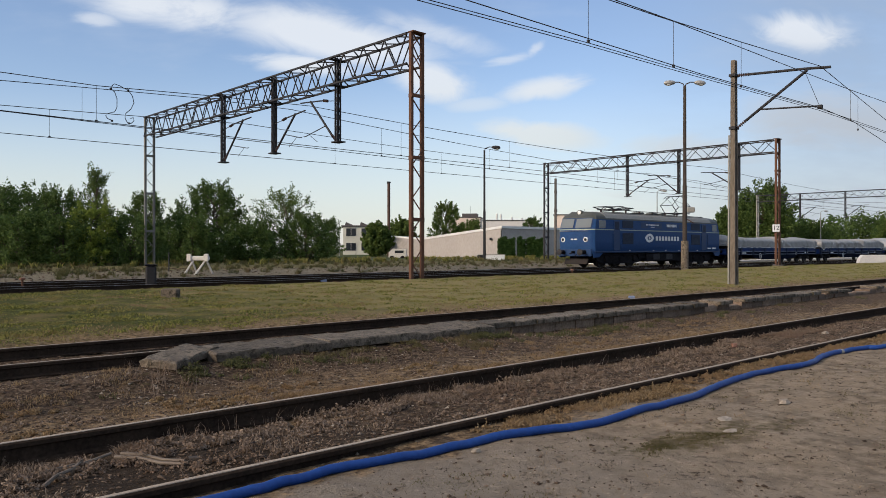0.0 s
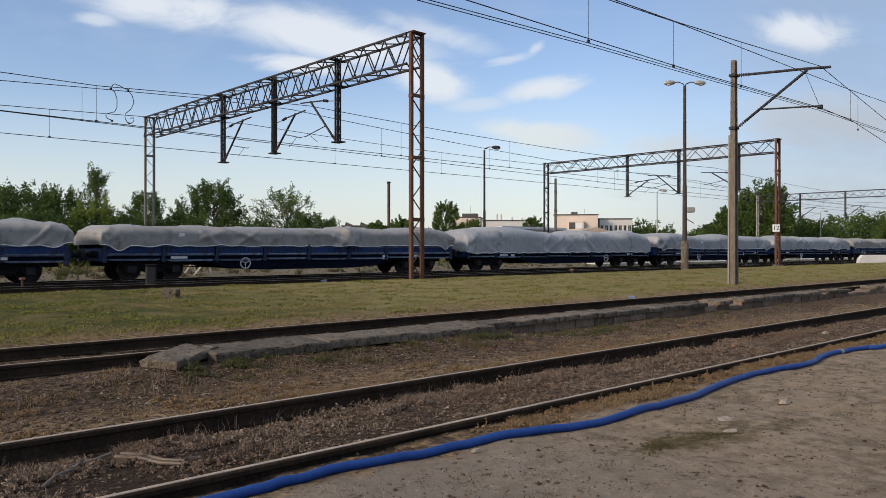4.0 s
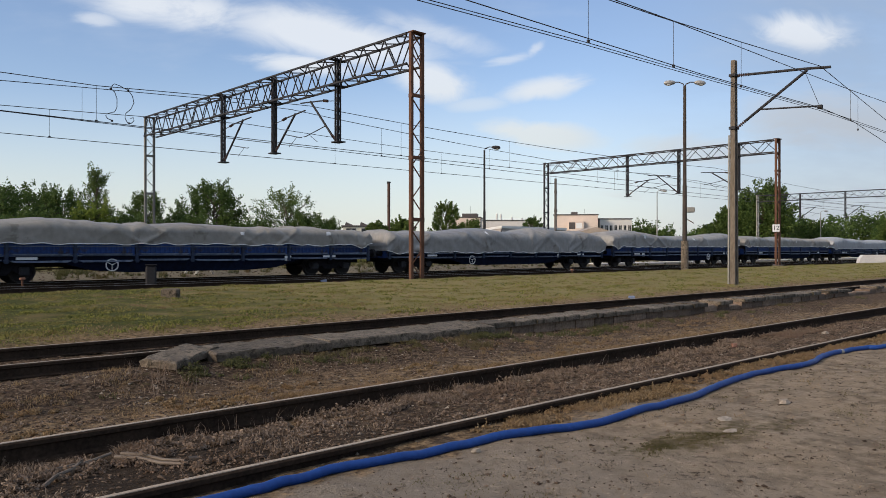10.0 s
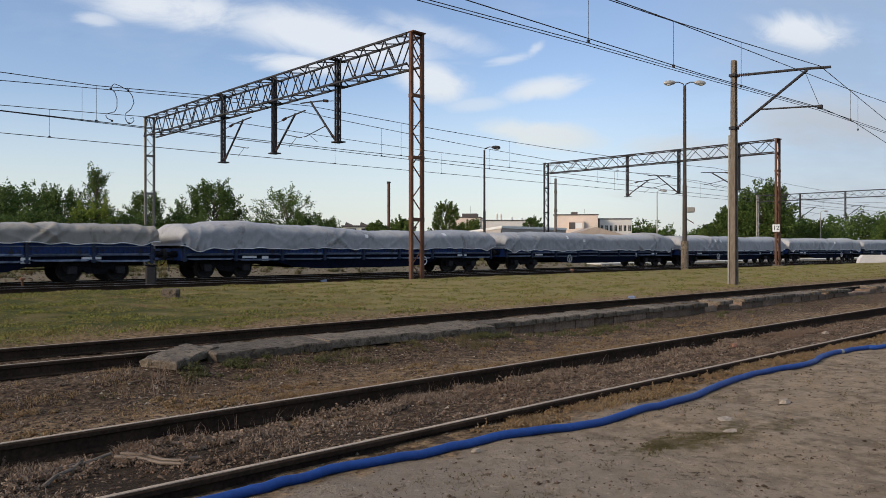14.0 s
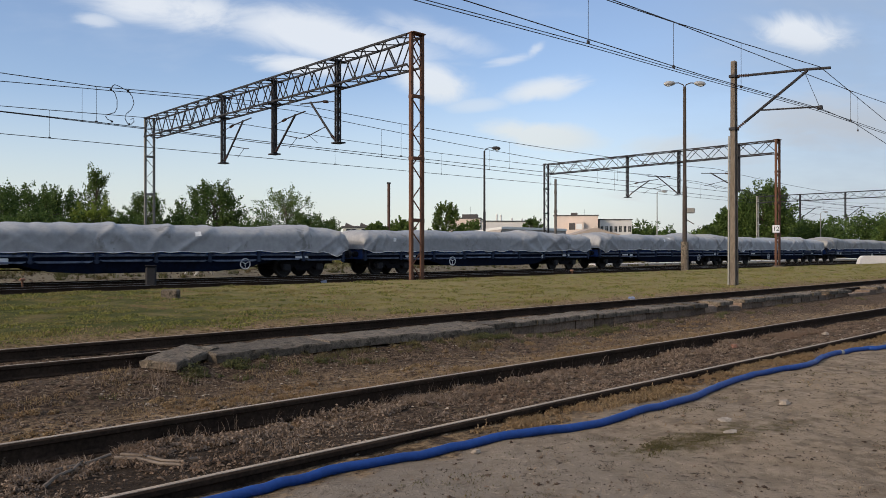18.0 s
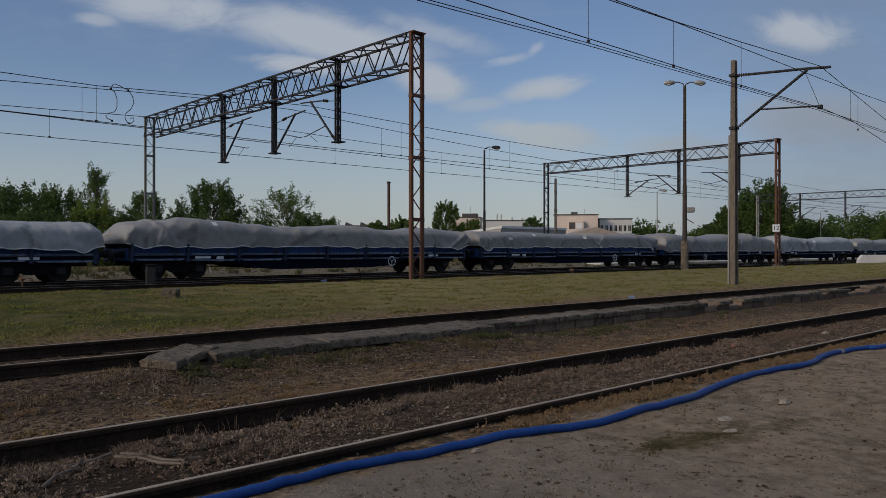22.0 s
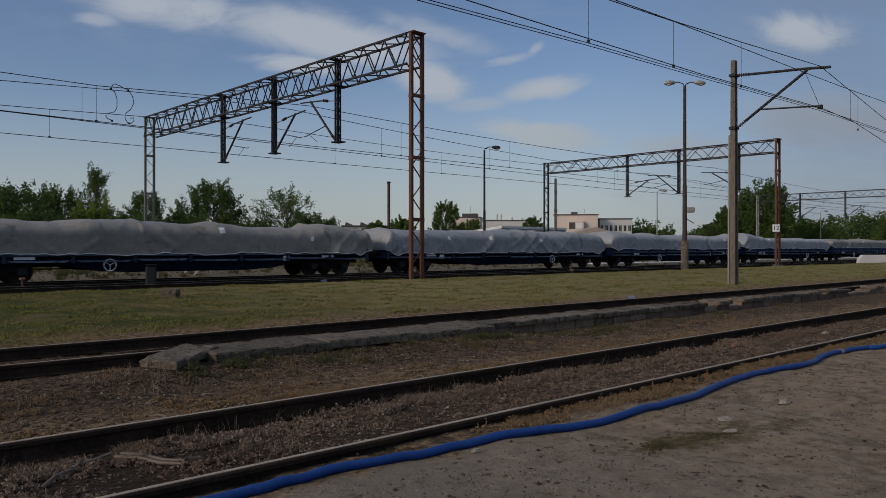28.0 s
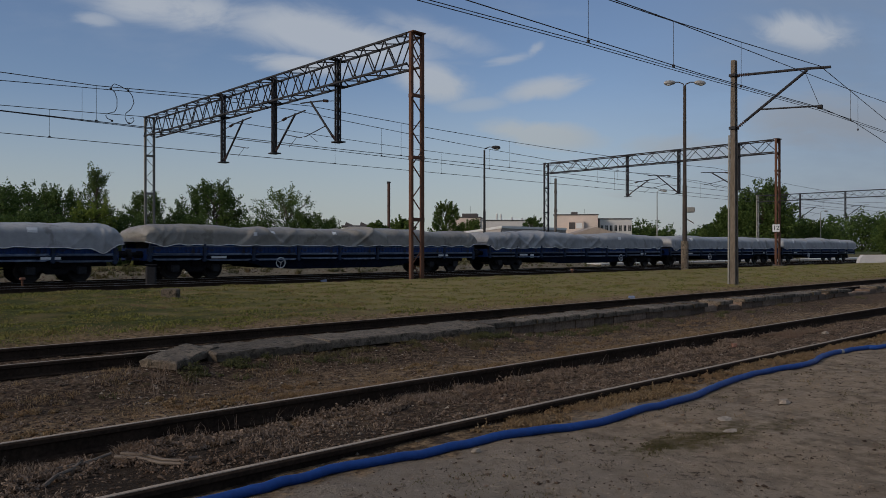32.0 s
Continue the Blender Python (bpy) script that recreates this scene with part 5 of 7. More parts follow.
        for y in (-0.95, 0.95):
            h = part("headlight", Shape().lathe([(0.17, 0), (0.17, 0.10), (0.145, 0.12)], (0, 0, 0), "x", 16), LOGO_WHITE, t, "white-ringed headlight", pose(s * 8.86, y, 1.92, 0, 0, 0 if s > 0 else 180), True)
            part("lens", Shape().lathe([(0.12, 0.118), (0.1, 0.14), (0.03, 0.15)], (0, 0, 0), "x", 14), WINDOW, h, smooth=True)
        top = part("top_light", Shape().lathe([(0.12, -0.25), (0.18, 0), (0.19, 0.22), (0.17, 0.24)], (0, 0, 0), "x", 16), ROOF_DARK, t, "round roof headlight in a dark housing", pose(s * 8.14, 0, 3.78, 0, 0, 0 if s > 0 else 180), True)
        part("lens", Shape().lathe([(0.155, 0.235), (0.14, 0.25), (0.05, 0.262)], (0, 0, 0), "x", 16), LAMP_GLASS, top, "pale headlight lens", smooth=True)
        part("front_marking", Shape().box(-0.25, 0.25, -0.004, 0.004, -0.04, 0.04), LOGO_WHITE, t, "white number bar", pose(s * 8.975, 0, 1.95, 0, 0, 90))
        part("buffer_beam", Shape().box(-0.08, 0.08, -1.4, 1.4, 0.78, 1.28, 0.03), LOCO_LOW, t, "", pose(s * 8.86, 0, 0))
        part("plough", Shape().prism([(-0.05, 0.62), (0.12, 0.26), (0.06, 0.24), (-0.12, 0.55)], -0.95, 0.95), TYRE, t, "", pose(s * 8.7, 0, 0, 0, 0, 0 if s > 0 else 180))
        buffer_and_hook(t, s * 8.94, s)
        part("lamp_handrail", Shape().tube([(s * 9.0, -1.2, 2.5), (s * 9.04, 0, 2.52), (s * 9.0, 1.2, 2.5)], 0.015, 5), STEEL_PALE, t)
    part("battery_box", Shape().box(-2.1, 2.2, -1.35, 1.35, 0.38, 1.0, 0.05), BLACK, t)
    for x in (-1.2, 0.6):
        part("box_lid", Shape().box(x, x + 0.9, -1.38, -1.34, 0.5, 0.92, 0.01), STEEL_DARK, t)
    part("air_tank", Shape().lathe([(0.05, -2.9), (0.2, -2.85), (0.2, -1.8), (0.05, -1.75)], (0, -1.05, 0.7), "x", 12), BLACK, t, smooth=True)
    part("underframe", Shape().box(-8.5, 8.5, -1.2, 1.2, 0.85, 1.06), BLACK, t)
    wheels = []
    for bx in (-5.15, 5.15):
        b = empty_part("bogie", t, pose(bx, 0, 0))
        for y in (-1.06, 1.06):
            part("side_frame", Shape().prism([(-2.85, 0.72), (-2.7, 0.42), (-2.1, 0.30), (-1.4, 0.26), (1.4, 0.26), (2.1, 0.30), (2.7, 0.42), (2.85, 0.72), (2.5, 1.0), (-2.5, 1.0)], y - 0.07, y + 0.07), BLACK, b)
            for ax in (-1.75, 0, 1.75):
                part("axle_box", Shape().box(ax - 0.22, ax + 0.22, y * 1.12 - 0.1, y * 1.12 + 0.1, 0.42, 0.82, 0.05), BLACK, b)
                part("spring", Shape().lathe([(0.11, 0), (0.13, 0.04), (0.11, 0.08), (0.13, 0.12), (0.11, 0.16), (0.12, 0.2)], (ax + 0.42, y * 1.1, 0.72), "z", 10), BLACK, b)
        for ax in (-1.75, 0, 1.75):
            wheels.append((wheelset(0.625, b, pose(ax, 0, 0.625)), ax, 0.625))
    return t, wheels


loco, loco_wheels = locomotive()

# ---- goods wagons ----
WAGON_LEN = 19.9


def side_board():
    """A hinged drop side with pressed ribs and an outward lip along its foot, 2.2 m long."""
    s = Shape().box(-1.08, 1.08, -0.012, 0.012, 0, 0.44)
    for k in range(11):
        x = -0.98 + k * 0.196
        s.box(x - 0.04, x + 0.04, -0.04, -0.011, 0.07, 0.40, 0.012)
    s.box(-1.08, 1.08, -0.04, 0.0, 0.41, 0.46, 0.01)
    return s.mesh("side_board", BLUE)


def fold_lip():
    """A pressed steel fold between two stakes: a sloping top and tapered ends."""
    sec = [(0.03, 0.05), (-0.02, 0.045), (-0.085, 0.0), (-0.085, -0.03), (0.03, -0.03)]
    v, f = [], []
    for x, k in ((-1.02, 0.25), (-0.86, 1.0), (0.86, 1.0), (1.02, 0.25)):
        v += [(x, y * k if y < 0 else y, z * (0.4 + 0.6 * k) + (0.0 if k == 1.0 else 0.03)) for y, z in sec]
    for i in range(3):
        f += [(i * 5 + j, i * 5 + (j + 1) % 5, i * 5 + 5 + (j + 1) % 5, i * 5 + 5 + j) for j in range(5)]
    f += [(0, 1, 2, 3, 4), (19, 18, 17, 16, 15)]
    return Shape().raw(v, f).mesh("fold_lip", LIP_BLUE)


# the lips' pale blue has the sky's reflection painted in
LIP_BLUE = material("sky_glint_lip_blue", (0.026, 0.042, 0.085), (0.145, 0.175, 0.235), 0.6, 0, 4, 0.9, 0.2, 0.003, (0.025, 0.035, 0.06), vary=0.45, spec=0.4)
LIP = fold_lip()
BOARD = side_board()
STAKE_BLUE = material("stake_blue_grime", (0.010, 0.016, 0.034), (0.030, 0.046, 0.085), 0.7, 0, 10, 1.5, 0.2, 0.003, (0.02, 0.018, 0.018), spec=0.3)
STAKE = Shape().box(-0.055, 0.055, -0.075, 0.03, -0.30, 0.46, 0.014).box(-0.10, 0.10, -0.06, 0.02, -0.26, -0.16, 0.012).box(-0.09, 0.09, -0.06, 0.02, -0.06, 0.02, 0.012).mesh("stake_pocket", STAKE_BLUE)
# sole bars far darker than the blue of the drop sides
SOLE_BLUE = material("near_black_blue", (0.003, 0.004, 0.009), (0.006, 0.010, 0.024), 0.9, 0, 8, 0.8, 0.3, 0.004, (0.012, 0.010, 0.010), spec=0.05)
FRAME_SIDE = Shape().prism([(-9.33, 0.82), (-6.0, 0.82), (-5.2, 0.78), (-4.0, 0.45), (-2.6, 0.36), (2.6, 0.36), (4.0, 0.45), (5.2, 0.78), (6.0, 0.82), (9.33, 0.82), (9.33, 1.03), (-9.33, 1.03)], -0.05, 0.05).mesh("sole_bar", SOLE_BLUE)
PLATE = Shape().box(-0.16, 0.16, -0.012, 0, -0.11, 0.11, 0.004).mesh("label_plate", LOGO_WHITE)
BOARD_BAR = Shape().box(-0.35, 0.35, -0.006, 0, -0.05, 0.05).mesh("marking_bar", LOGO_WHITE)


def handwheel():
    s = Shape()
    ring = [(0.23 * math.cos(a), -0.03, 0.23 * math.sin(a)) for a in [2 * math.pi * k / 20 for k in range(21)]]
    s.tube(ring, 0.02, 6, False)
    for k in range(3):
        a = 2 * math.pi * k / 3 + 0.5
        s.tube([(0, -0.03, 0), (0.23 * math.cos(a), -0.03, 0.23 * math.sin(a))], 0.014, 5)
    return s.mesh("handwheel", LOGO_WHITE)


WHEEL_RING = handwheel()
WORN_BLUE = material("worn_blue_rail", (0.03, 0.05, 0.10), (0.12, 0.14, 0.18), 0.7, 0, 5, 0.8, 0.2, 0.003)
RUB = Shape().box(-9.3, 9.3, -0.02, 0.02, -0.025, 0.02).mesh("rubbing_rail", WORN_BLUE)


def wagon_base(x):
    """Underframe, drop sides, buffers and two bogies of a long flat wagon; the tarpaulin comes on top."""
    t = thing("goods_wagon", pose(x, TRACK_Y, RAIL_Z), "blue flat wagon with drop sides under a tarpaulin", "wagon", "wagons of the train")
    part("floor", Shape().box(-9.33, 9.33, -1.38, 1.38, 1.03, 1.10), SLEEPER, t, "worn plank floor")
    part("load", Shape().box(-8.9, 8.9, -1.2, 1.2, 1.10, 1.75, 0.1), SLEEPER, t, "covered load")
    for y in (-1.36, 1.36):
        part("sole_bar", FRAME_SIDE, SOLE_BLUE, t, "near-black blue fish-bellied sole bar", pose(0, y, 0))
    for y in (-0.5, 0.5):
        part("centre_sill", Shape().box(-9.2, 9.2, y - 0.06, y + 0.06, 0.6, 1.0), BLACK, t)
    for s in (-1, 1):
        part("end_board", Shape().box(-0.04, 0.04, -1.36, 1.36, 0.80, 1.30, 0.012), BLUE, t, "", pose(s * 9.36, 0, 0))
        buffer_and_hook(t, s * 9.36, s)
        for side, turn in ((-1, 0), (1, 180)):
            for k in range(8):
                if s < 0:
                    bx = -8.13 + k * 2.323
                    part("drop_side", BOARD, BLUE, t, "", pose(bx, side * 1.42, 1.04, 0, 0, turn))
                    part("fold_lip", LIP, LIP_BLUE, t, "pressed lip, pale blue for mirrored sky", pose(bx, side * 1.43, 0.80 if k % 3 else 0.84, 0, 0, turn))
                    part("fold_lip", LIP, LIP_BLUE, t, "pressed lip, pale blue for mirrored sky", pose(bx, side * 1.43, 1.06, 0, 0, turn))
                    part("stake_pocket", STAKE, BLACK, t, "", pose(bx - 1.16, side * 1.43, 1.04, 0, 0, turn))
            if s < 0:
                part("stake_pocket", STAKE, BLACK, t, "", pose(9.22, side * 1.43, 0.98, 0, 0, turn))
    for y, turn in ((-1.43, 0), (1.43, 180)):
        part("handwheel", WHEEL_RING, LOGO_WHITE, t, "white brake handwheel", pose(3.3 if turn else -3.3, y * 1.02, 0.66, 0, 0, turn))
        part("rubbing_rail", RUB, LOCO_BLUE, t, "worn blue rail under the drop sides", pose(0, y * 1.012, 1.03, 0, 0, turn))
        part("top_rail", RUB, WORN_BLUE, t, "worn blue top rail of the drop sides", pose(0, y * 1.018, 1.38, 0, 0, turn))
        part("label_plate", PLATE, LOGO_WHITE, t, "white label plate", pose(4.6, y, 0.86, 0, 0, turn))
        part("marking_bar", BOARD_BAR, LOGO_WHITE, t, "faded white marking", pose(-6.3, y, 0.93, 0, 0, turn))
        part("marking_bar", BOARD_BAR, LOGO_WHITE, t, "faded white marking", pose(6.9, y, 0.93, 0, 0, turn))
    part("brake_cylinder", Shape().lathe([(0.05, -0.4), (0.18, -0.38), (0.18, 0.3), (0.05, 0.35)], (1.2, 0, 0.55), "x", 10), BLACK, t)
    part("brake_rod", Shape().tube([(-6.2, 0.3, 0.5), (6.2, 0.3, 0.5)], 0.025, 5), BLACK, t)
    for bx in (-7.2, 7.2):
        b = empty_part("bogie", t, pose(bx, 0, 0))
        for y in (-1.0, 1.0):
            part("side_frame", Shape().prism([(-1.25, 0.62), (-1.15, 0.36), (-0.75, 0.34), (-0.5, 0.5), (-0.35, 0.32), (0.35, 0.32), (0.5, 0.5), (0.75, 0.34), (1.15, 0.36), (1.25, 0.62), (0.6, 0.78), (-0.6, 0.78)], y - 0.07, y + 0.07), BLACK, b)
            for ax in (-0.9, 0.9):
                part("axle_box", Shape().box(ax - 0.17, ax + 0.17, y * 1.1 - 0.08, y * 1.1 + 0.08, 0.3, 0.62, 0.04), STEEL_DARK, b)
        part("bolster", Shape().box(-0.2, 0.2, -1.15, 1.15, 0.55, 0.82, 0.03), BLACK, b)
        for ax in (-0.9, 0.9):
            wheelset(0.46, b, pose(ax, 0, 0.46))
    return t


def tarpaulin(parent, seed, mat, crest, lumps, hem=1.40, look_label="grey tarpaulin", slack=0.075):
    """A draped cover. lumps: (place along the wagon, height, half width)."""
    nx, na = 320, 34
    half = 1.50 + 0.05 * (hem < 1.35)
    v = []
    half += 0.045
    ph = seed * 3.7

    def crown(x):
        h = crest + 0.05 * noise.noise(Vector((x * 0.35, ph, 0))) + 0.03 * noise.noise(Vector((x * 1.3, ph, 5)))
        for c, a, wd in lumps:
            h += a * math.exp(-((x - c) / wd) ** 2)
        e = (9.5 - abs(x)) / (0.35 + 0.25 * abs(math.sin(ph)))
        if e < 1:
            h = hem + 0.52 + (h - hem - 0.52) * max(0.0, 1 - (1 - e) ** 2.2) ** 0.6
        return h

    for i in range(nx + 1):
        x = -9.5 + 19.0 * i / nx
        h = crown(x)
        low = hem + 0.018 * math.cos(2 * math.pi * x / 1.16) + (0.22 * math.sin(ph * 1.7) + 0.08) * max(0.0, 1 - (9.5 - abs(x)) / 0.55) - (0.10 + 0.06 * math.sin(ph)) * math.exp(-((abs(x) - 8.75) / 0.3) ** 2) + slack * noise.noise(Vector((x * 0.55, ph, 9))) + 0.6 * slack * noise.noise(Vector((x * 2.1, ph, 19)))
        end = max(0.0, 1 - (9.5 - abs(x)) / 0.9)
        for k in range(na + 1):
            a = -math.pi / 2 + math.pi * k / na
            ca, sa = math.cos(a), math.sin(a)
            q = abs(k / na * 2 - 1)
            y = math.copysign(1, sa) * half * float(np.interp(q, [0, 0.2, 0.40, 0.52, 0.60, 0.68, 1], [0, 0.46, 0.80, 0.955, 1.0, 0.992, 0.975]))
            z = low + (h - low) * float(np.interp(q, [0, 0.2, 0.40, 0.52, 0.60, 0.68, 1], [1, 0.975, 0.88, 0.75, 0.61, 0.50, 0]))
            wr = 0.055 * noise.noise(Vector((x * 0.7 + 0.5 * z, y * 0.8, ph + 2))) + 0.035 * noise.noise(Vector((x * 1.9 + 1.3 * z * math.sin(ph * 2), z * 0.7, ph + 12))) + 0.008 * noise.noise(Vector((x * 4.5, y * 2.0 + z * 2.2, ph)))
            ruck = max(0.0, 1 - (9.5 - abs(x)) / 2.4) + 0.25
            fold = (0.05 + 0.12 * end) * abs(noise.noise(Vector((x * 0.9 + z * 1.6, ph + 7, y * 0.3)))) ** 1.0
            d1 = noise.noise(Vector((x * 0.55 + z * 0.8, z * 0.25 + y * 0.12, ph + 31)))
            d2 = noise.noise(Vector((x * 0.6 - z * 0.9, z * 0.25 - y * 0.12, ph + 57)))
            d3 = noise.noise(Vector((x * 2.3 + z * 1.7 * math.sin(ph), z * 1.2 + y * 0.5, ph + 77)))
            d4 = noise.noise(Vector((x * 3.6 - z * 2.0, z * 1.6 + y * 0.5, ph + 91)))
            crease = 0.125 * (max(0, 1 - 9.0 * abs(d1)) + 0.9 * max(0, 1 - 9.0 * abs(d2))) * (1.6 if noise.noise(Vector((x * 0.33, ph, 41))) > 0.12 else 0.5) * (0.5 + 0.9 * abs(noise.noise(Vector((x * 0.25, ph, 3))))) + 0.075 * (ruck - 0.13) * max(0, 1 - 5.5 * abs(d3)) + 0.035 * (ruck - 0.18) * max(0, 1 - 5.0 * abs(d4))
            wr += crease * (0.55 + 0.45 * q)
            xx = x + 0.10 * end * noise.noise(Vector((y * 2.5, z * 2.5, ph))) * (1 if x < 0 else -1)
            v.append((xx, y * (1 - 0.02 * end) + (wr - fold * 0.6) * sa, z + (wr - fold * 0.4) * ca))
    f = [(i * (na + 1) + k, (i + 1) * (na + 1) + k, (i + 1) * (na + 1) + k + 1, i * (na + 1) + k + 1) for i in range(nx) for k in range(na)]
    for i in (0, nx):
        f.append(tuple(i * (na + 1) + k for k in range(na + 1)))
    me = bpy.data.meshes.new("tarpaulin")
    me.from_pydata(v, [], f)
    me.shade_smooth()
    me.materials.append(mat)
    tp = part("tarpaulin", me, mat, parent, look_label)
    pick = random.Random(seed)
    for _ in range(pick.randint(1, 3)):
        i0, k0, n_i = pick.randrange(30, nx - 40), pick.randrange(5, 9), pick.choice((4, 5, 7))
        grid = [[Vector(v[(i0 + i) * (na + 1) + k0 + k]) + Vector((0, -0.008, 0.003)) for k in range(3)] for i in range(n_i)]
        flat_v = [p for col in grid for p in col]
        part("patch", Shape().raw(flat_v, [(i * 3 + k, i * 3 + 3 + k, i * 3 + 4 + k, i * 3 + 1 + k) for i in range(n_i - 1) for k in range(2)]), HEM, tp, "pale patch sewn on the tarpaulin")
    for k in (0, na):
        path = [Vector(v[i * (na + 1) + k]) + Vector((0, -0.008 if k == 0 else 0.008, 0)) for i in range(0, nx + 1)]
        part("hem", Shape().tube(path, 0.018, 5), HEM, tp, "pale rope hem")
    return tp


G, W, B = TARP_GREY, TARP_WHITE, TARP_BEIGE
# cover, crest height, hem height, lumps along the wagon (the leading end is negative)
COVERS = [
    (G, 2.28, 1.42, [(-8, 0.08, 2), (7, 0.08, 2)]),
    (G, 2.26, 1.42, [(3.5, 0.10, 1.5), (7.4, 0.22, 1.5)]),
    (W, 2.28, 1.06, [(-5.2, 0.36, 2.6), (3.0, 0.26, 1.9), (7.3, 0.36, 1.4)]),
    (W, 2.27, 1.30, [(-6.2, 0.26, 2.2), (1.8, 0.27, 2.0), (7.0, 0.16, 1.5)]),
    (W, 2.32, 1.27, [(-5.9, 0.20, 2.4), (1.5, 0.18, 1.8), (7.2, 0.22, 1.5)]),
    (B, 2.26, 1.44, [(-5.8, 0.18, 2.4), (1.9, 0.25, 1.7), (7.0, 0.22, 1.6)]),
    (B, 2.24, 1.48, [(-5.5, 0.24, 2.3), (0.2, 0.16, 1.8), (6.0, 0.08, 1.5)]),
    (G, 2.28, 1.10, [(-2.0, 0.22, 1.9), (3.7, 0.32, 2.2), (7.6, 0.2, 1.0)]),
    (G, 2.26, 1.44, [(-6.5, 0.34, 2.6), (7.5, 0.36, 2.0)]),
    (B, 2.27, 1.49, [(-6.8, 0.15, 1.9), (-1.4, 0.08, 1.2), (2.0, 0.10, 1.6)]),
    (W, 2.24, 1.30, [(-6.2, 0.34, 2.4), (-1.8, 0.14, 1.5), (7.0, 0.1, 1.5)]),
    (W, 2.27, 1.20, [(-3, 0.1, 3), (7.6, 0.24, 1.3)]),
    (W, 2.30, 1.15, [(-1, 0.05, 3), (7.2, 0.12, 1.4)]),
    (W, 2.30, 1.18, [(-2.4, 0.07, 1.4), (1.5, 0.06, 1.4), (6.6, 0.12, 1.5)]),
    (W, 2.30, 1.20, [(-3.8, 0.08, 1.4), (-0.5, 0.10, 1.3), (4.5, 0.14, 1.4)]),
    (W, 2.32, 1.28, [(-8.0, 0.10, 1.5), (-3.0, 0.10, 1.6), (3.2, 0.17, 1.8), (7.4, 0.2, 1.2)]),
    (W, 2.30, 1.26, [(-7.0, 0.12, 2.0), (-1.0, 0.12, 1.4), (4.2, 0.18, 1.6)]),
    (G, 2.26, 1.38, [(-6.2, 0.36, 2.8), (1.5, 0.24, 2.0), (7.0, 0.2, 1.5)]),
    (G, 2.28, 1.38, [(-5.0, 0.06, 2.2), (6.6, 0.12, 2.0)]),
    (G, 2.29, 1.10, [(-7.6, 0.18, 1.3), (0.8, 0.18, 1.7), (5.6, 0.28, 1.8)]),
    (W, 2.27, 1.10, [(-6.6, 0.24, 2.3), (4.6, 0.26, 1.8), (8.0, 0.25, 1.0)]),
    (G, 2.27, 1.15, [(-5.0, 0.18, 2.3), (5.0, 0.2, 1.8)]),
    (B, 2.27, 1.08, [(-6.8, 0.08, 1.4), (-2.6, 0.22, 1.8), (1.4, 0.18, 1.6), (7.5, 0.2, 1.4)]),
    (W, 2.30, 1.08, [(-4.0, 0.05, 2.0), (1.0, 0.12, 1.6), (6.4, 0.14, 2.0)]),
    (W, 2.31, 1.28, [(-8.0, 0.24, 1.3), (-4.0, 0.10, 2.0), (2.0, 0.10, 1.6)]),
    (W, 2.28, 1.33, [(-7.8, 0.34, 2.2), (3.0, 0.06, 2.5)]),
    (B, 2.27, 1.44, [(-7.0, 0.08, 1.5), (4.0, 0.05, 2.0)]),
    (W, 2.27, 1.35, [(-3.0, 0.15, 2.0), (5.0, 0.18, 2.0)]),
    (W, 2.27, 1.32, [(-5.0, 0.10, 2.0)]),
    (W, 2.27, 1.30, [(2.0, 0.10, 2.0)]),
]


def wagon_x0(k):
    return LOCO_X0 + 9.62 + WAGON_LEN * (k + 0.5)


first_wagon = wagon_base(wagon_x0(0))
wagons = [first_wagon]
BRAKE_AT_REAR = (2, 5, 8, 10, 13, 15, 17, 18, 20, 23, 25, 27)   # wagons turned end for end
for k in range(1, len(COVERS)):
    wagons.append(copy_thing(first_wagon, pose(wagon_x0(k), TRACK_Y, RAIL_Z)))
for k, (wg, (mat, crest, hem, lumps)) in enumerate(zip(wagons, COVERS)):
    word = {"tarp_grey": "grey", "tarp_white": "pale bluish-white", "tarp_beige_grey": "dingy beige-grey"}[mat.name]
    shape_word = "lumpy" if max(a for _, a, _ in lumps) > 0.15 else "taut"
    tarpaulin(wg, k + 1, mat, crest, lumps, hem, look_label=f"{shape_word} {word} tarpaulin")
    tagged(wg, f"blue flat wagon with {word} {shape_word} tarpaulin")
    if k in BRAKE_AT_REAR:
        for ob in wg.children:
            if ob.name.startswith(("handwheel", "label_plate")):
                ob.matrix_basis = pose(-1.2 * ob.matrix_basis.translation.x, 0, 0) @ Matrix.Translation((-ob.matrix_basis.translation.x, 0, 0)) @ ob.matrix_basis

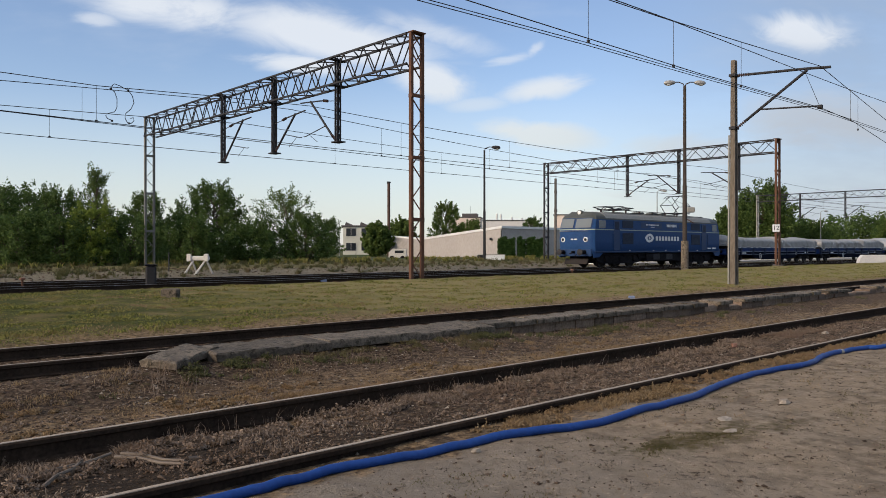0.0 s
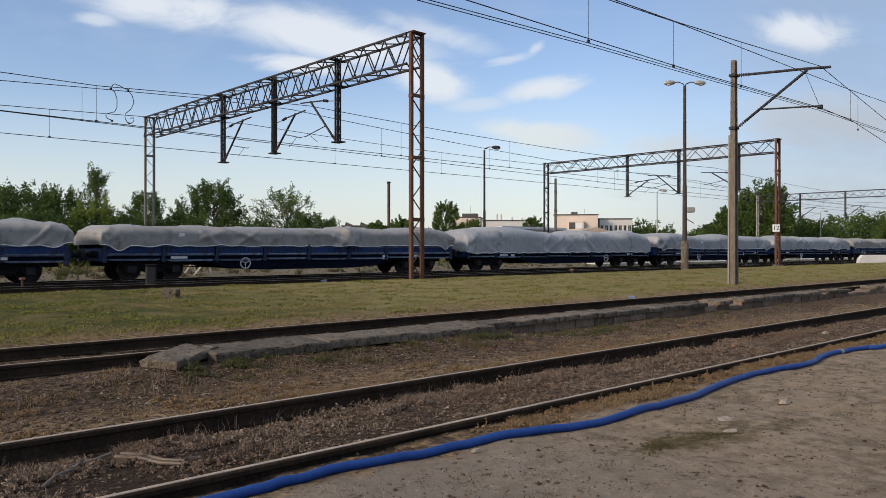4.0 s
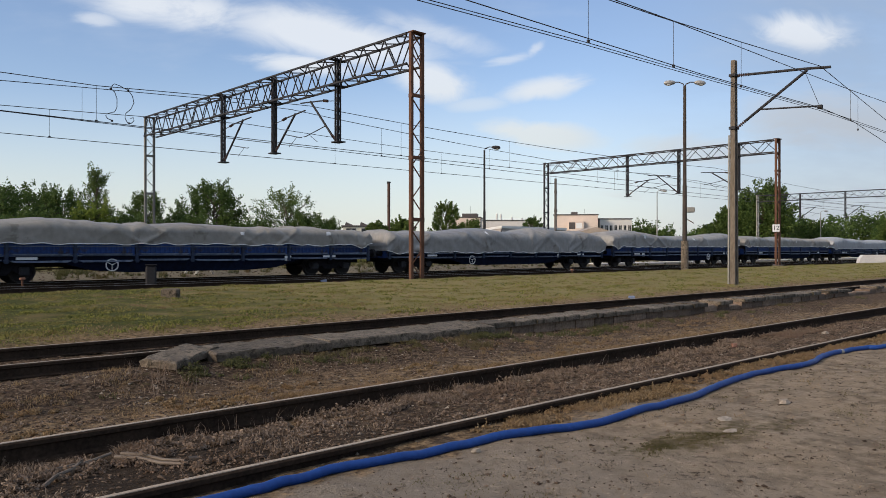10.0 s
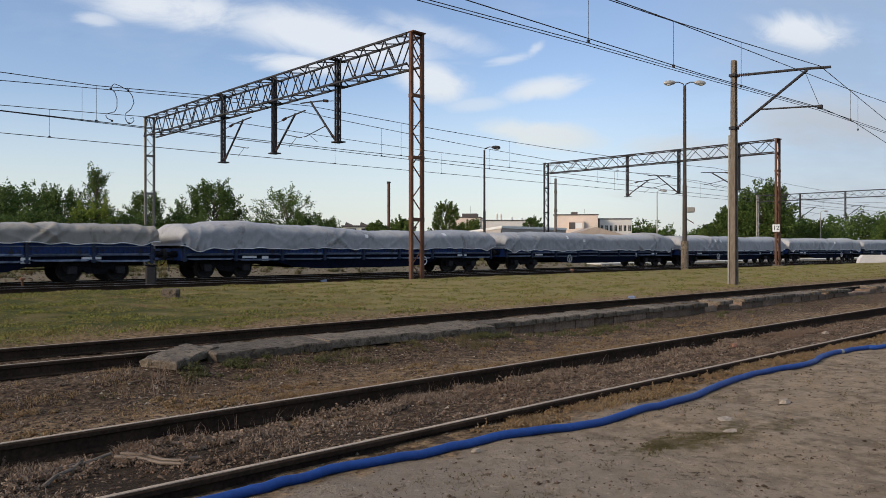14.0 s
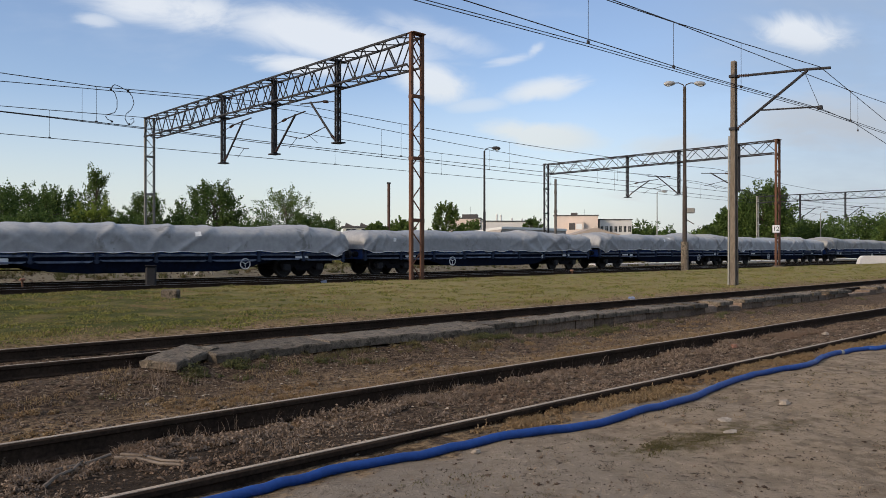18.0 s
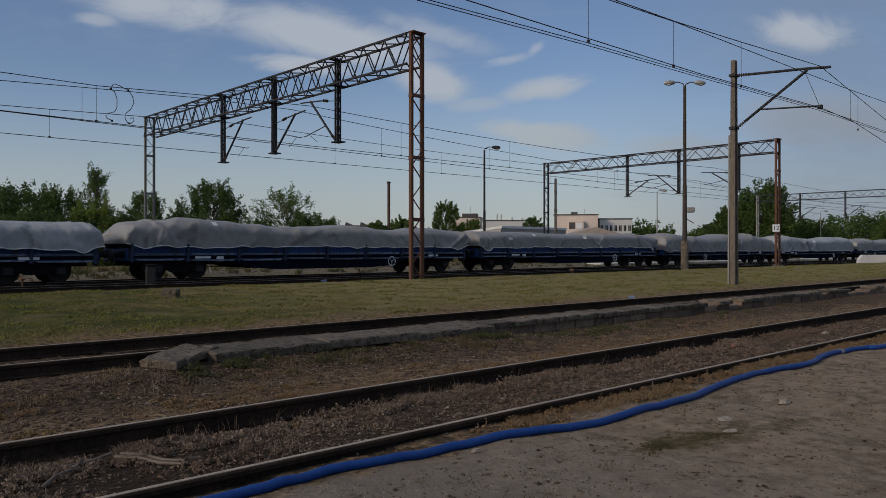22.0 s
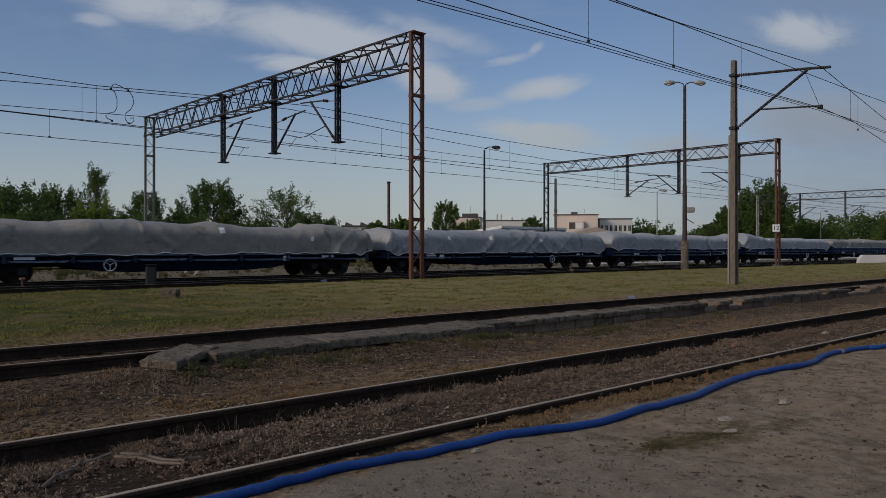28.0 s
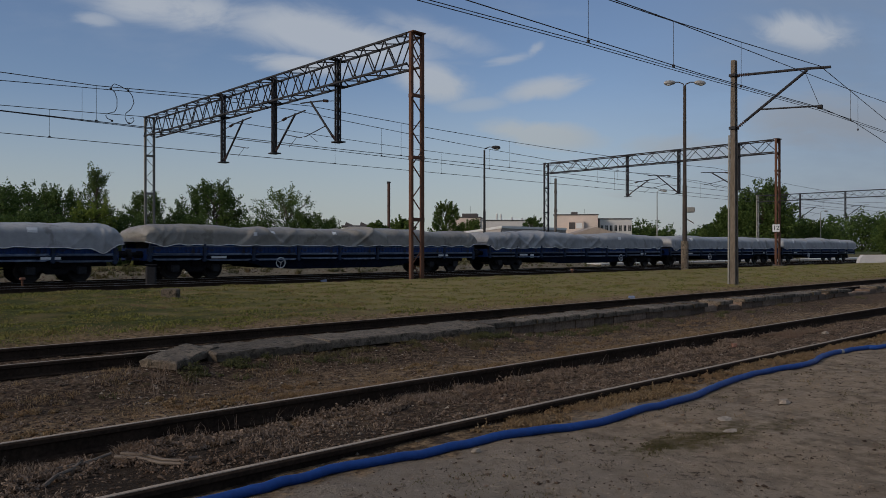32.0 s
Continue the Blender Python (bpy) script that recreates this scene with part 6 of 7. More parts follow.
# ---- concrete platform edge beside the second siding ----
def slab_shape(l, wdt, th, seed, mat=CONCRETE):
    rng = random.Random(seed)
    n, m = max(5, int(l * 8)), 5
    v, f = [], []
    for layer, z, grow in ((0, -th, 1.0), (1, -0.02, 1.0), (2, 0.0, 0.965)):
        for j in range(m + 1):
            for i in range(n + 1):
                u, q = i / n * 2 - 1, j / m * 2 - 1
                rim = max(abs(u), abs(q)) > 0.99
                chip = rng.uniform(0, 0.03) if rim and rng.random() < 0.2 else 0
                v.append((u * (l / 2 * grow - chip), q * (wdt / 2 * grow - chip), z + rng.uniform(-0.004, 0.004) - (0.5 * chip if layer == 2 else 0)))
    c = (n + 1) * (m + 1)
    def at(layer, i, j):
        return layer * c + j * (n + 1) + i
    for j in range(m):
        for i in range(n):
            f.append((at(2, i, j), at(2, i + 1, j), at(2, i + 1, j + 1), at(2, i, j + 1)))
    for a in (0, 1):
        for i in range(n):
            f.append((at(a, i, 0), at(a, i + 1, 0), at(a + 1, i + 1, 0), at(a + 1, i, 0)))
            f.append((at(a, i + 1, m), at(a, i, m), at(a + 1, i, m), at(a + 1, i + 1, m)))
        for j in range(m):
            f.append((at(a, 0, j + 1), at(a, 0, j), at(a + 1, 0, j), at(a + 1, 0, j + 1)))
            f.append((at(a, n, j), at(a, n, j + 1), at(a + 1, n, j + 1), at(a + 1, n, j)))
    return Shape().raw(v, f).mesh("slab", mat)


edge = thing("platform_edge", pose(0, 0, 0), "crumbling low platform edge of concrete slabs and blocks", "platform edge", kind="structure")
rng = random.Random(4)
SLABS = [slab_shape(1.56, 0.80, 0.11, i) for i in range(4)]
CAPS = [slab_shape(0.575, 0.56, 0.085, 40 + i) for i in range(4)]
BLOCKS = [slab_shape(0.56, 0.44, 0.30, 20 + i, BLOCK_BROWN) for i in range(4)]
part("slab", slab_shape(0.98, 0.44, 0.09, 9), CONCRETE, edge, "", pose(3.74, 8.42, 0.04, 3, -3, 36))
x = 4.06
while x < 8.6:
    part("slab", SLABS[rng.randrange(4)], CONCRETE, edge, "", pose(x + 0.76, 8.52 + 0.02 * (x - 4) + rng.uniform(-0.03, 0.03), 0.03 + rng.uniform(-0.012, 0.012), rng.uniform(-1, 2), rng.uniform(-0.8, 0.8), rng.uniform(-2, 2)))
    x += 1.58
while x < 45:
    worn = rng.random() < (0.0 if x < 14 else 0.18)
    part("block", BLOCKS[rng.randrange(4)], CONCRETE, edge, "", pose(x + 0.3, 8.67 + rng.uniform(-0.015, 0.015), (-0.12 if worn else -0.055) + rng.uniform(-0.01, 0.01), rng.uniform(-1, 1), rng.uniform(-1, 1), rng.uniform(-1.2, 1.2)))
    if not worn and rng.random() < 0.9:
        part("cap_slab", CAPS[rng.randrange(4)], CONCRETE, edge, "", pose(x + 0.31, 8.66 + rng.uniform(-0.03, 0.02), 0.025 + rng.uniform(-0.01, 0.012), rng.uniform(-1.5, 1.5), rng.uniform(-1.5, 1.5), rng.uniform(-2, 2)))
    x += 0.585


# ---- hose ----
def hose():
    bends = [(-3.0, 3.75), (0.5, 3.66), (1.80, 3.60), (2.08, 3.585), (2.52, 3.58), (3.29, 3.46), (3.77, 3.37), (4.55, 3.22), (5.47, 3.22), (6.37, 3.34), (7.49, 3.43), (8.39, 3.31), (9.2, 3.44), (9.91, 3.46), (10.35, 3.37), (10.7, 3.2), (13.0, 2.9), (17.0, 2.7)]
    pts = []
    for i in range(len(bends) - 3):
        a, b, c, d = (Vector(p) for p in bends[i:i + 4])
        for k in range(10):
            f = k / 10
            p = 0.5 * (2 * b + (c - a) * f + (2 * a - 5 * b + 4 * c - d) * f ** 2 + (3 * b - a - 3 * c + d) * f ** 3)
            pts.append((p.x, p.y, float(rise(p.x, p.y)) + bumpy(p.x, p.y) + 0.026))
    t = thing("water_hose", pose(0, 0, 0), "thick bright blue rubber hose lying on the dirt", "hose")
    part("hose_body", Shape().tube(pts, 0.029, 12), HOSE, t, smooth=True)
    part("hose_clamp", Shape().tube([pts[118], pts[119]], 0.033, 12), STEEL_PALE, t, "steel hose clamp")


hose()


# ---- small things in the yard ----
def buffer_stop():
    x, y = at_view(-0.321, 38)
    t = thing("buffer_stop", pose(x, y, 0.12, 0, 0, VIEW_TURN - 8), "old white buffer stop on slanting legs", "buffer stop")
    part("beam", Shape().box(-0.55, 0.55, -0.11, 0.11, 0.52, 0.75, 0.05), WHITE_PAINT, t)
    for s in (-1, 1):
        part("pad", Shape().box(s * 0.45 - 0.13, s * 0.45 + 0.13, -0.18, -0.11, 0.48, 0.86, 0.05), WHITE_PAINT, t)
        part("leg", Shape().tube([(s * 0.32 + 0.05, 0, 0.56), (s * 0.28 - 0.26, -0.5, -0.2)], 0.05, 6), WHITE_PAINT, t)
        part("leg", Shape().tube([(s * 0.38, 0, 0.56), (s * 0.42 + 0.1, 0.5, -0.2)], 0.05, 6), WHITE_PAINT, t)
    part("post", Shape().tube([(-1.7, 0.2, -0.2), (-1.7, 0.2, 0.95)], 0.03, 6), STEEL_DARK, t)


buffer_stop()
bx, by = at_view(-0.384, 26.6)
cabinet = thing("relay_cabinet", pose(bx, by, 0.08, 0, 0, VIEW_TURN + 20), "dark grey trackside relay box", "relay box")
part("box", Shape().box(-0.18, 0.18, -0.14, 0.14, -0.28, 0.56, 0.06), material("relay_grey", (0.014, 0.014, 0.016), (0.03, 0.03, 0.033), 0.8, 0, 20, 3), cabinet)
part("lid", Shape().box(-0.20, 0.20, -0.17, 0.17, 0.55, 0.60, 0.02), BLACK, cabinet)
bx, by = at_view(-0.358, 17.7)
kerb = thing("concrete_block", pose(bx, by, 0.11, 0, 0, VIEW_TURN), "small concrete block in the grass", "block")
part("block", Shape().box(-0.19, 0.19, -0.13, 0.13, -0.05, 0.19, 0.03), CONCRETE, kerb)
for tx, d in ((-0.553, 25.0), (0.17, 36.0)):
    bx, by = at_view(tx, d)
    p = thing("marker_post", pose(bx, by, 0.0), "short rusty marker post with faded red head", "post", "marker posts")
    part("stem", Shape().tube([(0, 0, -0.2), (0, 0, 0.22)], 0.035, 8), STEEL_RUST, p)
    part("head", Shape().box(-0.08, 0.08, -0.08, 0.08, 0.20, 0.28, 0.02), RED_BRICK, p, "faded red head")
bx, by = at_view(0.06, 66)
box = thing("white_skip", pose(bx, by, -0.02, 0, 0, VIEW_TURN), "low white box beside a lamp post", "box")
part("body", Shape().box(-0.4, 1.4, 0, 0.8, 0, 0.72, 0.03), LOGO_WHITE, box)
part("end_panel", Shape().box(-0.95, -0.4, 0.05, 0.8, 0, 0.7, 0.03), STEEL_DARK, box)
part("rim", Shape().box(-0.95, 1.45, -0.04, 0.84, 0.72, 0.78, 0.02), STEEL_PALE, box)
bx, by = at_view(-0.06, 86)
van = thing("white_van", pose(bx, by, -0.1, 0, 0, VIEW_TURN), "small white parked van by the warehouse", "van")
part("body", Shape().prism([(-1.0, 0.35), (1.0, 0.35), (1.0, 1.3), (-0.55, 1.35), (-1.0, 0.9)], 0, 1.5), WHITE_PAINT, van)
part("window", Shape().box(-0.3, 0.7, -0.02, 0.01, 0.85, 1.15), WINDOW, van)
for wx in (-0.6, 0.6):
    part("wheel", Shape().lathe([(0.28, -0.08), (0.28, 0.08)], (wx, 0.05, 0.28), "y", 12), BLACK, van)
bx, by = at_view(0.545, 62)
ramp = thing("loading_ramp", pose(bx, by, 0.0, 0, 0, VIEW_TURN), "low white concrete loading ramp on the grass", "ramp")
part("ramp_body", Shape().prism([(0.0, -0.4), (14, -0.4), (14, 0.76), (0.55, 0.74), (0.28, 0.5)], 0, 0.5), PLASTER, ramp)
planks = thing("plank", pose(2.35, 4.55, -0.14, 0, 3, -20), "weathered grey splintered plank lying in the ballast", "plank")
part("board", Shape().box(-0.26, 0.26, -0.03, 0.03, 0, 0.025, 0.006), SLEEPER, planks)

SCRAP = material("blue_white_plastic", (0.09, 0.13, 0.27), (0.26, 0.30, 0.40), 0.5, 0, 9, 3, 0.3, 0.004)
for tx, d, z, l, turn in ((-0.158, 31.0, -0.06, 0.28, 30), (0.248, 19.9, -0.05, 0.13, 10)):
    bx, by = at_view(tx, d)
    t = thing("plastic_scrap", pose(bx, by, z, 4, -6, VIEW_TURN + turn), "crumpled blue and white plastic scrap beside a rail", "litter", "plastic scraps")
    part("sheet", Shape().prism([(-l / 2, -0.10), (-l / 2, 0.02), (-l / 6, 0.045), (l / 8, 0.03), (l / 2, 0.035), (l / 2, -0.10)], -0.07, 0.08), SCRAP, t)


# ---- loose stones, grass and weeds ----
def scatter_stones(name, label, mat, n, region, size, seed):
    """Many small angular stones in one mesh. region: (x0, x1, y0, y1)."""
    rng = np.random.default_rng(seed)
    x0, x1, y0, y1 = region
    base = np.array([(1, 0, 0), (-1, 0, 0), (0, 1, 0), (0, -1, 0), (0, 0, 0.5), (0, 0, -0.5)])
    tri = np.array([(0, 2, 4), (2, 1, 4), (1, 3, 4), (3, 0, 4), (2, 0, 5), (1, 2, 5), (3, 1, 5), (0, 3, 5)])
    x = x0 + (x1 - x0) * rng.random(n) ** 1.5
    y = y0 + (y1 - y0) * rng.random(n)
    s = size * (0.5 + rng.random(n) ** 2 * 1.6)
    z = rise(x, y) + np.array([bumpy(a, b) for a, b in zip(x, y)])
    v = base[None] * s[:, None, None] * (0.7 + 0.6 * rng.random((n, 6, 3)))
    a = rng.random(n) * 6.28
    ca, sa = np.cos(a)[:, None], np.sin(a)[:, None]
    v = np.stack([v[:, :, 0] * ca - v[:, :, 1] * sa, v[:, :, 0] * sa + v[:, :, 1] * ca, v[:, :, 2]], axis=2)
    v += np.stack([x, y, z + s * 0.25], axis=1)[:, None]
    f = (tri[None] + (np.arange(n) * 6)[:, None, None]).reshape(-1, 3)
    return tagged(new(name, leaf_mesh(name, v.reshape(-1, 3), f, mat)), label, "stones", kind="stuff")


scatter_stones("ballast", "grey-brown ballast stones between the near rails", STONE, 11000, (0.2, 20, 3.95, 5.5), 0.010, 1)
scatter_stones("ballast", "grey-brown stones beside the platform edge", STONE, 9000, (0.5, 24, 5.6, 8.3), 0.011, 2)
scatter_stones("ballast", "dark stones under the second siding", STONE, 7000, (1.0, 40, 8.7, 11.0), 0.013, 3)
scatter_stones("ballast", "dark ballast under the running tracks", STONE, 8000, (3, 80, 22.5, 33.8), 0.03, 4)
scatter_stones("ballast", "brown ballast heaped beyond the running track", STONE, 5000, (3, 90, 33.8, 40), 0.035, 7)
scatter_stones("gravel", "small pebbles on trodden dirt", PALE_STONE, 1500, (1.0, 12, 0.8, 3.5), 0.0035, 5)
scatter_stones("gravel", "small brown stones on trodden dirt", STONE, 1500, (1.0, 12, 0.8, 3.5), 0.005, 8)
scatter_stones("gravel", "pale pebbles in old ballast", PALE_STONE, 3000, (2.6, 20, 3.8, 8.2), 0.011, 6)


def scatter_blades(name, label, mat, n, region, height, width, seed, lean=0.5, cut=None, power=1.6, clump=None, tufts=False):
    """Narrow bent blades, each of two faces, in one mesh."""
    rng = np.random.default_rng(seed)
    x0, x1, y0, y1 = region
    if clump:
        k = max(1, n // clump)
        cx = x0 + (x1 - x0) * rng.random(k) ** power
        cy = y0 + (y1 - y0) * rng.random(k)
        idx = rng.integers(0, k, n)
        r = rng.random(k) * 0.08 + 0.03
        x, y = cx[idx] + rng.normal(size=n) * r[idx], cy[idx] + rng.normal(size=n) * r[idx] * 0.7
    else:
        x = x0 + (x1 - x0) * rng.random(n) ** power
        y = y0 + (y1 - y0) * rng.random(n)
    if cut is not None:
        keep = np.array([noise.noise(Vector((a * 0.8, b * 0.8, seed))) + 0.5 * noise.noise(Vector((a * 2.5, b * 2.5, seed))) > cut for a, b in zip(x, y)])
        x, y = x[keep], y[keep]
        n = len(x)
    z = rise(x, y) + np.array([bumpy(a, b) for a, b in zip(x, y)]) - 0.005
    h = height * (0.4 + 0.9 * rng.random(n))
    if tufts:
        h = h * np.array([max(0.3, 0.8 + 1.5 * noise.noise(Vector((a * 0.9, b * 1.6, seed + 5)))) for a, b in zip(x, y)])
    wd = width * (0.6 + 0.8 * rng.random(n))
    a, l = rng.random(n) * 6.28, lean * h * rng.random(n)
    dx, dy = np.cos(a), np.sin(a)
    t = rng.random(n) * 6.28
    sx, sy = np.cos(t) * wd, np.sin(t) * wd
    p = np.stack([x, y, z], axis=1)
    side = np.stack([sx, sy, np.zeros(n)], axis=1)
    mid = p + np.stack([dx * l * 0.35, dy * l * 0.35, h * 0.6], axis=1)
    tip = p + np.stack([dx * l, dy * l, h], axis=1)
    v = np.stack([p - side, p + side, mid + side * 0.7, mid - side * 0.7, tip], axis=1).reshape(-1, 3)
    o = (np.arange(n) * 5)[:, None]
    f = np.concatenate([o + np.array([[0, 1, 2, 3]])], axis=0).tolist() + (o + np.array([[3, 2, 4]])).tolist()
    me = bpy.data.meshes.new(name)
    me.from_pydata(v.tolist(), [], f)
    me.materials.append(mat)
    return tagged(new(name, me), label, "grass", kind="stuff")


scatter_blades("lawn_grass", "short mown yellowish grass between the sidings", GRASS, 150000, (2, 62, 11.3, 20.6), 0.034, 0.012, 11, 1.6, -0.3, clump=12, tufts=True)
scatter_blades("dry_grass", "straw-dry grass along the lawn edge", DRY, 12000, (2, 45, 10.6, 12.6), 0.035, 0.006, 12, 1.2, -0.1)
scatter_blades("dry_grass", "straw-dry grass along the near rail", DRY, 14000, (4.2, 18, 3.5, 3.85), 0.04, 0.0022, 13, 1.3, -0.1, clump=30)
scatter_blades("dry_grass", "dry reddish grass beside the rail", DRY, 26000, (1.0, 20, 5.5, 7.0), 0.035, 0.0025, 14, 1.4, 0.0, clump=40)
scatter_blades("dry_grass", "dry grass tufts by the platform edge", DRY, 10000, (1.0, 16, 6.8, 8.4), 0.045, 0.0025, 21, 1.4, 0.0, clump=40)
scatter_blades("dead_weeds", "dead pinkish weeds along the inner rail", DEAD, 26000, (1.0, 13, 4.75, 5.32), 0.045, 0.0028, 15, 1.8, 0.25, clump=220)
scatter_blades("dead_weeds", "dead weeds between the rails", DEAD, 14000, (0.6, 15, 4.0, 5.3), 0.035, 0.0025, 16, 1.8, 0.05, clump=60)
scatter_blades("dead_weeds", "dry upright stalks along the rails", DEAD, 240, (2.2, 14, 5.18, 5.34), 0.12, 0.0022, 22, 0.9)
scatter_blades("dead_weeds", "dry upright stalks in old ballast", DEAD, 400, (2.4, 16, 4.0, 5.2), 0.09, 0.0022, 24, 1.2, 0.0, clump=12)
scatter_blades("dead_weeds", "dry upright stalks before the platform edge", DEAD, 600, (3.0, 16, 7.4, 8.1), 0.16, 0.0025, 25, 0.9, 0.0, clump=12)
scatter_blades("weeds", "green weeds beside the platform edge", WEED, 9000, (1.5, 24, 7.5, 8.3), 0.07, 0.004, 17, 1.2, 0.1, clump=60)
scatter_blades("weeds", "tall weeds beyond the running track", WEED, 42000, (4, 90, 35.0, 46), 0.20, 0.014, 18, 1.3, -0.25, clump=30)
scatter_blades("weeds", "rough grass beyond the running track", GRASS, 22000, (4, 110, 42, 60), 0.3, 0.03, 19, 0.9, None, clump=30)
scatter_blades("weeds", "sparse tufts on trodden dirt", MOSS, 14000, (1.9, 9.5, 0.9, 3.2), 0.014, 0.003, 20, 1.6, 0.1, clump=50)


for bx0, by0 in ((3.9, 2.48), (4.5, 2.36), (5.05, 2.25)):
    scatter_blades("moss", "low olive moss and weeds on the dirt", MOSS, 2600, (bx0, bx0 + 0.6, by0 - 0.02, by0 + 0.26), 0.014, 0.003, 23, 1.6, 0.12, 1.0, clump=60)
platform = thing("low_platform", pose(0, 0, 0), "long low pale platform edge beyond the running track", "platform", kind="structure")
part("platform_body", Shape().box(50, 150, 35.4, 38.4, -0.4, 0.08, 0.03), PLASTER, platform)


def cushions(label, mat, n, region, size, per, seed, cut=0.0):
    """Low crumbly heads of dead weeds, made of small flakes."""
    rng = np.random.default_rng(seed)
    x0, x1, y0, y1 = region
    cs = []
    while len(cs) < n:
        x, y = x0 + (x1 - x0) * rng.random() ** 1.4, y0 + (y1 - y0) * rng.random()
        if noise.noise(Vector((x * 1.1, y * 2.0, seed))) > cut:
            cs.append((x, y, float(rise(x, y)) + bumpy(x, y) + size * 0.25))
    v, f = leaves(rng, cs, size, per, 0.020, 0.55)
    return tagged(new("dead_weeds", leaf_mesh("dead_weeds", v, f, mat)), label, "weeds", kind="stuff")


cushions("pinkish-grey heads of dead weeds along the rail", DEAD, 120, (2.4, 14, 4.85, 5.3), 0.06, 120, 41, 0.12)
cushions("thick pale cushion of dead weeds", DEAD, 12, (2.0, 2.4, 5.05, 5.25), 0.06, 260, 46, -1)
cushions("thick pale cushion of dead weeds", DEAD, 22, (2.55, 3.35, 4.88, 5.15), 0.06, 260, 47, -1)
cushions("small dead weed heads between the rails", DEAD, 110, (0.9, 14, 4.1, 5.0), 0.045, 90, 42, 0.1)
cushions("straw-coloured tufts beside the hose", DRY, 90, (4.6, 14, 3.5, 3.85), 0.05, 130, 43, 0.0)
cushions("straw-coloured tufts beside the platform edge", DRY, 160, (1.5, 16, 5.6, 7.6), 0.05, 100, 44, 0.1)
cushions("green weed tufts at the platform edge", WEED, 50, (3, 14, 7.6, 8.1), 0.08, 130, 45, 0.1)

cushions("dark green weeds sprouting at the platform edge", WEED, 16, (8.0, 8.9, 7.95, 8.25), 0.09, 150, 48, -1)
scatter_stones("gravel", "brown clods of earth on trodden dirt", STONE, 900, (1.6, 10, 0.9, 3.3), 0.009, 49)
scatter_blades("dry_grass", "dry straw bits strewn over the dirt", DRY, 2600, (2.0, 9, 0.9, 3.2), 0.022, 0.0028, 68, 3.0, 0.0, 1.4, clump=14)
scatter_blades("dry_grass", "dark twigs and bark bits on the dirt", BARK, 2600, (1.9, 9, 0.9, 3.3), 0.016, 0.004, 69, 3.2, 0.0, 1.4, clump=18)
scatter_blades("dry_grass", "red-tinged dry grass strip along the rail", DRY, 26000, (3.2, 13, 5.42, 6.35), 0.05, 0.0032, 66, 1.4, -0.15, clump=40)
scatter_blades("dry_grass", "pale straw between green lawn tufts", DRY, 16000, (6, 50, 11.6, 20.4), 0.035, 0.009, 67, 1.3, 0.0, clump=14)


def sprigs(label, mat, n, region, size, seed, cut=0.0, power=1.4):
    """Curled dead plants: bent stalks from one root, each with a few shrivelled leaves."""
    rng = np.random.default_rng(seed)
    x0, x1, y0, y1 = region
    roots = []
    while len(roots) < n:
        x, y = x0 + (x1 - x0) * rng.random() ** power, y0 + (y1 - y0) * rng.random()
        if noise.noise(Vector((x * 1.3, y * 2.0, seed))) > cut:
            roots.append((x, y, float(rise(x, y)) + bumpy(x, y)))
    per = 6
    root = np.repeat(np.array(roots), per, axis=0)
    m = len(root)
    a, l = rng.random(m) * 6.28, size * (0.4 + 0.9 * rng.random(m))
    flat_way = np.stack([np.cos(a), np.sin(a), np.zeros(m)], axis=1)
    side = np.stack([-np.sin(a), np.cos(a), np.zeros(m)], axis=1) * 0.0022
    up, spread, droop = 0.5 + 0.7 * rng.random(m), 0.3 + 0.7 * rng.random(m), 0.2 + 0.9 * rng.random(m)
    rows, centres = [], []
    for k in range(4):
        s = k / 3
        p = root + flat_way * (l * spread * s)[:, None]
        p[:, 2] += l * (up * s - droop * s * s)
        p[:, 2] = np.maximum(p[:, 2], root[:, 2] + 0.004)
        w_k = 1.2 - 0.8 * s
        rows += [p - side * w_k, p + side * w_k]
        if k:
            centres.append(p)
    v = np.stack(rows, axis=1).reshape(-1, 3)
    o = (np.arange(m) * 8)[:, None]
    f = np.concatenate([o + np.array([[2 * k, 2 * k + 1, 2 * k + 3, 2 * k + 2]]) for k in range(3)])
    lv, lf = leaves(rng, np.concatenate(centres).tolist(), 0.012, 2, size * 0.26, 0.8)
    v, f = np.concatenate([v, lv]), np.concatenate([f, lf + len(v)])
    return tagged(new("dead_weeds", leaf_mesh("dead_weeds", v, f, mat)), label, "weeds", kind="stuff")


sprigs("curled dead weeds along the inner rail", DEAD, 420, (1.2, 14, 4.80, 5.32), 0.085, 61, 0.0)
sprigs("curled dead weeds between the near rails", DEAD, 420, (0.8, 14, 3.95, 5.0), 0.060, 62, 0.05)
sprigs("curled dry weeds outside the near rail", DRY, 260, (3.4, 14, 3.50, 3.83), 0.060, 63, -0.1)
sprigs("dead weeds beside the platform edge", DEAD, 320, (1.5, 16, 5.6, 8.1), 0.070, 64, 0.0)
sprigs("green weeds at the foot of the platform edge", WEED, 70, (3.5, 14, 7.7, 8.1), 0.10, 65, 0.1)


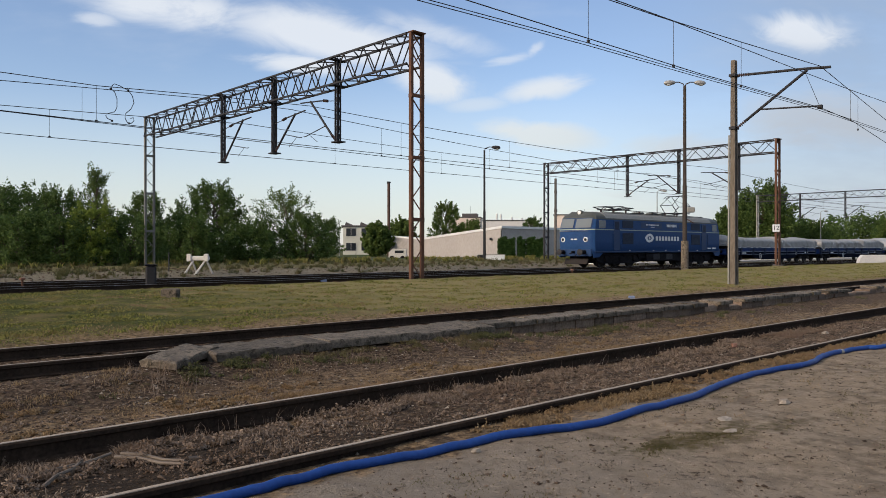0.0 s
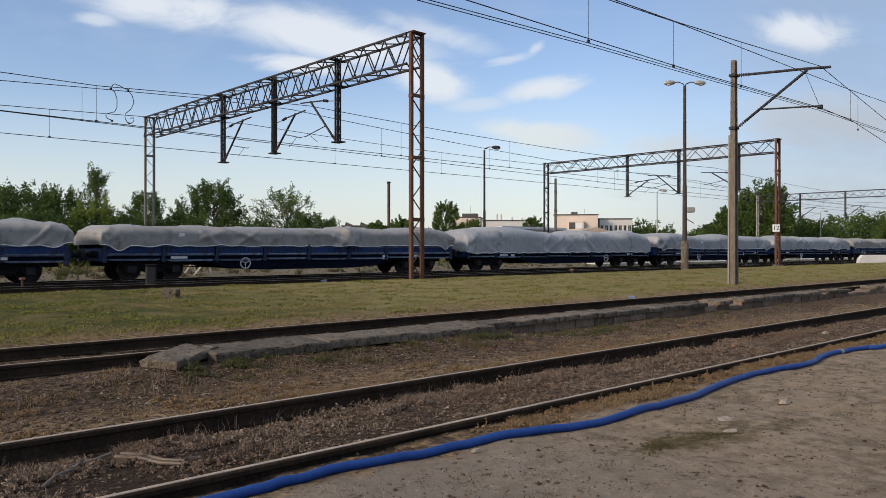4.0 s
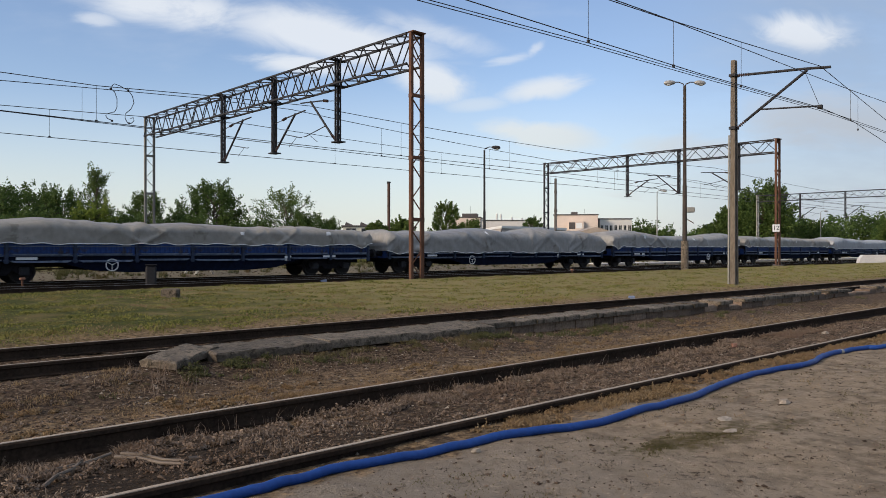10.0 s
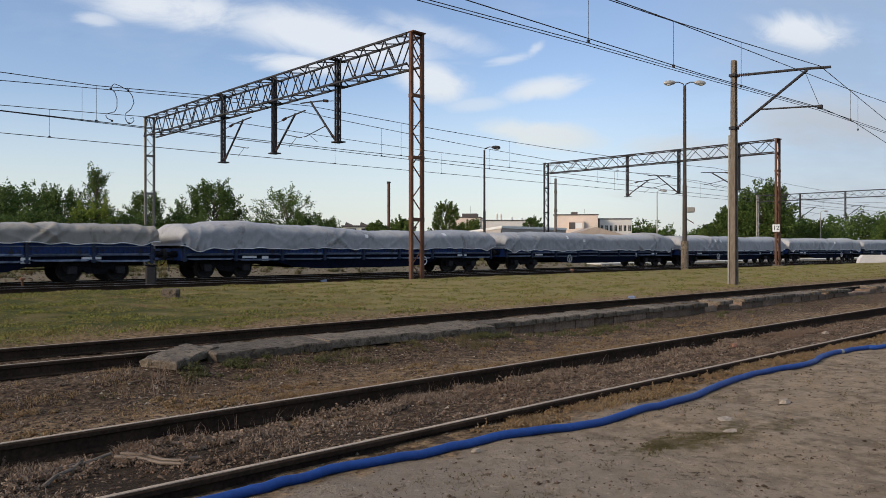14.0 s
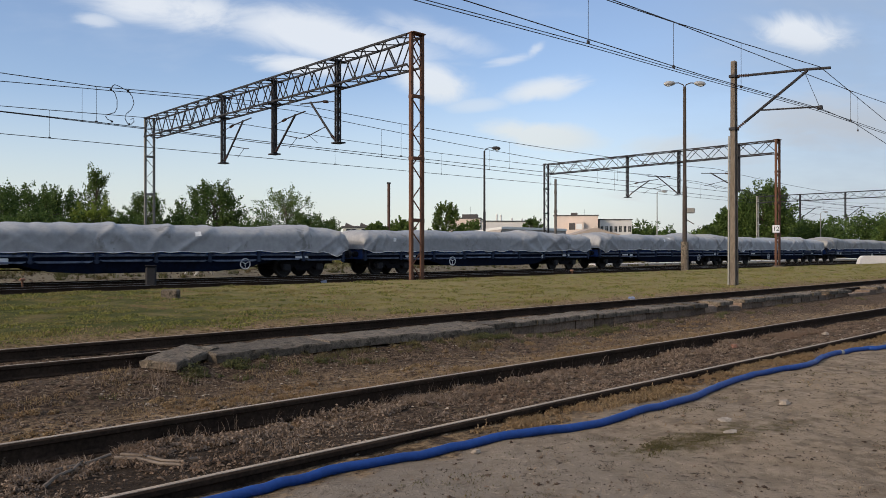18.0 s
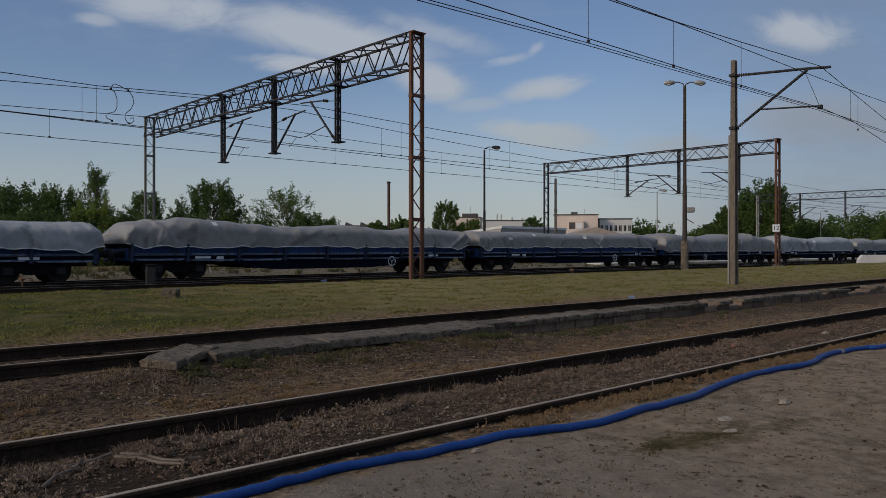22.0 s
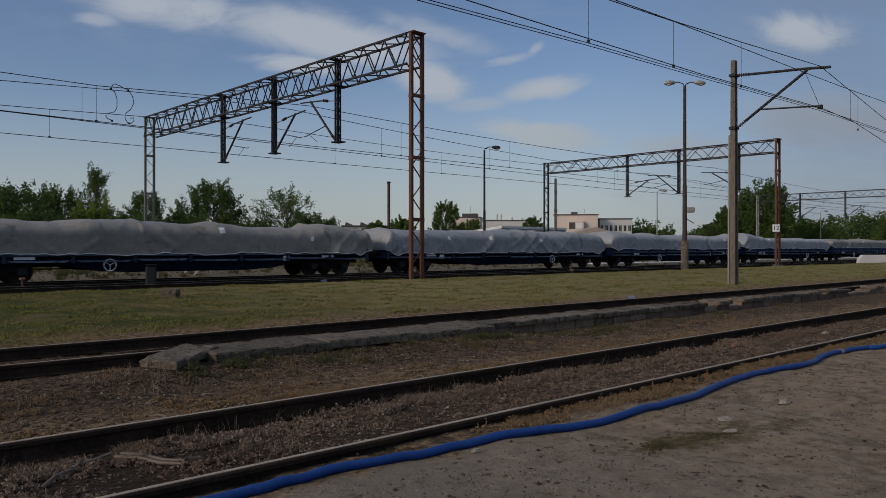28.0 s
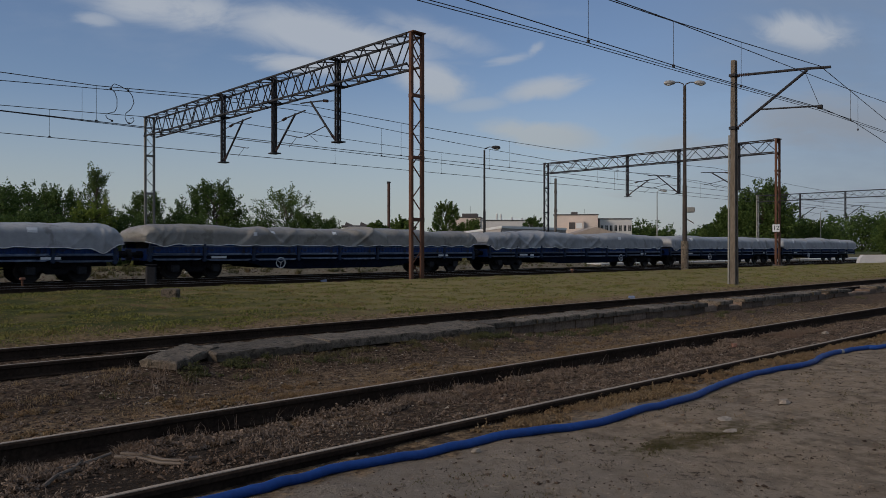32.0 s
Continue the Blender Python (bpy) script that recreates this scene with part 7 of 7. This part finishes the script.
# flat pieces lying on the dirt
for px, py, r, turn, nm in ((5.20, 2.62, 0.060, 15, "flat_stone"), (4.89, 2.42, 0.052, -5, "flat_stone"), (3.1, 1.75, 0.04, 30, "stone"), (3.35, 1.72, 0.035, 80, "stone"), (6.2, 2.62, 0.05, 0, "stone"), (3.36, 3.31, 0.028, 0, "stone"), (12.4, 4.6, 0.06, 20, "stone"), (10.0, 4.9, 0.07, 10, "brick")):
    rs = random.Random(int(px * 100))
    flat_k = 0.12 if nm == "flat_stone" else 0.7
    s = Shape()
    s.lathe([(r * 0.5, -0.3 * r), (r * 0.95, 0.0), (r, 0.25 * r * flat_k), (r * 0.7, r * flat_k)], (0, 0, 0), "z", 9)
    s.v = [(a * (1.35 + rs.uniform(-0.45, 0.3)), b * (0.75 + rs.uniform(-0.3, 0.25)), c) for a, b, c in s.v]
    t = thing(nm, pose(px, py, float(rise(px, py)) + bumpy(px, py) + 0.003, 0, 0, turn), {"flat_stone": "flat pale stone lying on the dirt", "stone": "small rough stone on bare ground", "brick": "broken reddish brick in old ballast"}[nm], "stone")
    part("lump", s, RED_BRICK if nm == "brick" else FLAT_STONE, t)
for bx, by, bl, bt in ((1.88, 4.71, 0.54, -65), (1.93, 4.78, 0.52, -67), (1.5, 4.95, 0.6, 20), (1.42, 4.8, 0.5, 48)):
    t = thing("driftwood", pose(bx, by, float(rise(bx, by)) + 0.012, 0, 0, bt), "weathered grey stick lying in dry weeds", "stick", "sticks between the rails")
    part("stick", Shape().tube([(-bl / 2, 0, 0), (-bl / 6, 0.012, 0.01), (bl / 5, -0.008, 0.004), (bl / 2, 0.01, 0.012)], 0.013, 6, True, 0.009), DRY_WOOD, t)


# ---- motion ----
def gone(t):
    """How far the train has moved along x, in metres."""
    return float(np.interp(t, [p[0] for p in PACE], [p[1] for p in PACE])) - SPEED * t


def wheel_rows(ax, r):
    """Turning at the train's speed, less than a quarter turn from row to row."""
    n = int(math.degrees(SPEED * 32.0 / r) / 78) + 1
    return [(32.0 * i / n, pose(ax, 0, r, 0, math.degrees(gone(32.0 * i / n) / r), 0)) for i in range(n + 1)]


def share_turning(source, target):
    """Wheelsets at the same place of alike bogies turn alike."""
    target.rotation_mode = "QUATERNION"
    target.animation_data_create()
    target.animation_data.action = source.animation_data.action
    target.animation_data.action_slot = source.animation_data.action_slot


def motions():
    def along(ob, x0):
        walk(ob, [(t, pose(x0 + gone(t), TRACK_Y, RAIL_Z)) for t, _ in PACE])

    along(loco, LOCO_X0)
    for k, wg in enumerate(wagons):
        along(wg, wagon_x0(k))
    done = {}
    sets = [(ob, ax, r) for ob, ax, r in loco_wheels]
    for wg in wagons:
        for bogie in wg.children:
            if bogie.name.startswith("bogie"):
                for ob in bogie.children:
                    if ob.name.startswith("wheelset"):
                        sets.append((ob, round(ob.matrix_basis.translation.x, 2), 0.46))
    for ob, ax, r in sets:
        if (ax, r) in done:
            share_turning(done[ax, r], ob)
        else:
            walk(ob, wheel_rows(ax, r))
            done[ax, r] = ob


motions()
